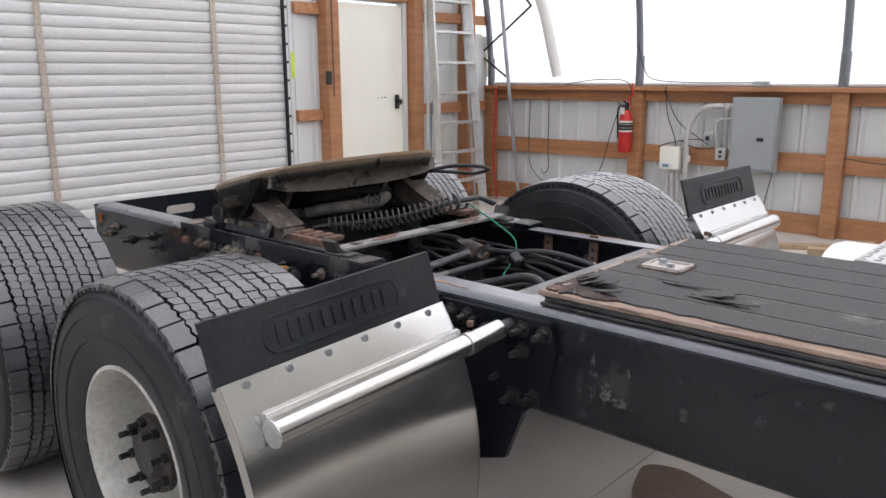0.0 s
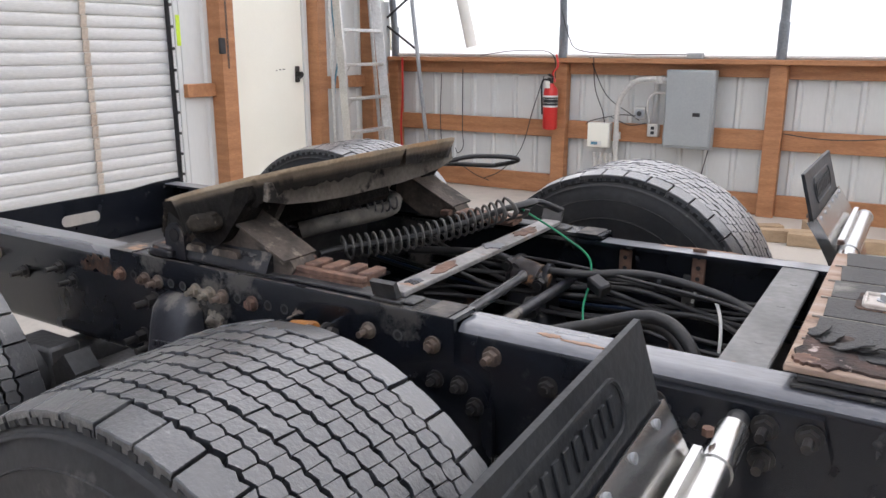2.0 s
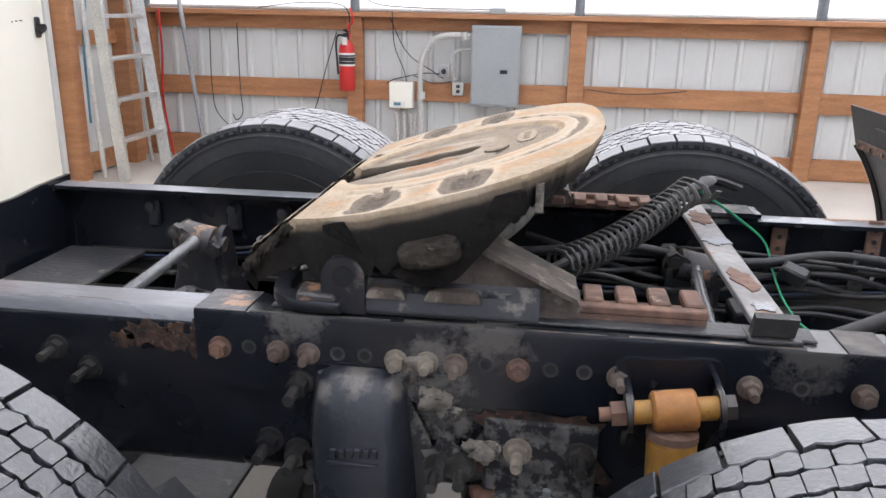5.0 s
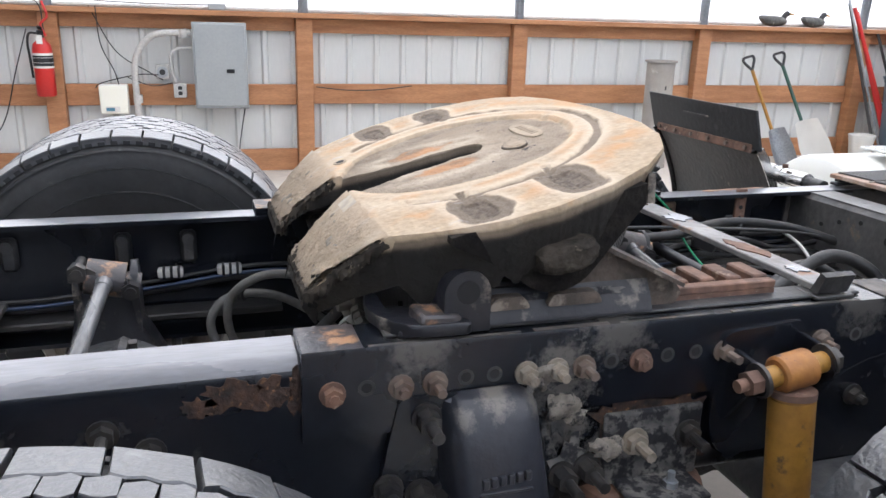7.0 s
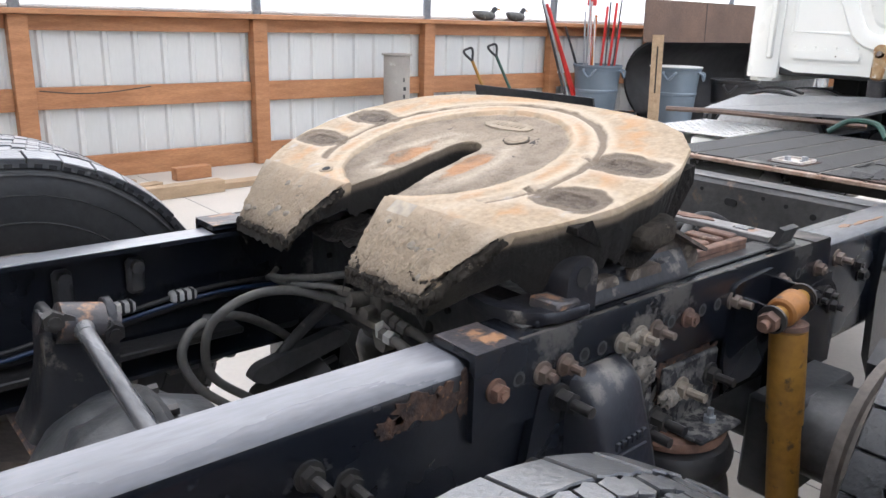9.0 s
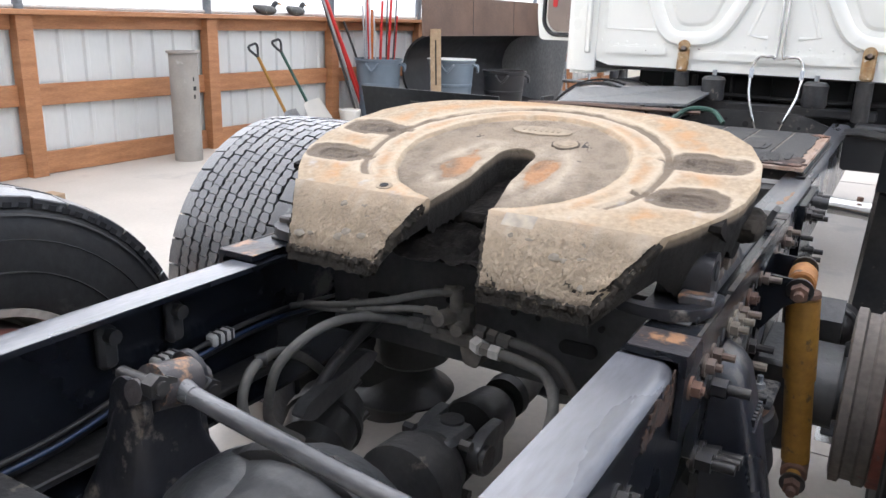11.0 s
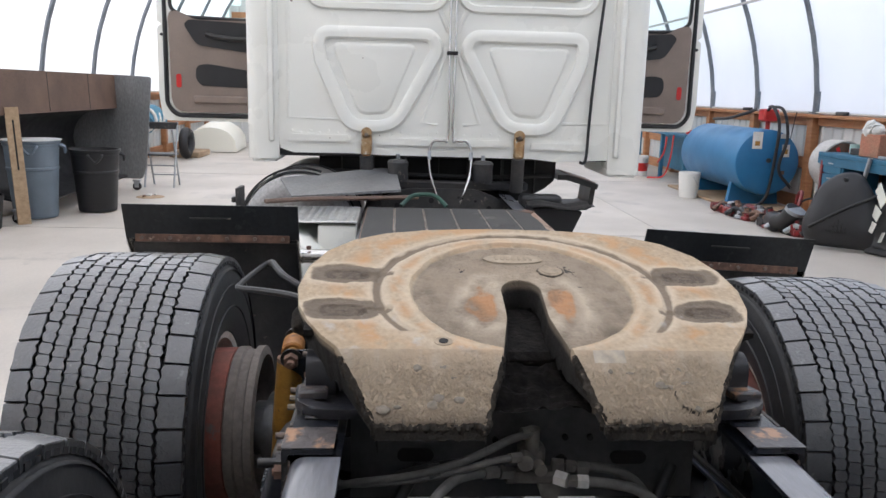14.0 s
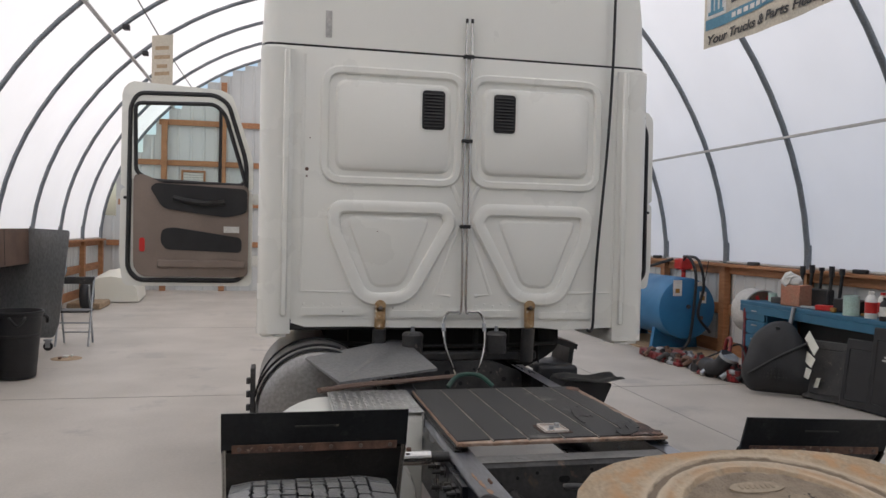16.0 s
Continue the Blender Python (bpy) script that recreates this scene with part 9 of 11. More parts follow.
for x, z1 in ((-3.36, 0.44), (-3.30, 0.44), (-3.26, 0.44), (-3.42, 0.44)):
    bend("riser_pipe", [(x, YF + 0.02, z1), (x + 0.01, YF + 0.02, 0.24), (x, YF + 0.02, 0.0)], 0.018, "pvc", "grey riser pipe from the slab to the box", "pipe", 10, "riser pipes")
for pts in ([(-3.45, YF - 0.02, 1.27), (-3.44, YF + 0.03, 1.0), (-3.36, YF + 0.03, 0.80), (-3.33, YF + 0.03, 0.66)],
            [(-3.50, YF + 0.02, 1.27), (-3.34, YF + 0.04, 0.95), (-3.12, YF + 0.03, 0.80), (-3.02, YF + 0.02, 0.74)],
            [(-3.05, YF, 0.78), (-3.20, YF, 0.78), (-3.45, YF, 0.72), (-3.50, YF, 0.68)],
            [(-2.95, YF, 0.72), (-3.1, YF - 0.01, 0.70), (-3.27, YF, 0.76)],
            [(-2.42, YF + 0.02, 0.52), (-2.46, YF + 0.02, 0.30), (-2.50, YF + 0.02, 0.02)],
            [(-1.85, YF + 0.03, 0.69), (-1.60, YF + 0.02, 0.665), (-1.35, YF + 0.02, 0.668), (-1.05, YF + 0.02, 0.70)],
            [(-3.92, YF - 0.01, 1.10), (-4.02, YF - 0.01, 0.80), (-4.15, YF + 0.02, 0.42), (-4.35, YF + 0.02, 0.20), (-4.55, YF + 0.02, 0.10)],
            [(-4.80, YF + 0.03, 1.15), (-4.80, YF + 0.03, 0.60), (-4.79, YF + 0.03, 0.40), (-4.85, YF + 0.03, 0.33), (-4.88, YF + 0.03, 0.38)],
            [(-5.05, YF + 0.04, 1.1), (-5.06, YF + 0.04, 0.6), (-5.0, YF + 0.04, 0.35), (-4.7, YF + 0.04, 0.15), (-4.5, YF + 0.04, 0.08)],
            [(-4.6, YF + 0.02, CAP + 0.03), (-4.2, YF, CAP + 0.075), (-3.85, YF - 0.02, CAP + 0.05), (-3.80, YF - 0.03, 1.08)],
            [(-3.78, YF + 0.02, CAP + 0.42), (-3.7, YF, CAP + 0.20), (-3.6, YF + 0.02, CAP + 0.08), (-3.2, YF + 0.02, CAP + 0.05), (-2.6, YF + 0.03, CAP + 0.05)]):
    bend("wire", pts, 0.0045, "plastic", "thin dark wire slung along the wall", "wire", 6, "loose wires")
bend("wire", [(-3.80, YF - 0.02, CAP + 0.04), (-3.77, YF - 0.05, CAP - 0.06), (-3.82, YF - 0.04, CAP - 0.12), (-3.79, YF - 0.05, CAP - 0.2)], 0.009, "red", "twisted red cord hanging off the wall cap", "cord", 6)

# rolled film tube and brace rods in the corner
bm = B()
tube(bm, [(-4.71, YF + 0.04, 1.36), (-4.75, YF + 0.0, 1.6), (-4.83, YF - 0.08, 2.05), (-4.93, YF - 0.25, 2.5), (-5.0, YF - 0.5, 2.9)], 0.055, 14)
solo("film_roll", bm, "white", "white rolled-up film hanging down in the corner", "film roll")
for a, b in (((-5.69, YF + 0.03, 1.645), (-5.0, YF - 0.05, 2.08)), ((-5.69, YF + 0.03, 1.56), (-5.33, YF + 0.02, 1.33)), ((-5.0, YF - 0.05, 2.08), (-5.3, YF - 0.2, 2.5))):
    bm = B()
    rod(bm, a, b, 0.012, 8)
    solo("brace_rod", bm, "plastic", "thin dark brace rod between bow and wall", "brace", "brace rods")


def step_ladder():
    t = thing("step_ladder", "folded aluminium step ladder leaning in the corner", "step ladder", (-5.2, 4.6, 0))
    top, bot = 2.75, 0.0
    def at(f, side):
        z = bot + (top - bot) * f
        half = 0.33 - 0.07 * f
        return Vector((-5.28 - 0.20 * f, 4.24 - 0.06 * f + side * half, z))
    for s in (-1, 1):
        bm = B()
        a, b = at(0, s), at(1, s)
        L, q = frame_to(a, b)
        box(bm, -0.014, 0.014, -0.045, 0.045, -L / 2, L / 2, 0.004)
        bmesh.ops.transform(bm, matrix=Matrix.Translation((a + b) / 2) @ q, verts=bm.verts)
        part("side_rail", bm, "alu", t)
        bm = B()
        rod(bm, at(0.01, s) + Vector((-0.14, s * 0.03, 0)), at(0.95, s) + Vector((-0.05, 0, 0)), 0.018, 8)
        part("rear_leg", bm, "alu", t)
    for k in range(9):
        f = (k + 1) * 0.30 / top
        a, b = at(f, -1), at(f, 1)
        bm = B()
        box(bm, a.x - 0.045, a.x + 0.035, a.y + 0.01, b.y - 0.01, a.z - 0.014, a.z + 0.014, 0.003)
        part("tread", bm, "alu", t)
        bm = B()
        rod(bm, (a.x, a.y + 0.01, a.z - 0.012), (a.x, a.y + 0.10, a.z - 0.014), 0.006, 6)
        rod(bm, (a.x, a.y + 0.005, a.z - 0.12), (a.x, a.y + 0.11, a.z - 0.016), 0.006, 6)
        part("brace", bm, "alu", t)


step_ladder()
bend("prop_pole", [(-5.12, 5.00, 0.0), (-5.20, 4.93, 1.0), (-5.30, 4.86, 2.2), (-5.34, 4.83, 2.7)], 0.02, "galv", "thin grey pole leaning beside the ladder", "pole")
bend("cable", [(-5.45, 4.98, 1.25), (-5.43, 4.95, 0.9), (-5.46, 4.96, 0.5), (-5.40, 4.95, 0.02)], 0.010, "red", "red cable hanging in the corner", "cable")
bend("cable", [(-5.66, 4.12, 2.0), (-5.64, 4.16, 1.5), (-5.63, 4.20, 1.3), (-5.64, 4.14, 1.0), (-5.64, 4.12, 0.4)], 0.009, "banner_blue", "blue-grey cable hung on the post", "cable")
bm = B()
for q in range(60):
    z = 3.1 - q * 0.032
    c = Vector((-5.535, 2.74, z))
    ring = [c + Vector((0.007 * math.cos(a) if q % 2 else 0.0, 0.0 if q % 2 else 0.007 * math.cos(a), 0.02 * math.sin(a))) for a in (2 * math.pi * i / 8 for i in range(8))]
    tube(bm, ring, 0.003, 5, n=1, closed=True)
solo("chain", bm, "dusty", "dark steel hoist chain hanging down the post", "chain")
bm = B()
box(bm, -5.555, -5.53, 2.66, 2.72, 1.30, 1.42, 0.006)
solo("door_latch_box", bm, "plastic", "black latch box screwed to the door post", "latch")

# lumber on the floor
for x0, y0, L, w, h, a, m in ((-1.55, 4.30, 0.55, 0.09, 0.09, 18, "lumber"), (-1.25, 4.22, 0.75, 0.10, 0.09, 4, "lumber"), (-0.75, 4.33, 0.62, 0.14, 0.045, 2, "lumber"), (-0.88, 4.78, 0.30, 0.09, 0.10, 6, "timber_h"),
                              (-1.50, 4.62, 0.12, 0.26, 0.09, 20, "lumber"), (-1.95, 4.55, 0.5, 0.10, 0.04, 30, "lumber")):
    bm = B()
    box(bm, x0 - L / 2, x0 + L / 2, y0 - w / 2, y0 + w / 2, 0.001, h, 0.004, rot=Euler((0, 0, radians(a))).to_matrix())
    solo("lumber_piece", bm, m, "sawn timber offcut lying on the concrete", "lumber", "lumber offcuts")


M["formtube"] = material("grey_cardboard", (0.33, 0.31, 0.285), 0.85, second=(0.27, 0.25, 0.23), scale=4, amount=0.2, third=(0.42, 0.40, 0.37), third_at=0.62)


def form_tube():
    t = thing("form_tube", "grey cardboard form tube standing by the wall", "tube", (1.165, 4.82, 0))
    bm = B()
    revolve(bm, [(0.120, 0.0), (0.123, 0.93), (0.142, 0.935), (0.142, 0.95), (0.112, 0.95), (0.109, 0.0)], 28, pose(1.165, 4.82, 0), closed=True)
    part("wall", bm, "formtube", t)
    for z, w in ((0.55, 0.02), (0.62, 0.03), (0.70, 0.012)):
        bm = B()
        box(bm, 1.15, 1.15 + w, 4.695, 4.698, z, z + 0.035)
        part("print_bar", bm, "plastic", t)


form_tube()
bm = B()
tube(bm, [(1.60, 4.50, 0.075), (1.85, 4.47, 0.07), (2.15, 4.50, 0.075)], 0.07, 14)
solo("rolled_mat", bm, "plastic", "black rolled rubber mat lying on the floor", "mat")


def shovel(foot, top, shaft, blade, scoop, label):
    """A D-handled shovel leaning on the wall."""
    f, p = Vector(foot), Vector(top)
    t = thing("shovel", label, "shovel", foot, "shovels by the wall")
    d = (p - f).normalized()
    side = d.cross(Vector((0, 1, 0))).normalized()
    L = (p - f).length
    bm = B()
    rod(bm, f + d * 0.30, f + d * (L - 0.13), 0.016, 12)
    part("shaft", bm, shaft, t)
    bm = B()
    top_p = f + d * (L - 0.13)
    tube(bm, [top_p, top_p + d * 0.03 + side * 0.02, top_p + d * 0.09 + side * 0.055, top_p + d * 0.125 + side * 0.05, top_p + d * 0.13, top_p + d * 0.125 - side * 0.05, top_p + d * 0.09 - side * 0.055, top_p + d * 0.03 - side * 0.02, top_p], 0.013, 8)
    part("grip", bm, "plastic", t)
    bm = B()
    out = Vector((0, -1, 0))
    w, h = scoop
    n = 8
    rows = []
    for i in range(7):
        u = i / 6
        row = []
        for j in range(n + 1):
            v = j / n * 2 - 1
            width = w * (0.75 + 0.25 * min(1, u * 2))
            row.append(bm.verts.new(f + d * (h * (1 - u)) + side * v * width + out * (0.02 + 0.05 * v * v * (1 if u < 0.9 else 0.8))))
        rows.append(row)
    for p0, p1 in zip(rows, rows[1:]):
        for j in range(n):
            bm.faces.new((p0[j], p0[j + 1], p1[j + 1], p1[j]))
    bmesh.ops.solidify(bm, geom=bm.faces[:], thickness=0.004)
    part("blade", bm, blade, t)


shovel((2.50, 4.66, 0.01), (2.22, YF - 0.02, 0.98), "yellow", "galv", (0.12, 0.36), "D-handled shovel with a yellow shaft and grey blade")
shovel((2.80, 4.56, 0.01), (2.56, YF - 0.02, 1.02), "darkgreen", "white", (0.17, 0.46), "D-handled scoop with a dark green shaft and white blade")


M["decoybody"] = material("mottled_decoy_paint", (0.11, 0.11, 0.10), 0.6, second=(0.045, 0.045, 0.045), scale=22, third=(0.42, 0.40, 0.36), third_at=0.60)


def decoy(x, turn):
    m = pose(x, YF + 0.06, CAP + 0.012, 0, 0, turn)
    t = thing("duck_decoy", "mottled dark plastic duck decoy sitting on the wall cap", "decoy", tuple(m.translation), "duck decoys")
    bm = B()
    g = bmesh.ops.create_icosphere(bm, subdivisions=3, radius=1)["verts"]
    for v in g:
        v.co = Vector((v.co.x * (0.16 if v.co.x > 0 else 0.13), v.co.y * 0.065 * (1 - 0.25 * v.co.x), 0.05 + v.co.z * 0.05 + (0.035 * v.co.x ** 2 if v.co.x > 0 else 0)))
    bmesh.ops.transform(bm, matrix=m, verts=bm.verts)
    part("body", bm, "decoybody", t)
    bm = B()
    tube(bm, [m @ Vector((-0.09, 0, 0.08)), m @ Vector((-0.115, 0, 0.115)), m @ Vector((-0.135, 0, 0.125))], 0.026, 10)
    part("head", bm, "plastic", t)
    bm = B()
    rod(bm, m @ Vector((-0.15, 0, 0.122)), m @ Vector((-0.20, 0, 0.112)), 0.012, 8, 0.006)
    part("bill", bm, "yellow", t)


decoy(2.52, 170)
decoy(2.98, 185)

# poles leaning on the wall
for a, b, r, m, lab in (((3.98, 4.80, 0.0), (3.36, YF - 0.03, 1.46), 0.020, "red", "long red pole leaning on the wall"), ((3.92, 4.82, 0.0), (3.40, YF - 0.03, 1.42), 0.018, "red", "long red pole leaning on the wall"),
                        ((3.80, 4.78, 0.0), (3.26, YF - 0.02, 1.60), 0.012, "galv", "thin grey rod leaning on the wall"), ((3.74, 4.80, 0.0), (3.30, YF - 0.02, 1.50), 0.015, "dusty", "dark steel rod leaning on the wall"),
                        ((4.15, 4.90, 0.2), (3.72, YF - 0.01, 1.22), 0.014, "dusty", "dark steel rod leaning on the wall")):
    bm = B()
    rod(bm, a, b, r, 10)
    solo("pole", bm, m, lab, "pole", "poles by the wall")


def bin_at(x, y, r, h, mat, label, handles=True, group="bins"):
    """A tapered round refuse bin with a rolled rim, ribs and handles."""
    t = thing("refuse_bin", label, "bin", (x, y, 0), group)
    bm = B()
    revolve(bm, [(0.0, 0.012), (r * 0.76, 0.012), (r * 0.78, 0.03), (r * 0.965, h - 0.06), (r * 0.99, h - 0.055), (r * 1.0, h - 0.03), (r * 1.04, h - 0.02), (r * 1.04, h), (r * 0.97, h), (r * 0.94, h - 0.06), (r * 0.74, 0.03), (0.0, 0.03)], 36, pose(x, y, 0))
    part("body", bm, mat, t)
    bm = B()
    revolve(bm, [(r * 0.90, h * 0.62), (r * 0.93, h * 0.63), (r * 0.935, h * 0.66), (r * 0.91, h * 0.67)], 36, pose(x, y, 0), cap=False)
    part("rib", bm, mat, t)
    if handles:
        for a in (200, 20, 290):
            m = pose(x, y, 0, 0, 0, a)
            bm = B()
            tube(bm, [m @ Vector((r * 0.97, -0.07, h - 0.05)), m @ Vector((r * 1.13, -0.06, h - 0.07)), m @ Vector((r * 1.15, 0.0, h - 0.13)), m @ Vector((r * 1.13, 0.06, h - 0.07)), m @ Vector((r * 0.97, 0.07, h - 0.05))], 0.014, 8)
            part("handle", bm, mat, t)
    return t


bin_at(3.97, 4.72, 0.27, 0.82, "bin", "blue-grey plastic refuse bin full of rods and poles")
bin_at(4.60, 4.10, 0.275, 0.82, "bin", "blue-grey plastic refuse bin under a clear lid")
bin_at(5.10, 3.64, 0.26, 0.70, "plastic", "black plastic refuse bin standing open")
bin_at(3.82, 4.22, 0.16, 0.34, "plastic", "small black bucket-shaped bin", handles=False)
bin_at(3.52, 4.80, 0.12, 0.26, "white", "white plastic tub by the wall", handles=False)
bm = B()
revolve(bm, [(0.0, 0.824), (0.28, 0.824), (0.295, 0.821), (0.295, 0.829), (0.0, 0.836)], 36, pose(4.60, 4.10, 0.0))
solo("bin_lid", bm, "siding", "pale translucent lid on the blue-grey bin", "lid")
rnd = random.Random(5)
for i, (m, L) in enumerate((("red", 1.5), ("red", 1.46), ("orange", 1.36), ("galv", 1.6), ("galv", 1.4), ("pvc", 1.5), ("pvc", 1.34), ("dusty", 1.5), ("dusty", 1.65), ("red", 1.3))):
    a = 2 * math.pi * i / 10
    x, y = 3.97 + 0.13 * math.cos(a), 4.72 + 0.13 * math.sin(a)
    bm = B()
    rod(bm, (x, y, 0.035), (3.97 + 0.24 * math.cos(a) + rnd.uniform(-.06, .06), 4.72 + 0.18 * math.sin(a), L), 0.010 + 0.006 * (m in ("red", "orange")), 8)
    solo("stake", bm, m, {"red": "red painted stake standing in the bin", "orange": "orange painted stake standing in the bin", "galv": "grey steel rod standing in the bin", "pvc": "pale plastic rod standing in the bin", "dusty": "dark thin rod standing in the bin"}[m], "stake", "stakes in the bin")
bm = B()
rod(bm, (3.97, 4.80, 0.05), (4.05, 4.95, 1.52), 0.016, 8)
box(bm, 3.99, 4.13, 4.93, 4.97, 1.46, 1.56, 0.01)
solo("red_broom", bm, "red", "red-headed long handled tool standing in the bin", "tool")
bm = B()
prism(bm, [(-0.06, 0.0), (0.06, 0.0), (0.06, 1.17), (-0.06, 1.17)], "x", -0.02, 0.02)
bmesh.ops.transform(bm, matrix=pose(4.15, 4.02, 0, -2, 0, 35), verts=bm.verts)
plank = solo("slotted_plank", bm, "lumber", "weathered plank with a long slot standing on end", "plank")
bm = B()
prism(bm, rounded(-0.008, 0.008, 0.55, 1.05, 0.007, 3), "x", -0.0225, 0.0225)
bmesh.ops.transform(bm, matrix=pose(4.15, 4.02, 0, -2, 0, 35), verts=bm.verts)
part("slot", bm, "groove", plank)


def steel_bucket():
    """Wide loader bucket on casters, open towards the truck: lip above, curved back, end plates."""
    t = thing("loader_bucket", "brown and grey steel loader bucket standing on casters", "bucket", (5.9, 4.3, 0))
    x0, x1 = 3.93, 7.20
    curve = [(4.13, 1.20), (4.35, 1.12), (4.58, 1.0), (4.70, 0.82), (4.72, 0.6), (4.64, 0.40), (4.48, 0.24), (4.25, 0.17), (4.0, 0.15)]
    bm = B()
    pts = [(p.x, p.y) for p in smooth_path([(y, z, 0) for y, z in curve], 4)]
    inner = [(y - 0.02 * (1 if z > 0.3 else 0), z + (0.02 if z < 0.7 else -0.02)) for y, z in pts]
    prism(bm, pts + list(reversed(inner)), "x", x0 + 0.55, x1 - 0.01)
    part("curved_back", bm, "plastic", t, "black curved inner back")
    bm = B()
    prism(bm, [(4.095, 1.09), (4.11, 1.09), (4.125, 1.53), (4.11, 1.535)], "x", x0, x1)
    part("lip", bm, "brownsteel", t, "rusty brown top lip")
    for q, x in enumerate((5.1, 6.25)):
        bm = B()
        prism(bm, [(4.091, 1.10), (4.094, 1.10), (4.110, 1.53), (4.106, 1.53)], "x", x, x + 0.006)
        part("seam", bm, "dusty", t)
    for x in (x1,):
        bm = B()
        prism(bm, soften([(3.62, 1.52), (4.12, 1.54), (4.62, 1.42), (4.80, 1.0), (4.75, 0.30), (4.5, 0.13), (3.80, 0.13), (3.74, 0.30), (3.68, 0.9)], 0.04, 4), "x", x - 0.012, x + 0.012)
        part("end_plate", bm, "graysteel", t, "grey scuffed end plate")
    for x, y in ((4.2, 4.1), (6.95, 3.80), (7.1, 4.6), (4.2, 4.6)):
        bm = B()
        rod(bm, (x - 0.02, y, 0.055), (x + 0.02, y, 0.055), 0.055, 16)
        w = part("caster_wheel", bm, "plastic", t)
        bm = B()
        box(bm, x - 0.035, x + 0.035, y - 0.05, y + 0.05, 0.12, 0.145, 0.004)
        box(bm, x - 0.032, x - 0.024, y - 0.03, y + 0.03, 0.04, 0.125, 0.003)
        box(bm, x + 0.024, x + 0.032, y - 0.03, y + 0.03, 0.04, 0.125, 0.003)
        part("caster_fork", bm, "galv", w)


steel_bucket()


def folding_chair(x, y):
    t = thing("folding_stool", "grey tubular folding stool standing on the concrete", "stool", (x, y, 0))
    for k, (a, b) in enumerate((((-0.18, -0.2, 0.0), (0.14, -0.2, 0.90)), ((-0.18, 0.2, 0.0), (0.14, 0.2, 0.90)), ((0.20, -0.18, 0.0), (-0.08, -0.18, 0.80)), ((0.20, 0.18, 0.0), (-0.08, 0.18, 0.80)))):
        bm = B()
        rod(bm, (x + a[0], y + a[1], a[2]), (x + b[0], y + b[1], b[2]), 0.013, 10)
        part("leg", bm, "galv", t)
    for z, xx in ((0.15, 0.15), (0.30, -0.08)):
        bm = B()
        rod(bm, (x + xx, y - 0.19, z), (x + xx, y + 0.19, z), 0.010, 8)
        part("stretcher", bm, "galv", t)
    bm = B()
    box(bm, x - 0.16, x + 0.16, y - 0.2, y + 0.2, 0.44, 0.47, 0.01)
    part("seat", bm, "dusty", t)
    bm = B()
    box(bm, x + 0.11, x + 0.15, y - 0.21, y + 0.21, 0.80, 0.90, 0.012)
    part("backrest", bm, "dusty", t)


folding_chair(7.45, 3.60)
bm = B()
revolve(bm, [(0.0, 0.012), (0.12, 0.010), (0.17, 0.004), (0.175, 0.0), (0.0, 0.0)], 28, pose(6.3, 3.43, 0.001))
solo("floor_disc", bm, "lumber", "flat brown disc with scraps lying on the floor", "disc")
for dx, dy, w, m in ((0.03, 0.02, 0.05, "paper"), (-0.08, 0.05, 0.03, "rust"), (0.09, -0.04, 0.02, "paper")):
    bm = B()
    box(bm, 6.3 + dx - w, 6.3 + dx + w, 3.43 + dy - w * 0.6, 3.43 + dy + w * 0.6, 0.012, 0.035, 0.006)
    solo("scrap", bm, m, "small scrap lying on the disc", "scrap")

# body panel and bundle far down the north wall
bm = B()
n = 14
rows = []
for i in range(n + 1):
    u = i / n
    row = []
    for j in range(9):
        a = math.pi * j / 8
        row.append(bm.verts.new((13.4 + 1.7 * u, 4.3 - 0.55 * math.cos(a) * (1 - 0.2 * u), 0.02 + (0.52 + 0.12 * math.sin(3 * u)) * math.sin(a) ** 0.7)))
    rows.append(row)
for p, q in zip(rows, rows[1:]):
    for j in range(8):
        bm.faces.new((p[j], p[j + 1], q[j + 1], q[j]))
bm.faces.new(rows[0]), bm.faces.new(list(reversed(rows[-1])))
solo("body_panel", bm, "cream", "cream coloured vehicle nose panel lying on the floor", "body panel")
for x, y, r, m, lab in ((11.8, 4.4, 0.22, "plastic", "black wheel lying by the wall"), (12.3, 4.5, 0.2, "dusty", "dark coiled hose by the wall")):
    bm = B()
    tube(bm, [(x + r * math.cos(a), y, r + 0.09 + r * math.sin(a)) for a in (2 * math.pi * k / 18 for k in range(18))], 0.09, 10, n=1, closed=True)
    solo("rubber_ring", bm, m, lab, "ring")
bm = B()
box(bm, 12.0, 12.9, 4.2, 4.8, 0.0, 0.12, 0.02)
solo("lumber_stack", bm, "lumber", "low stack of boards by the wall", "lumber")
bm = B()
tube(bm, [(10.9, YF - 0.12, 0.7), (11.3, YF - 0.14, 0.85), (11.7, YF - 0.12, 0.75)], 0.20, 14)
solo("tarp_bundle", bm, "banner_blue", "blue and white tarpaulin bundle on the girt", "tarpaulin")
bm = B()
for q in range(3):
    tube(bm, [(10.95 + 0.25 * q, YF - 0.12 + 0.215 * math.cos(a), 0.78 + 0.215 * math.sin(a)) for a in (2 * math.pi * k / 14 for k in range(14))], 0.03, 6, n=1, closed=True)
solo("tarp_fold", bm, "paper", "white folds round the tarpaulin bundle", "tarpaulin")


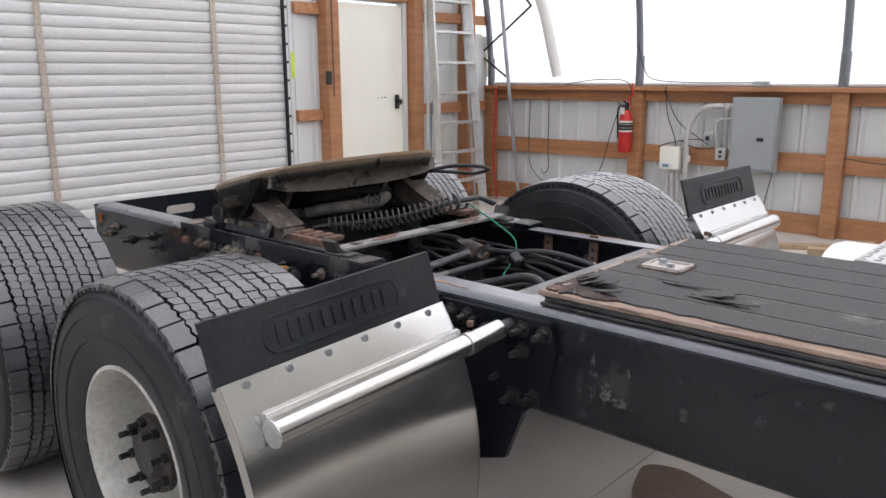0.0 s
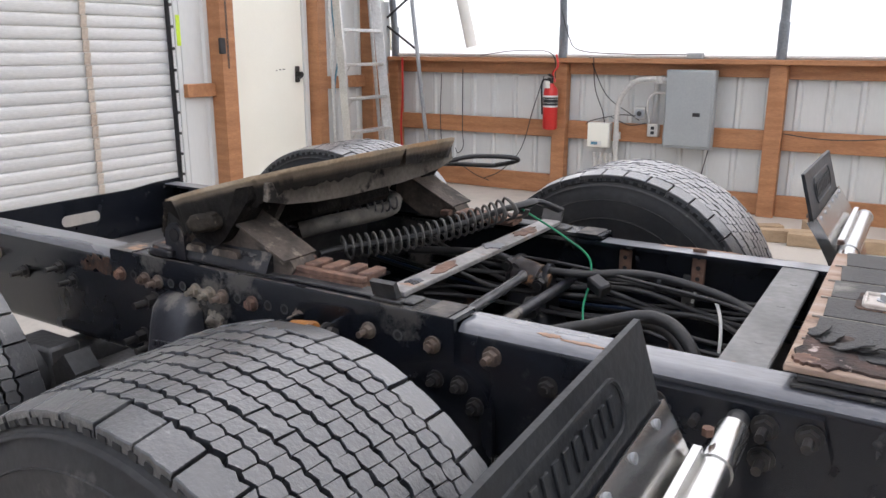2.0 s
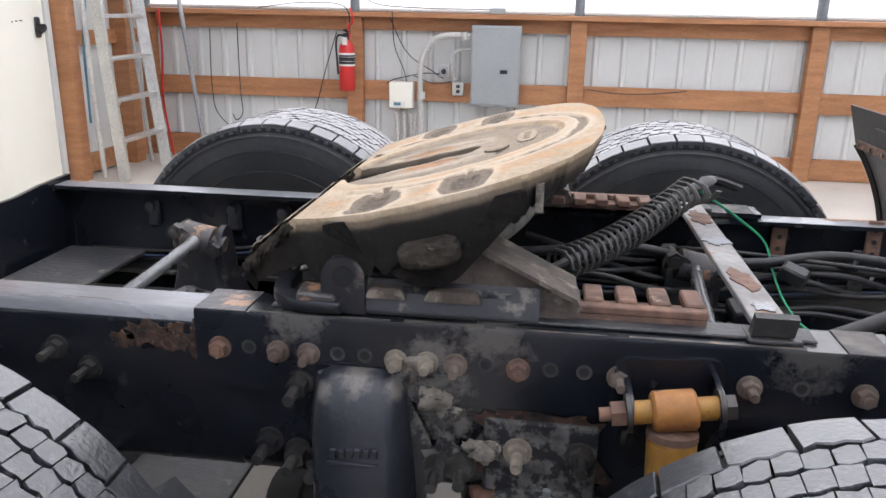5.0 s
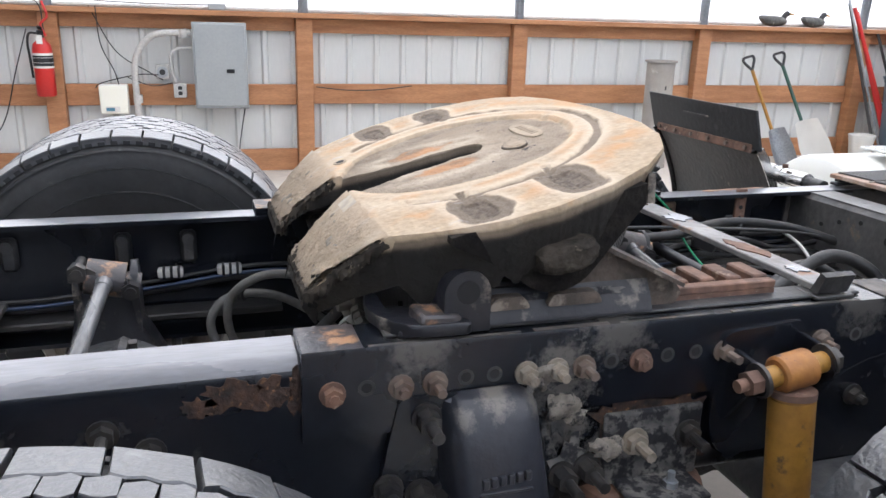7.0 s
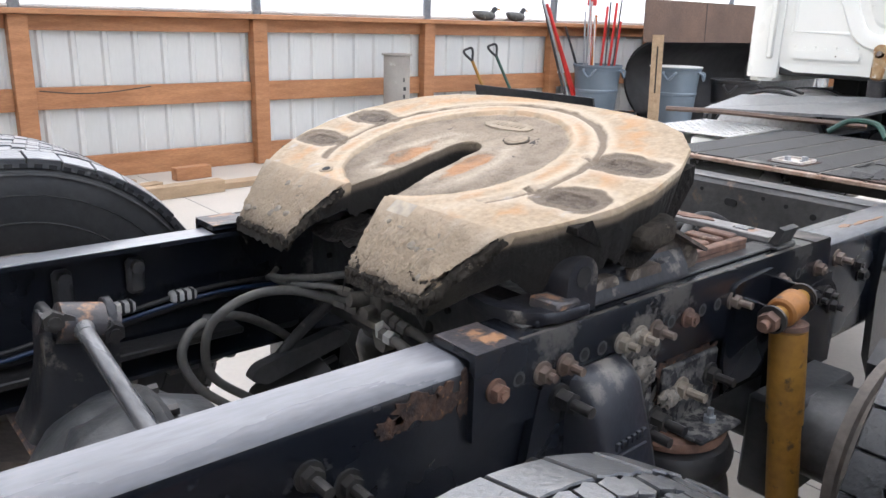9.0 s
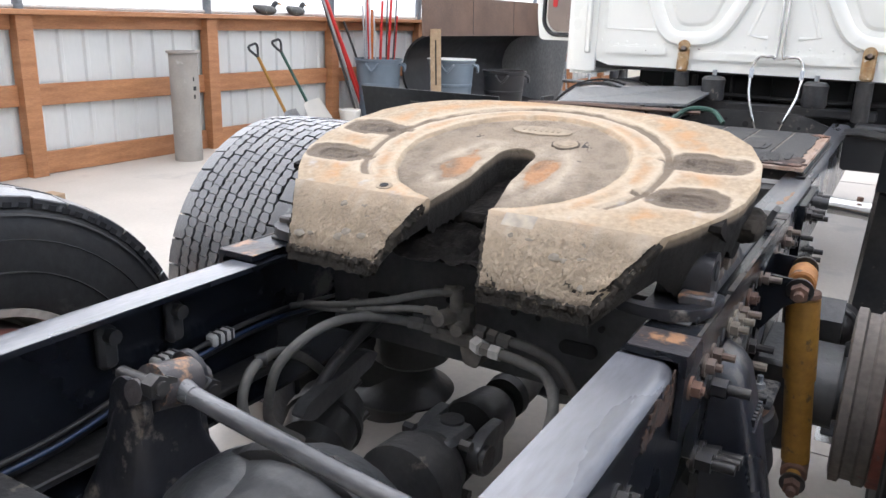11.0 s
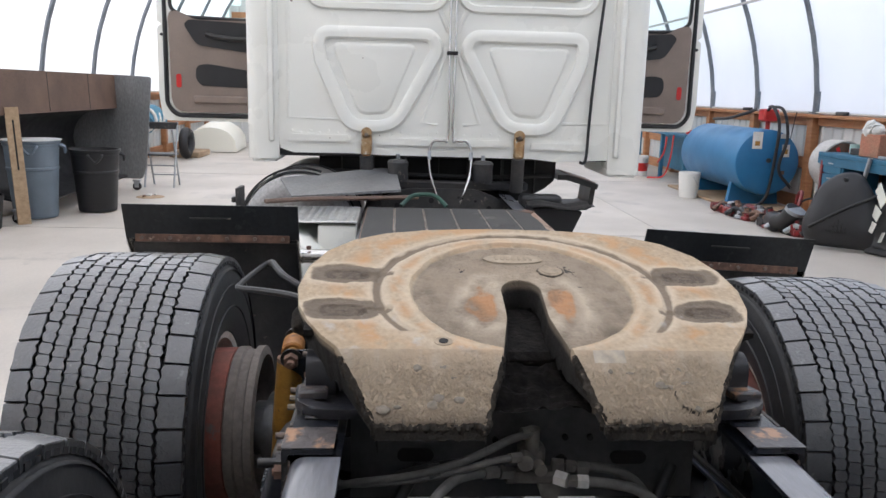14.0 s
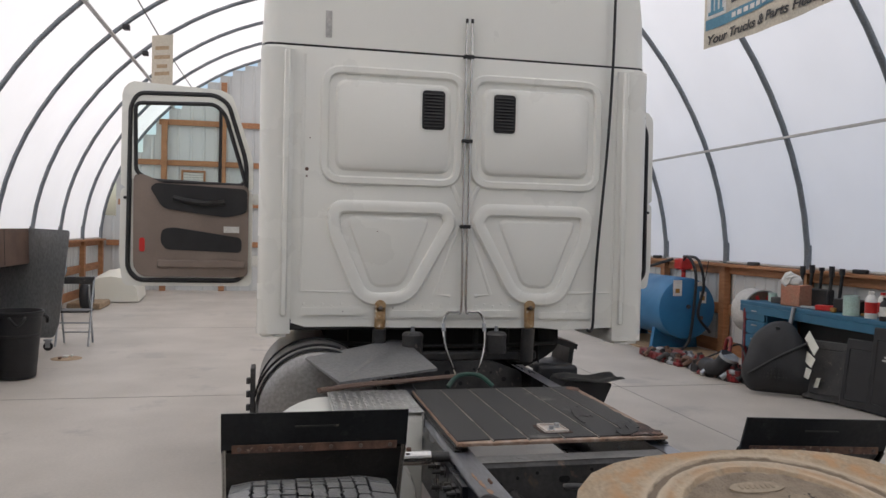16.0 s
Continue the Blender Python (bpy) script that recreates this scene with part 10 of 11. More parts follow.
# ---- south side ----
def bucket(x, y, r, h, mat, label, band=None):
    t = thing("pail", label, "pail", (x, y, 0), "pails")
    bm = B()
    revolve(bm, [(0.0, 0.0), (r * 0.86, 0.0), (r * 0.88, 0.012), (r * 0.985, h * 0.78), (r * 1.03, h * 0.785), (r * 1.03, h * 0.81), (r, h * 0.815), (r * 1.01, h * 0.9), (r * 1.05, h * 0.905), (r * 1.05, h * 0.93), (r * 1.01, h), (r * 0.96, h), (r * 0.93, h * 0.6), (r * 0.84, 0.02), (0.0, 0.02)], 32, pose(x, y, 0))
    part("body", bm, mat, t)
    bm = B()
    tube(bm, [(x - r * 1.04, y, h * 0.86), (x - r * 0.98, y - 0.06, h * 0.6), (x, y - r * 1.1, h * 0.42), (x + r * 0.98, y - 0.06, h * 0.6), (x + r * 1.04, y, h * 0.86)], 0.0035, 6)
    part("bail", bm, "galv", t)
    if band:
        bm = B()
        revolve(bm, [(r * 0.93, h * 0.25), (r * 0.935, h * 0.25), (r * 0.985, h * 0.65), (r * 0.98, h * 0.65)], 32, pose(x, y, 0), cap=False)
        part("print_band", bm, band, t)


bucket(7.28, -4.0, 0.15, 0.37, "white", "white plastic pail standing open on the floor")
bucket(10.3, -4.2, 0.15, 0.37, "white", "white plastic pail with a red print", "red")


def fuel_cylinder():
    t = thing("storage_tank", "blue horizontal fuel storage tank with hoses and stickers", "tank", (7.2, -4.75, 0))
    R, yc, zc, x0, x1 = 0.43, -4.59, 0.62, 6.15, 8.15
    bm = B()
    revolve(bm, [(0.0, -0.03), (R * 0.6, -0.025), (R * 0.92, -0.012), (R * 0.985, 0.0), (R, 0.02), (R, x1 - x0 - 0.02), (R * 0.985, x1 - x0), (R * 0.6, x1 - x0 + 0.025), (0.0, x1 - x0 + 0.03)], 48, pose(x0, yc, zc, 0, 90, 0))
    part("shell", bm, "blue", t)
    for x in (6.5, 8.0):
        bm = B()
        prism(bm, [(yc - 0.36, 0.0), (yc + 0.36, 0.0), (yc + 0.31, 0.335), (yc + 0.18, 0.23), (yc - 0.18, 0.23), (yc - 0.31, 0.335)], "x", x - 0.04, x + 0.04)
        part("saddle", bm, "blue", t)
    for y, z, w, h, m in ((yc + 0.17, 0.80, 0.13, 0.22, "paper"), (yc - 0.22, 0.70, 0.10, 0.16, "paper"), (yc - 0.17, 0.94, 0.07, 0.06, "paper"), (yc - 0.20, 0.47, 0.06, 0.05, "rust")):
        bm = B()
        box(bm, x0 - 0.034, x0 - 0.028, y - w / 2, y + w / 2, z, z + h)
        st = part("sticker", bm, m, t)
        if h > 0.15:
            bm = B()
            box(bm, x0 - 0.037, x0 - 0.0345, y - w / 4, y + w / 4, z + 0.04, z + 0.10)
            part("print_bar", bm, "yellow", st)
    bm = B()
    rod(bm, (x0 - 0.05, yc, zc + 0.03), (x0 - 0.02, yc, zc + 0.03), 0.03, 12)
    part("plug", bm, "dusty", t)
    bm = B()
    rod(bm, (6.45, yc - 0.1, zc + R - 0.02), (6.45, yc - 0.1, zc + R + 0.2), 0.03, 12)
    box(bm, 6.35, 6.55, yc - 0.2, yc, zc + R + 0.10, zc + R + 0.26, 0.02)
    part("pump", bm, "red", t, "red hand pump head")
    for pts in ([(6.4, yc - 0.05, 1.28), (6.18, yc - 0.02, 1.34), (6.08, yc - 0.08, 1.1), (6.08, yc - 0.06, 0.6), (6.07, yc + 0.0, 0.2), (6.05, yc + 0.15, 0.03)],
                [(6.45, yc - 0.1, 1.34), (6.15, yc - 0.15, 1.30), (6.07, yc - 0.2, 0.95), (6.06, yc - 0.12, 0.55), (6.04, yc - 0.3, 0.3)],
                [(6.5, yc + 0.05, 1.30), (6.9, yc + 0.2, 1.18), (7.3, yc + 0.3, 1.14)]):
        bm = B()
        tube(bm, pts, 0.020, 8)
        part("hose", bm, "plastic", t)


fuel_cylinder()
bm = B()
box(bm, 5.55, 8.6, -4.95, -4.15, 0.0, 0.035, 0.006)
solo("plywood_sheet", bm, "lumber", "worn plywood sheet on the floor under the tank", "plywood")


def bench():
    t = thing("workbench", "blue painted steel workbench with three drawers", "workbench", (4.6, -4.75, 0))
    x0, x1, y0, y1, top = 2.1, 4.79, -5.02, -4.52, 0.87
    bm = B()
    box(bm, x0, x1, y0, y1, top - 0.05, top, 0.006)
    part("top", bm, "benchblue", t)
    bm = B()
    box(bm, x0, x1, y1 - 0.012, y1 - 0.002, top - 0.14, top - 0.05, 0.003)
    part("apron", bm, "benchblue", t)
    bm = B()
    box(bm, 4.30, 4.72, y0 + 0.06, y1 - 0.03, 0.30, top - 0.05, 0.004)
    part("drawer_body", bm, "benchblue", t)
    for q in range(3):
        z = 0.32 + q * 0.165
        bm = B()
        box(bm, 4.32, 4.70, y1 - 0.03, y1 - 0.012, z, z + 0.15, 0.005)
        d = part("drawer", bm, "benchblue", t)
        bm = B()
        box(bm, 4.46, 4.56, y1 - 0.012, y1 + 0.004, z + 0.10, z + 0.115, 0.003)
        part("pull", bm, "galv", d)
    for x in (x0 + 0.05, x1 - 0.05):
        for y in (y0 + 0.05, y1 - 0.06):
            bm = B()
            box(bm, x - 0.035, x + 0.035, y - 0.03, y + 0.03, 0.0, top - 0.05, 0.004)
            part("leg", bm, "benchblue", t)
    bm = B()
    box(bm, x0 + 0.08, 4.28, y0 + 0.02, y0 + 0.04, 0.10, top - 0.06)
    part("back_panel", bm, "plastic", t)
    return top


BT = bench()


def on_bench(x, y, w, d, h, mat, name, label, category, turn=0):
    x, y = x - 0.72, y - 0.10
    bm = B()
    box(bm, x - w / 2, x + w / 2, y - d / 2, y + d / 2, BT + 0.001, BT + h, min(0.008, h * 0.2), rot=Euler((0, 0, radians(turn))).to_matrix())
    return solo(name, bm, mat, label, category)


def bottle(x, y, r, h, mat, cap_mat, label, z=None):
    x, y = x - 0.72, y - 0.10
    z = BT + 0.001 if z is None else z
    t = thing("bottle", label, "bottle", (x, y, z), "bottles on the bench")
    bm = B()
    revolve(bm, [(0.0, 0.0), (r, 0.0), (r * 1.02, 0.01), (r * 1.02, h * 0.72), (r * 0.6, h * 0.84), (r * 0.4, h * 0.88), (r * 0.4, h * 0.92), (0.0, h * 0.92)], 20, pose(x, y, z))
    part("body", bm, mat, t)
    bm = B()
    rod(bm, (x, y, z + h * 0.90), (x, y, z + h), r * 0.5, 14)
    part("cap", bm, cap_mat, t)
    bm = B()
    revolve(bm, [(r * 1.02, h * 0.2), (r * 1.035, h * 0.2), (r * 1.035, h * 0.6), (r * 1.02, h * 0.6)], 20, pose(x, y, z), cap=False)
    part("label", bm, "paper" if mat != "paper" else "red", t)


def can(x, y, r, h, mat, label):
    x, y = x - 0.72, y - 0.10
    t = thing("can", label, "can", (x, y, BT), "cans on the bench")
    bm = B()
    revolve(bm, [(0.0, 0.0), (r, 0.0), (r, h), (r * 0.94, h), (r * 0.94, h - 0.006), (0.0, h - 0.006)], 24, pose(x, y, BT + 0.001))
    part("body", bm, mat, t)
    for z in (0.002, h - 0.004):
        bm = B()
        revolve(bm, [(r * 0.99, z - 0.003), (r * 1.03, z), (r * 0.99, z + 0.003)], 24, pose(x, y, BT + 0.001), cap=False)
        part("rim", bm, "galv", t)


M["carton"] = material("printed_carton", (0.42, 0.16, 0.10), 0.75, second=(0.36, 0.20, 0.13), scale=7)
M["mint"] = material("pale_green_tin", (0.42, 0.58, 0.52), 0.4, second=(0.36, 0.52, 0.46), scale=6)
on_bench(4.72, -4.60, 0.26, 0.20, 0.24, "carton", "carton", "red-brown printed carton standing open", "carton", 12)
bm = B()
for q in range(5):
    g = bmesh.ops.create_icosphere(bm, subdivisions=2, radius=0.06 + 0.01 * q)["verts"]
    for v in g:
        v.co *= 1 + 0.6 * noise.noise(v.co * 14 + Vector((q, 0, 0)))
    bmesh.ops.translate(bm, verts=g, vec=(3.94 + 0.03 * q, -4.67, BT + 0.27 + 0.01 * (q % 2)))
solo("paper_wad", bm, "paper", "crumpled white paper towel in the carton", "paper towel")
can(3.72, -4.48, 0.075, 0.20, "mint", "pale green tin can on the bench")
can(4.05, -4.80, 0.05, 0.13, "galv", "bare metal can on the bench")
can(5.28, -4.70, 0.05, 0.10, "mint", "short pale tin on the bench")
bottle(3.48, -4.50, 0.055, 0.26, "paper", "white", "white plastic bottle with a red label")
bottle(3.36, -4.62, 0.05, 0.27, "plastic", "white", "dark bottle with a white cap")
bottle(3.58, -4.72, 0.045, 0.24, "paper", "red", "white bottle with a red cap")
bottle(3.26, -4.46, 0.045, 0.22, "plastic", "plastic", "dark brown bottle on the bench")
on_bench(3.95, -4.70, 0.32, 0.22, 0.14, "plastic", "tool_case", "black plastic tool case on the bench", "tool case", 8)
on_bench(3.30, -4.80, 0.34, 0.20, 0.20, "red", "tool_box", "red metal tool box on the bench", "tool box", -6)
on_bench(4.18, -4.55, 0.18, 0.10, 0.06, "red", "hand_tool", "red handled tool lying on the bench", "tool", 30)
on_bench(4.38, -4.52, 0.22, 0.05, 0.03, "galv", "spanner", "steel spanner lying on the bench", "spanner", 12)
on_bench(5.02, -4.62, 0.18, 0.12, 0.07, "dusty", "drill", "black power tool lying on the bench", "power tool", 20)
on_bench(3.10, -4.58, 0.12, 0.16, 0.24, "galv", "vise", "grey steel vise at the bench end", "vise", 0)
on_bench(3.62, -4.60, 0.14, 0.06, 0.03, "yellow", "tape_roll", "yellow tape lying on the bench", "tape", 40)
on_bench(4.02, -4.52, 0.06, 0.04, 0.05, "yellow", "tape_measure", "yellow tape measure on the bench", "tape measure", 10)
on_bench(3.82, -4.60, 0.10, 0.03, 0.03, "paper", "note_pad", "white note pad on the bench", "pad", 25)
for k in range(5):
    x = 4.25 - k * 0.16
    bm = B()
    rod(bm, (x, -4.93, BT + 0.0), (x - 0.02, -4.95, BT + 0.34 + 0.03 * (k % 3)), 0.018, 8)
    rod(bm, (x - 0.02, -4.95, BT + 0.34 + 0.03 * (k % 3)), (x - 0.02, -4.95, BT + 0.44 + 0.02 * (k % 2)), 0.03, 10)
    solo("rack_tool", bm, "plastic", "dark tool standing in the rack on the bench", "tool", "tools in the rack")
bm = B()
box(bm, 3.75, 4.32, -5.0, -4.90, BT + 0.001, BT + 0.20, 0.01)
solo("tool_rack", bm, "dusty", "dark wire tool rack at the back of the bench", "tool rack")
bend("bench_lamp_arm", [(3.85, -4.46, 0.40), (3.80, -4.48, 0.64), (3.76, -4.50, 0.88)], 0.022, "galv", "bright steel bar leaning on the bench front", "bar", 10)


def reel(x, y):
    t = thing("hose_reel", "red hose reel with a pale drum on the wall side", "hose reel", (x, y, 0.3))
    bm = B()
    revolve(bm, [(0.27, -0.13), (0.28, -0.12), (0.28, 0.12), (0.27, 0.13), (0.255, 0.12), (0.255, -0.12)], 36, pose(x, y, 0.72, 0, 90, 0), closed=True)
    part("guard_ring", bm, "pvc", t)
    for d in (-0.12, 0.12):
        bm = B()
        rod(bm, (x + d, y, 0.72), (x + d + 0.012, y, 0.72), 0.25, 32)
        part("side_disc", bm, "brownsteel" if d < 0 else "red", t)
    for i in range(4):
        a = radians(20 + 45 * i)
        bm = B()
        box(bm, x - 0.124, x - 0.121, y - 0.22, y + 0.22, 0.70, 0.74, rot=Euler((a, 0, 0)).to_matrix())
        part("spoke", bm, "red", t)
    for dy in (-0.22, 0.26):
        bm = B()
        box(bm, x - 0.18, x - 0.14, y + dy - 0.02, y + dy + 0.02, 0.0, 0.78, 0.004)
        part("stand", bm, "darkred", t)


reel(4.86, -4.80)


def engine_parts():
    rnd = random.Random(21)
    spots = []
    for i in range(120):
        x = rnd.uniform(4.0, 5.9)
        y = -3.98 - 0.05 * (6.0 - x) + rnd.uniform(-0.24, 0.10)
        spots.append((x, y))
    for i, (x, y) in enumerate(spots):
        kind = i % 4
        m = ("darkred", "dusty", "plastic", "dusty", "dusty", "rust", "plastic", "galv")[rnd.randrange(8)]
        bm = B()
        if kind == 0:
            w, d, h = rnd.uniform(0.03, 0.08), rnd.uniform(0.03, 0.06), rnd.uniform(0.05, 0.16)
            box(bm, x - w, x + w, y - d, y + d, 0.0, h, 0.012, rot=Euler((0, 0, rnd.uniform(0, 3))).to_matrix())
            rod(bm, (x, y, h * 0.5), (x + 0.02, y + 0.01, h + 0.04), 0.03, 12)
        elif kind == 1:
            a = rnd.uniform(0, 6.28)
            c, s = math.cos(a), math.sin(a)
            tube(bm, [(x - 0.14 * c, y - 0.14 * s, 0.035), (x - 0.05 * c, y - 0.05 * s, 0.10), (x + 0.06 * c, y + 0.03, 0.11), (x + 0.14 * c, y + 0.14 * s, 0.035)], 0.03, 10)
        elif kind == 2:
            r = rnd.uniform(0.04, 0.09)
            revolve(bm, [(0.0, 0.0), (r, 0.0), (r, 0.03), (r * 0.7, 0.05), (r * 0.7, 0.09), (r * 0.4, 0.10), (0.0, 0.10)], 18, pose(x, y, 0.0, rnd.uniform(-8, 8), rnd.uniform(-8, 8)))
        else:
            for q in range(4):
                rod(bm, (x + 0.045 * q - 0.07, y, 0.0), (x + 0.045 * q - 0.07, y + 0.01, rnd.uniform(0.07, 0.13)), 0.02, 10)
            box(bm, x - 0.1, x + 0.1, y - 0.04, y + 0.04, 0.0, 0.045, 0.008)
        solo("engine_part", bm, m, {"darkred": "oily red engine part lying on the floor", "dusty": "oily dark engine part lying on the floor", "plastic": "black engine part lying on the floor", "rust": "rusty engine part lying on the floor", "galv": "bare metal engine part lying on the floor"}[m], "engine part", "engine parts on the floor")
    # red manifold tray at the near end of the heap
    t = thing("cylinder_cover", "red cast cylinder cover lying on the floor", "engine cover", (5.75, -3.86, 0))
    bm = B()
    box(bm, 5.42, 6.10, -4.02, -3.86, 0.0, 0.10, 0.012)
    part("body", bm, "darkred", t)
    for q in range(5):
        bm = B()
        box(bm, 5.46 + 0.13 * q, 5.55 + 0.13 * q, -3.858, -3.845, 0.02, 0.085, 0.008)
        part("rib", bm, "darkred", t)
    # elbow pipe with a bright clamp
    e = thing("intake_elbow", "black rubber intake elbow with a bright clamp", "elbow", (4.3, -4.0, 0))
    bm = B()
    tube(bm, [(4.62, -3.98, 0.10), (4.45, -3.96, 0.10), (4.30, -3.98, 0.15), (4.20, -4.02, 0.28)], 0.10, 18)
    part("pipe", bm, "plastic", e)
    bm = B()
    rod(bm, (4.215, -4.014, 0.25), (4.198, -4.021, 0.285), 0.108, 20)
    part("clamp", bm, "galv", e)
    bm = B()
    tube(bm, [(4.75, -4.3, 0.02), (4.72, -4.3, 0.35), (4.60, -4.28, 0.42), (4.48, -4.2, 0.30), (4.42, -4.1, 0.05)], 0.022, 10)
    solo("red_pipe", bm, "darkred", "bent red steel pipe among the engine parts", "pipe")
    bm = B()
    tube(bm, [(4.9, -4.2, 0.04), (4.5, -4.05, 0.04), (4.1, -4.2, 0.05), (3.9, -4.3, 0.04)], 0.03, 8)
    solo("red_pipe", bm, "darkred", "bent red steel pipe among the engine parts", "pipe")
    bend("cable", [(5.2, -4.1, 0.01), (4.9, -4.3, 0.2), (4.6, -4.4, 0.35), (4.3, -4.3, 0.2), (4.0, -4.2, 0.02)], 0.012, "plastic", "black hose looped over the engine parts", "hose")


engine_parts()


def fan_shroud():
    t = thing("fan_shroud", "black moulded fan shroud leaning on the bench front", "fan shroud", (3.75, -4.2, 0))
    m = pose(3.42, -4.10, 0.02, 0, 0, 54) @ pose(0, 0, 0, 16, 0, 0)
    bm = B()
    outl = soften([(-0.36, 0.0), (0.30, 0.0), (0.38, 0.18), (0.26, 0.60), (0.08, 0.74), (-0.10, 0.74), (-0.30, 0.42), (-0.40, 0.14)], 0.12, 5)
    rings = []
    cx, cz = 0.0, 0.34
    for k, (f, d) in enumerate(((1.0, 0.0), (1.02, 0.05), (0.92, 0.10), (0.6, 0.14), (0.2, 0.16))):
        rings.append([bm.verts.new((cx + (u - cx) * f, d, cz + (v - cz) * f)) for u, v in outl])
    for a, b in zip(rings, rings[1:]):
        for i in range(len(a)):
            bm.faces.new((a[i], a[(i + 1) % len(a)], b[(i + 1) % len(a)], b[i]))
    bm.faces.new(rings[-1]), bm.faces.new(list(reversed(rings[0])))
    bmesh.ops.transform(bm, matrix=m, verts=bm.verts)
    part("shell", bm, "plastic", t, angle=60)
    bm = B()
    tube(bm, [m @ Vector((-0.26, 0.135, 0.52)), m @ Vector((0.0, 0.175, 0.36)), m @ Vector((0.30, 0.125, 0.16))], 0.014, 8)
    part("rib", bm, "hose", t)
    for i in range(9):
        for j in range(5):
            if (i + j) % 1 == 0:
                bm = B()
                p = m @ Vector((-0.10 + 0.035 * i, 0.150 - 0.012 * abs(i - 4) * 0.5, 0.14 + 0.035 * j))
                box(bm, p.x - 0.010, p.x + 0.010, p.y - 0.004, p.y + 0.010, p.z - 0.010, p.z + 0.010, 0.003)
                part("grille_block", bm, "hose", t)
    bm = B()
    p = m @ Vector((0.02, 0.11, 0.66))
    rod(bm, p, p + Vector((0, 0.03, 0)), 0.02, 12)
    part("plug", bm, "hose", t)
    return t


SHROUD = fan_shroud()
for k, (z, a) in enumerate(((0.22, 40), (0.36, 20), (0.52, -10), (0.12, 60))):
    bm = B()
    box(bm, -0.16, 0.16, -0.004, 0.004, -0.05, 0.05, 0.002, rot=Euler((0.3, radians(a) * 0.5, 0)).to_matrix())
    bmesh.ops.transform(bm, matrix=pose(3.24 - 0.02 * k, -4.26 - 0.02 * k, z + 0.05, 0, -20, -20), verts=bm.verts)
    part("fan_blade", bm, "cream", SHROUD, "cream plastic fan blade")
for x, y, w, h, m, tilt, turn, lab in ((3.02, -4.34, 0.50, 0.60, "dusty", 13, 22, "dark grey radiator panel leaning on the bench"), (2.68, -4.42, 0.40, 0.66, "plastic", 9, 12, "black moulded panel leaning on the bench"),
                                       (2.36, -4.46, 0.46, 0.80, "plastic", 6, 6, "black battery cover leaning on the bench")):
    mm = pose(x, y, 0.01, tilt, 0, turn)
    bm = B()
    box(bm, -w / 2, w / 2, -0.025, 0.025, 0.0, h, 0.012)
    bmesh.ops.transform(bm, matrix=mm, verts=bm.verts)
    pn = solo("leaning_panel", bm, m, lab, "panel", "panels by the bench")
    bm = B()
    box(bm, -w * 0.36, w * 0.36, 0.024, 0.034, h * 0.10, h * 0.86, 0.012)
    bmesh.ops.transform(bm, matrix=mm, verts=bm.verts)
    part("pressed_field", bm, m, pn)
    if m == "dusty":
        for zz in (0.06, h - 0.1):
            bm = B()
            box(bm, -w / 2 - 0.004, -w / 2 + 0.02, -0.03, 0.03, zz, zz + 0.04, 0.003)
            bmesh.ops.transform(bm, matrix=mm, verts=bm.verts)
            part("bracket", bm, "galv", pn)
    if x < 2.6:
        for q in range(3):
            bm = B()
            box(bm, -0.09, 0.09 - 0.02 * q, 0.034, 0.0365, h * 0.62 + 0.03 * q, h * 0.62 + 0.016 + 0.03 * q)
            bmesh.ops.transform(bm, matrix=mm, verts=bm.verts)
            part("print_bar", bm, "pvc", pn)
# second bench beyond the tank
b2 = thing("workbench", "blue steel workbench covered in clutter beyond the tank", "workbench", (10.0, -4.8, 0))
bm = B()
box(bm, 8.8, 11.4, -5.0, -4.45, 0.78, 0.83, 0.005)
part("top", bm, "benchblue", b2)
for x in (8.86, 10.0, 11.34):
    bm = B()
    box(bm, x - 0.04, x + 0.04, -4.52, -4.46, 0.0, 0.78, 0.004)
    part("leg", bm, "benchblue", b2)
bm = B()
box(bm, 8.9, 11.3, -4.98, -4.96, 0.1, 0.75)
part("back_panel", bm, "benchblue", b2)
rnd = random.Random(8)
for i in range(12):
    x, h = 8.95 + i * 0.2, rnd.uniform(0.05, 0.22)
    bm = B()
    y = -4.6 - rnd.uniform(0, 0.2)
    if i % 2:
        rod(bm, (x, y, 0.831), (x, y, 0.831 + h), rnd.uniform(0.03, 0.06), 14)
    else:
        box(bm, x - 0.07, x + 0.07, y - 0.05, y + 0.05, 0.831, 0.831 + h, 0.008, rot=Euler((0, 0, rnd.uniform(0, 1))).to_matrix())
    m = ("dusty", "red", "plastic", "galv", "paper")[rnd.randrange(5)]
    solo("bench_clutter", bm, m, {"dusty": "dark oily part on the far bench", "red": "red container on the far bench", "plastic": "black container on the far bench", "galv": "metal part on the far bench", "paper": "white container on the far bench"}[m], "clutter", "clutter on the far bench")
for pts in ([(9.2, -4.4, 0.8), (9.15, -4.35, 0.4), (9.3, -4.3, 0.1), (9.8, -4.2, 0.02)], [(9.6, -4.42, 0.75), (9.5, -4.36, 0.5), (9.7, -4.33, 0.3)]):
    bend("hose", pts, 0.015, "red", "red air hose hanging off the bench", "hose")

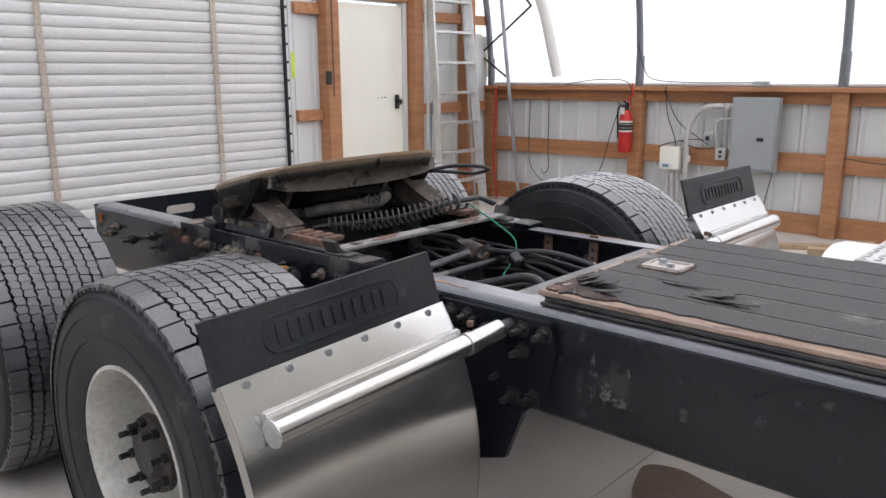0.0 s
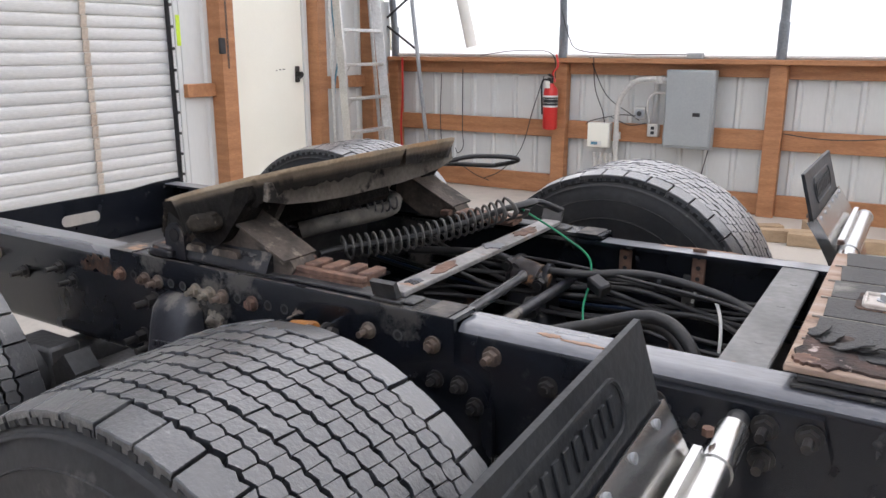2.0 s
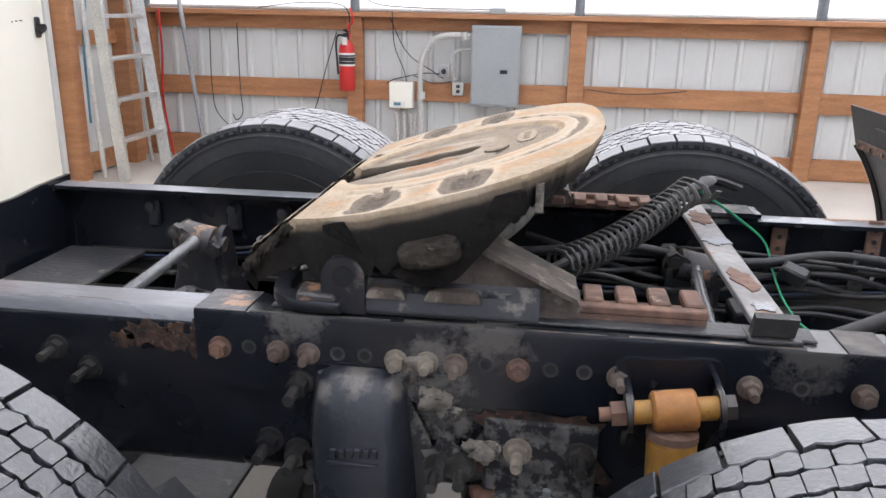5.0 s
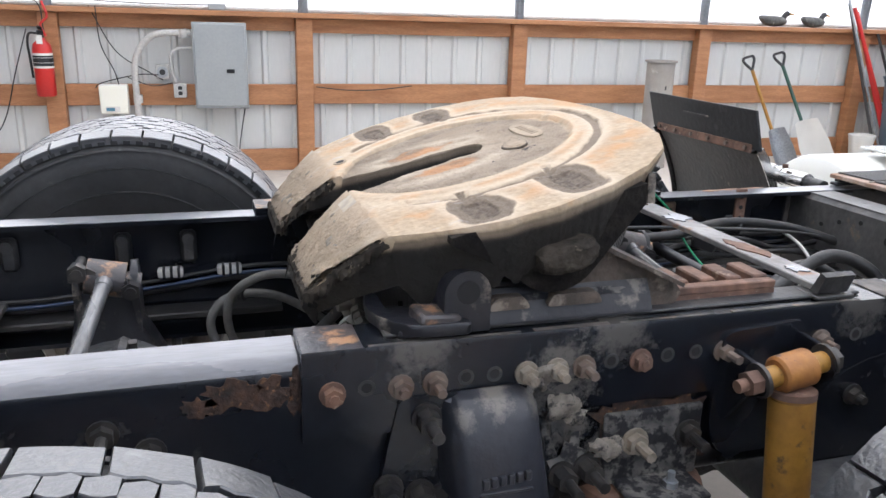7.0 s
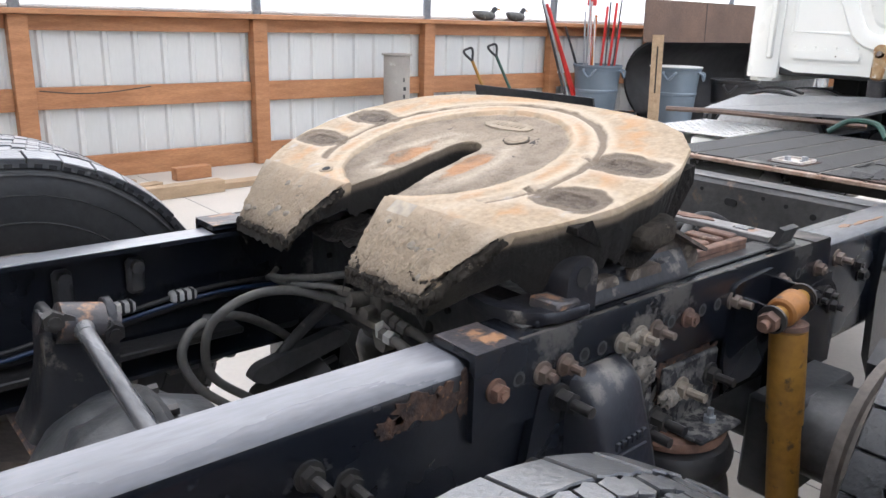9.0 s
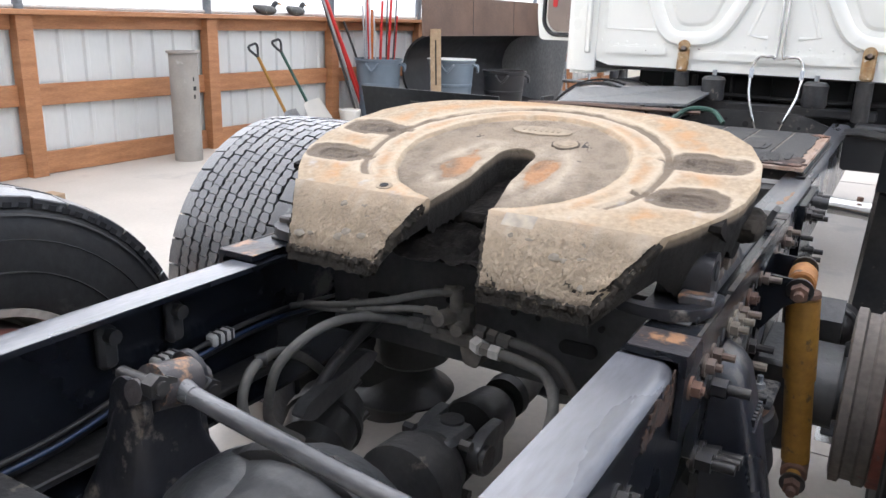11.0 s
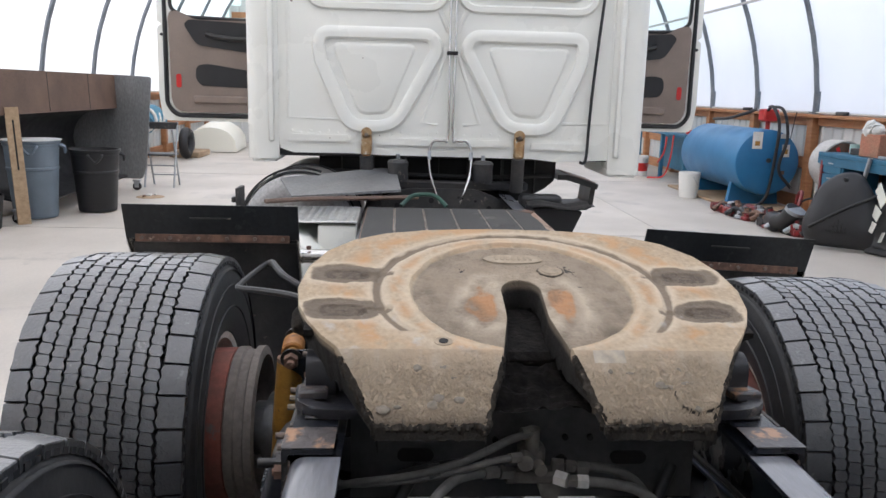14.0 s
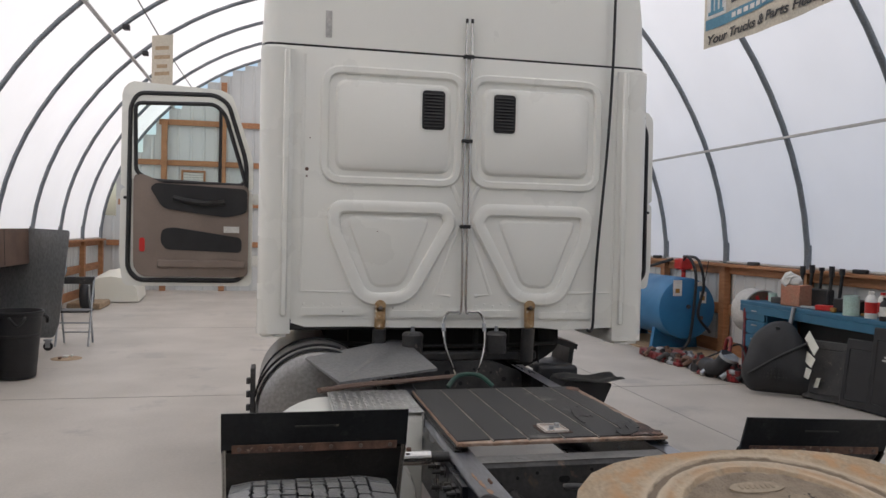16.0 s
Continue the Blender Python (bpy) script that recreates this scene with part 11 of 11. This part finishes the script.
# small things on the south wall cap
for x, m in ((7.9, "plastic"), (5.3, "dusty"), (2.2, "dusty"), (3.4, "plastic")):
    bm = B()
    box(bm, x, x + 0.16, -Y_WALL + 0.0, -Y_WALL + 0.07, CAP + 0.013, CAP + 0.06, 0.01, rot=Euler((0, 0, 0.3)).to_matrix())
    solo("cap_clutter", bm, m, "small dark part lying on the wall cap", "clutter", "clutter on the wall cap")
for pts in ([(6.1, -Y_WALL + 0.08, 1.29), (5.6, -Y_WALL + 0.08, 1.26), (5.3, -Y_WALL + 0.07, 1.28)], [(6.35, -Y_WALL + 0.1, 1.28), (6.45, -Y_WALL + 0.1, 0.9), (6.5, -Y_WALL + 0.12, 0.5)]):
    bend("wire", pts, 0.006, "plastic", "thin dark wire slung along the wall", "wire", 6, "loose wires")


# ---- overhead ----
def banner():
    """Printed banner hung lengthwise under the bows, its face to the north."""
    y, x1, x0, z0, z1 = -2.62, 2.54, 0.55, 3.24, 3.86
    t = thing("banner", "cream and blue printed vinyl banner hanging under the roof", "banner", (0.9, y, 3.7))
    n = 26
    bm = B()
    def wave(x):
        return 0.012 * math.sin(x * 5.2) + 0.006 * math.sin(x * 13)
    fr, bk = [], []
    for i in range(n + 1):
        x = x0 + (x1 - x0) * i / n
        fr.append([bm.verts.new((x, y + wave(x), z0 + 0.02 * math.sin(x * 3.1))), bm.verts.new((x, y + wave(x), z1))])
        bk.append([bm.verts.new((x, y - 0.004 + wave(x), z0 + 0.02 * math.sin(x * 3.1))), bm.verts.new((x, y - 0.004 + wave(x), z1))])
    for i in range(n):
        bm.faces.new((fr[i][0], fr[i + 1][0], fr[i + 1][1], fr[i][1]))
        bm.faces.new((bk[i + 1][0], bk[i][0], bk[i][1], bk[i + 1][1]))
        bm.faces.new((fr[i][0], bk[i][0], bk[i + 1][0], fr[i + 1][0]))
    part("sheet", bm, "cardboard", t)
    def strip(xa, xb, za, zb, mat, name, up=0.006):
        bm = B()
        m = max(1, int(abs(xb - xa) / 0.12))
        lo = [[bm.verts.new((xa + (xb - xa) * i / m, y + wave(xa + (xb - xa) * i / m) + up, z)) for z in (za, zb)] for i in range(m + 1)]
        for i in range(m):
            bm.faces.new((lo[i][0], lo[i + 1][0], lo[i + 1][1], lo[i][1]))
        return part(name, bm, mat, t, smooth=False)
    strip(x1 - 0.03, x0 + 0.05, 3.41, 3.50, "banner_blue", "blue_band")
    for i in range(16):
        xa = x1 - 0.40 - i * 0.085
        strip(xa, xa - 0.06, 3.435, 3.475, "paper", "print_bar", 0.010)
    # emblem: house shape in blue on a pale panel
    strip(x1 - 0.04, x1 - 0.30, 3.505, 3.80, "paper", "emblem_field", 0.006)
    for xa, xb, za, zb in ((0.09, 0.36, 3.68, 3.72), (0.13, 0.18, 3.72, 3.90), (0.20, 0.25, 3.72, 3.90), (0.28, 0.33, 3.72, 3.90), (0.11, 0.35, 3.90, 3.95), (0.17, 0.29, 3.95, 4.0)):
        strip(x1 - xa * 0.75, x1 - xb * 0.75, 3.53 + (za - 3.68) * 0.75, 3.53 + (zb - 3.68) * 0.75, "banner_blue", "emblem_bar", 0.010)
    for i in range(9):
        xa = x1 - 0.38 - i * 0.165
        strip(xa, xa - 0.12, 3.56, 3.76 - 0.06 * (i % 3), "plastic", "script_bar", 0.008)
    cu = bpy.data.curves.new("lettering", "FONT")
    cu.body, cu.size, cu.extrude, cu.shear, cu.offset = "Your Trucks & Parts Headquarters", 0.19, 0.001, 0.25, 0.004
    cu.space_character = 1.0
    tmp = bpy.data.objects.new("lettering", cu)
    scene.collection.objects.link(tmp)
    bpy.context.view_layer.update()
    me = bpy.data.meshes.new_from_object(tmp.evaluated_get(bpy.context.evaluated_depsgraph_get()))
    bpy.data.objects.remove(tmp)
    bm = B()
    bm.from_mesh(me)
    w = max(v.co.x for v in bm.verts)
    for v in bm.verts:
        x = x1 - 0.05 - v.co.x * (x1 - x0 - 0.12) / w
        v.co = (x, y + wave(x) + 0.009 + v.co.z, 3.285 + v.co.y * 0.55)
    part("lettering", bm, "plastic", t, "black slanted lettering", smooth=False)
    for x in (x1 - 0.02, 0.9, x0 + 0.02):
        bm = B()
        rod(bm, (x, y, z1), (x, y, 5.05), 0.004, 6)
        part("cord", bm, "plastic", t)


banner()


def hanging_sign():
    t = thing("hanging_sign", "small rusty sheet sign hanging from an overhead cable", "sign", (9.9, 2.9, 4.4))
    mm = pose(9.9, 2.88, 0, 0, 0, 62)
    bm = B()
    box(bm, -0.20, 0.20, -0.004, 0.004, 3.92, 4.74, 0.002)
    bmesh.ops.transform(bm, matrix=mm, verts=bm.verts)
    part("plate", bm, "cardboard", t)
    for z, w in ((4.5, 0.13), (4.35, 0.15), (4.2, 0.1), (4.08, 0.14)):
        bm = B()
        box(bm, -w, w, 0.005, 0.0065, z, z + 0.06)
        bmesh.ops.transform(bm, matrix=mm, verts=bm.verts)
        part("print_bar", bm, "lumber", t)


hanging_sign()
bend("overhead_cable", [(-2, 2.98, 5.05), (3, 2.98, 4.86), (8, 2.98, 4.80), (12, 2.98, 4.80), (X_FRONT, 2.98, 4.9)], 0.010, "plastic", "black cable strung along under the bows", "cable")
for x in (7.4, 9.2, 11.05):
    y, z = hoop_point(math.pi * 0.735, -0.05)
    bm = B()
    box(bm, x - 0.06, x + 0.06, y - 0.05, y + 0.05, z - 0.06, z + 0.02, 0.01)
    solo("bow_clamp", bm, "plastic", "black clamp on a roof bow", "clamp", "bow clamps")

# framing and window of the east wall
for z in (1.1, 2.1, 3.1, 4.1):
    bm = B()
    half = (Y_WALL + 0.02) * math.sqrt(max(0.05, 1 - ((z - CAP) / RIDGE) ** 2)) - 0.3 if z > CAP else Y_WALL - 0.1
    box(bm, X_FRONT - 0.07, X_FRONT - 0.025, -half, half, z, z + 0.14, 0.004)
    part("girt", bm, "timber_h", front)
for y in (-3.6, -1.8, 0.9, 2.3, 3.7):
    bm = B()
    top = hoop_point(math.acos(max(-1, min(1, -y / (Y_WALL + 0.02)))))[1] - 0.3
    box(bm, X_FRONT - 0.16, X_FRONT - 0.072, y - 0.07, y + 0.07, 0.0, top, 0.004)
    part("post", bm, "timber", front)
win = thing("window_1", "small white framed window in the far end wall", "window", (X_FRONT - 0.05, 3.0, 2.3), kind="structure")
for y0, y1, z0, z1 in ((2.72, 2.77, 2.35, 3.0), (3.25, 3.30, 2.35, 3.0), (2.77, 3.25, 2.35, 2.40), (2.77, 3.25, 2.95, 3.0)):
    bm = B()
    box(bm, X_FRONT - 0.10, X_FRONT - 0.02, y0, y1, z0, z1, 0.004)
    part("window_frame", bm, "timber", win)
for q in range(9):
    bm = B()
    box(bm, X_FRONT - 0.07, X_FRONT - 0.05, 2.77, 3.25, 2.41 + q * 0.06, 2.445 + q * 0.06, rot=Euler((0, 0.5, 0)).to_matrix())
    part("blind_slat", bm, "white", win)

# curved brown sheet on the floor under the chassis
bm = B()
o = soften([(-1.17, 0.45), (-1.05, 0.50), (-0.80, 0.42), (-0.62, 0.20), (-0.70, 0.0), (-1.02, 0.10), (-1.12, 0.28)], 0.06, 5)
prism(bm, o, "z", 0.002, 0.022)
solo("floor_sheet", bm, "brownsteel", "curved brown steel sheet lying on the floor under the chassis", "sheet", smooth=False)
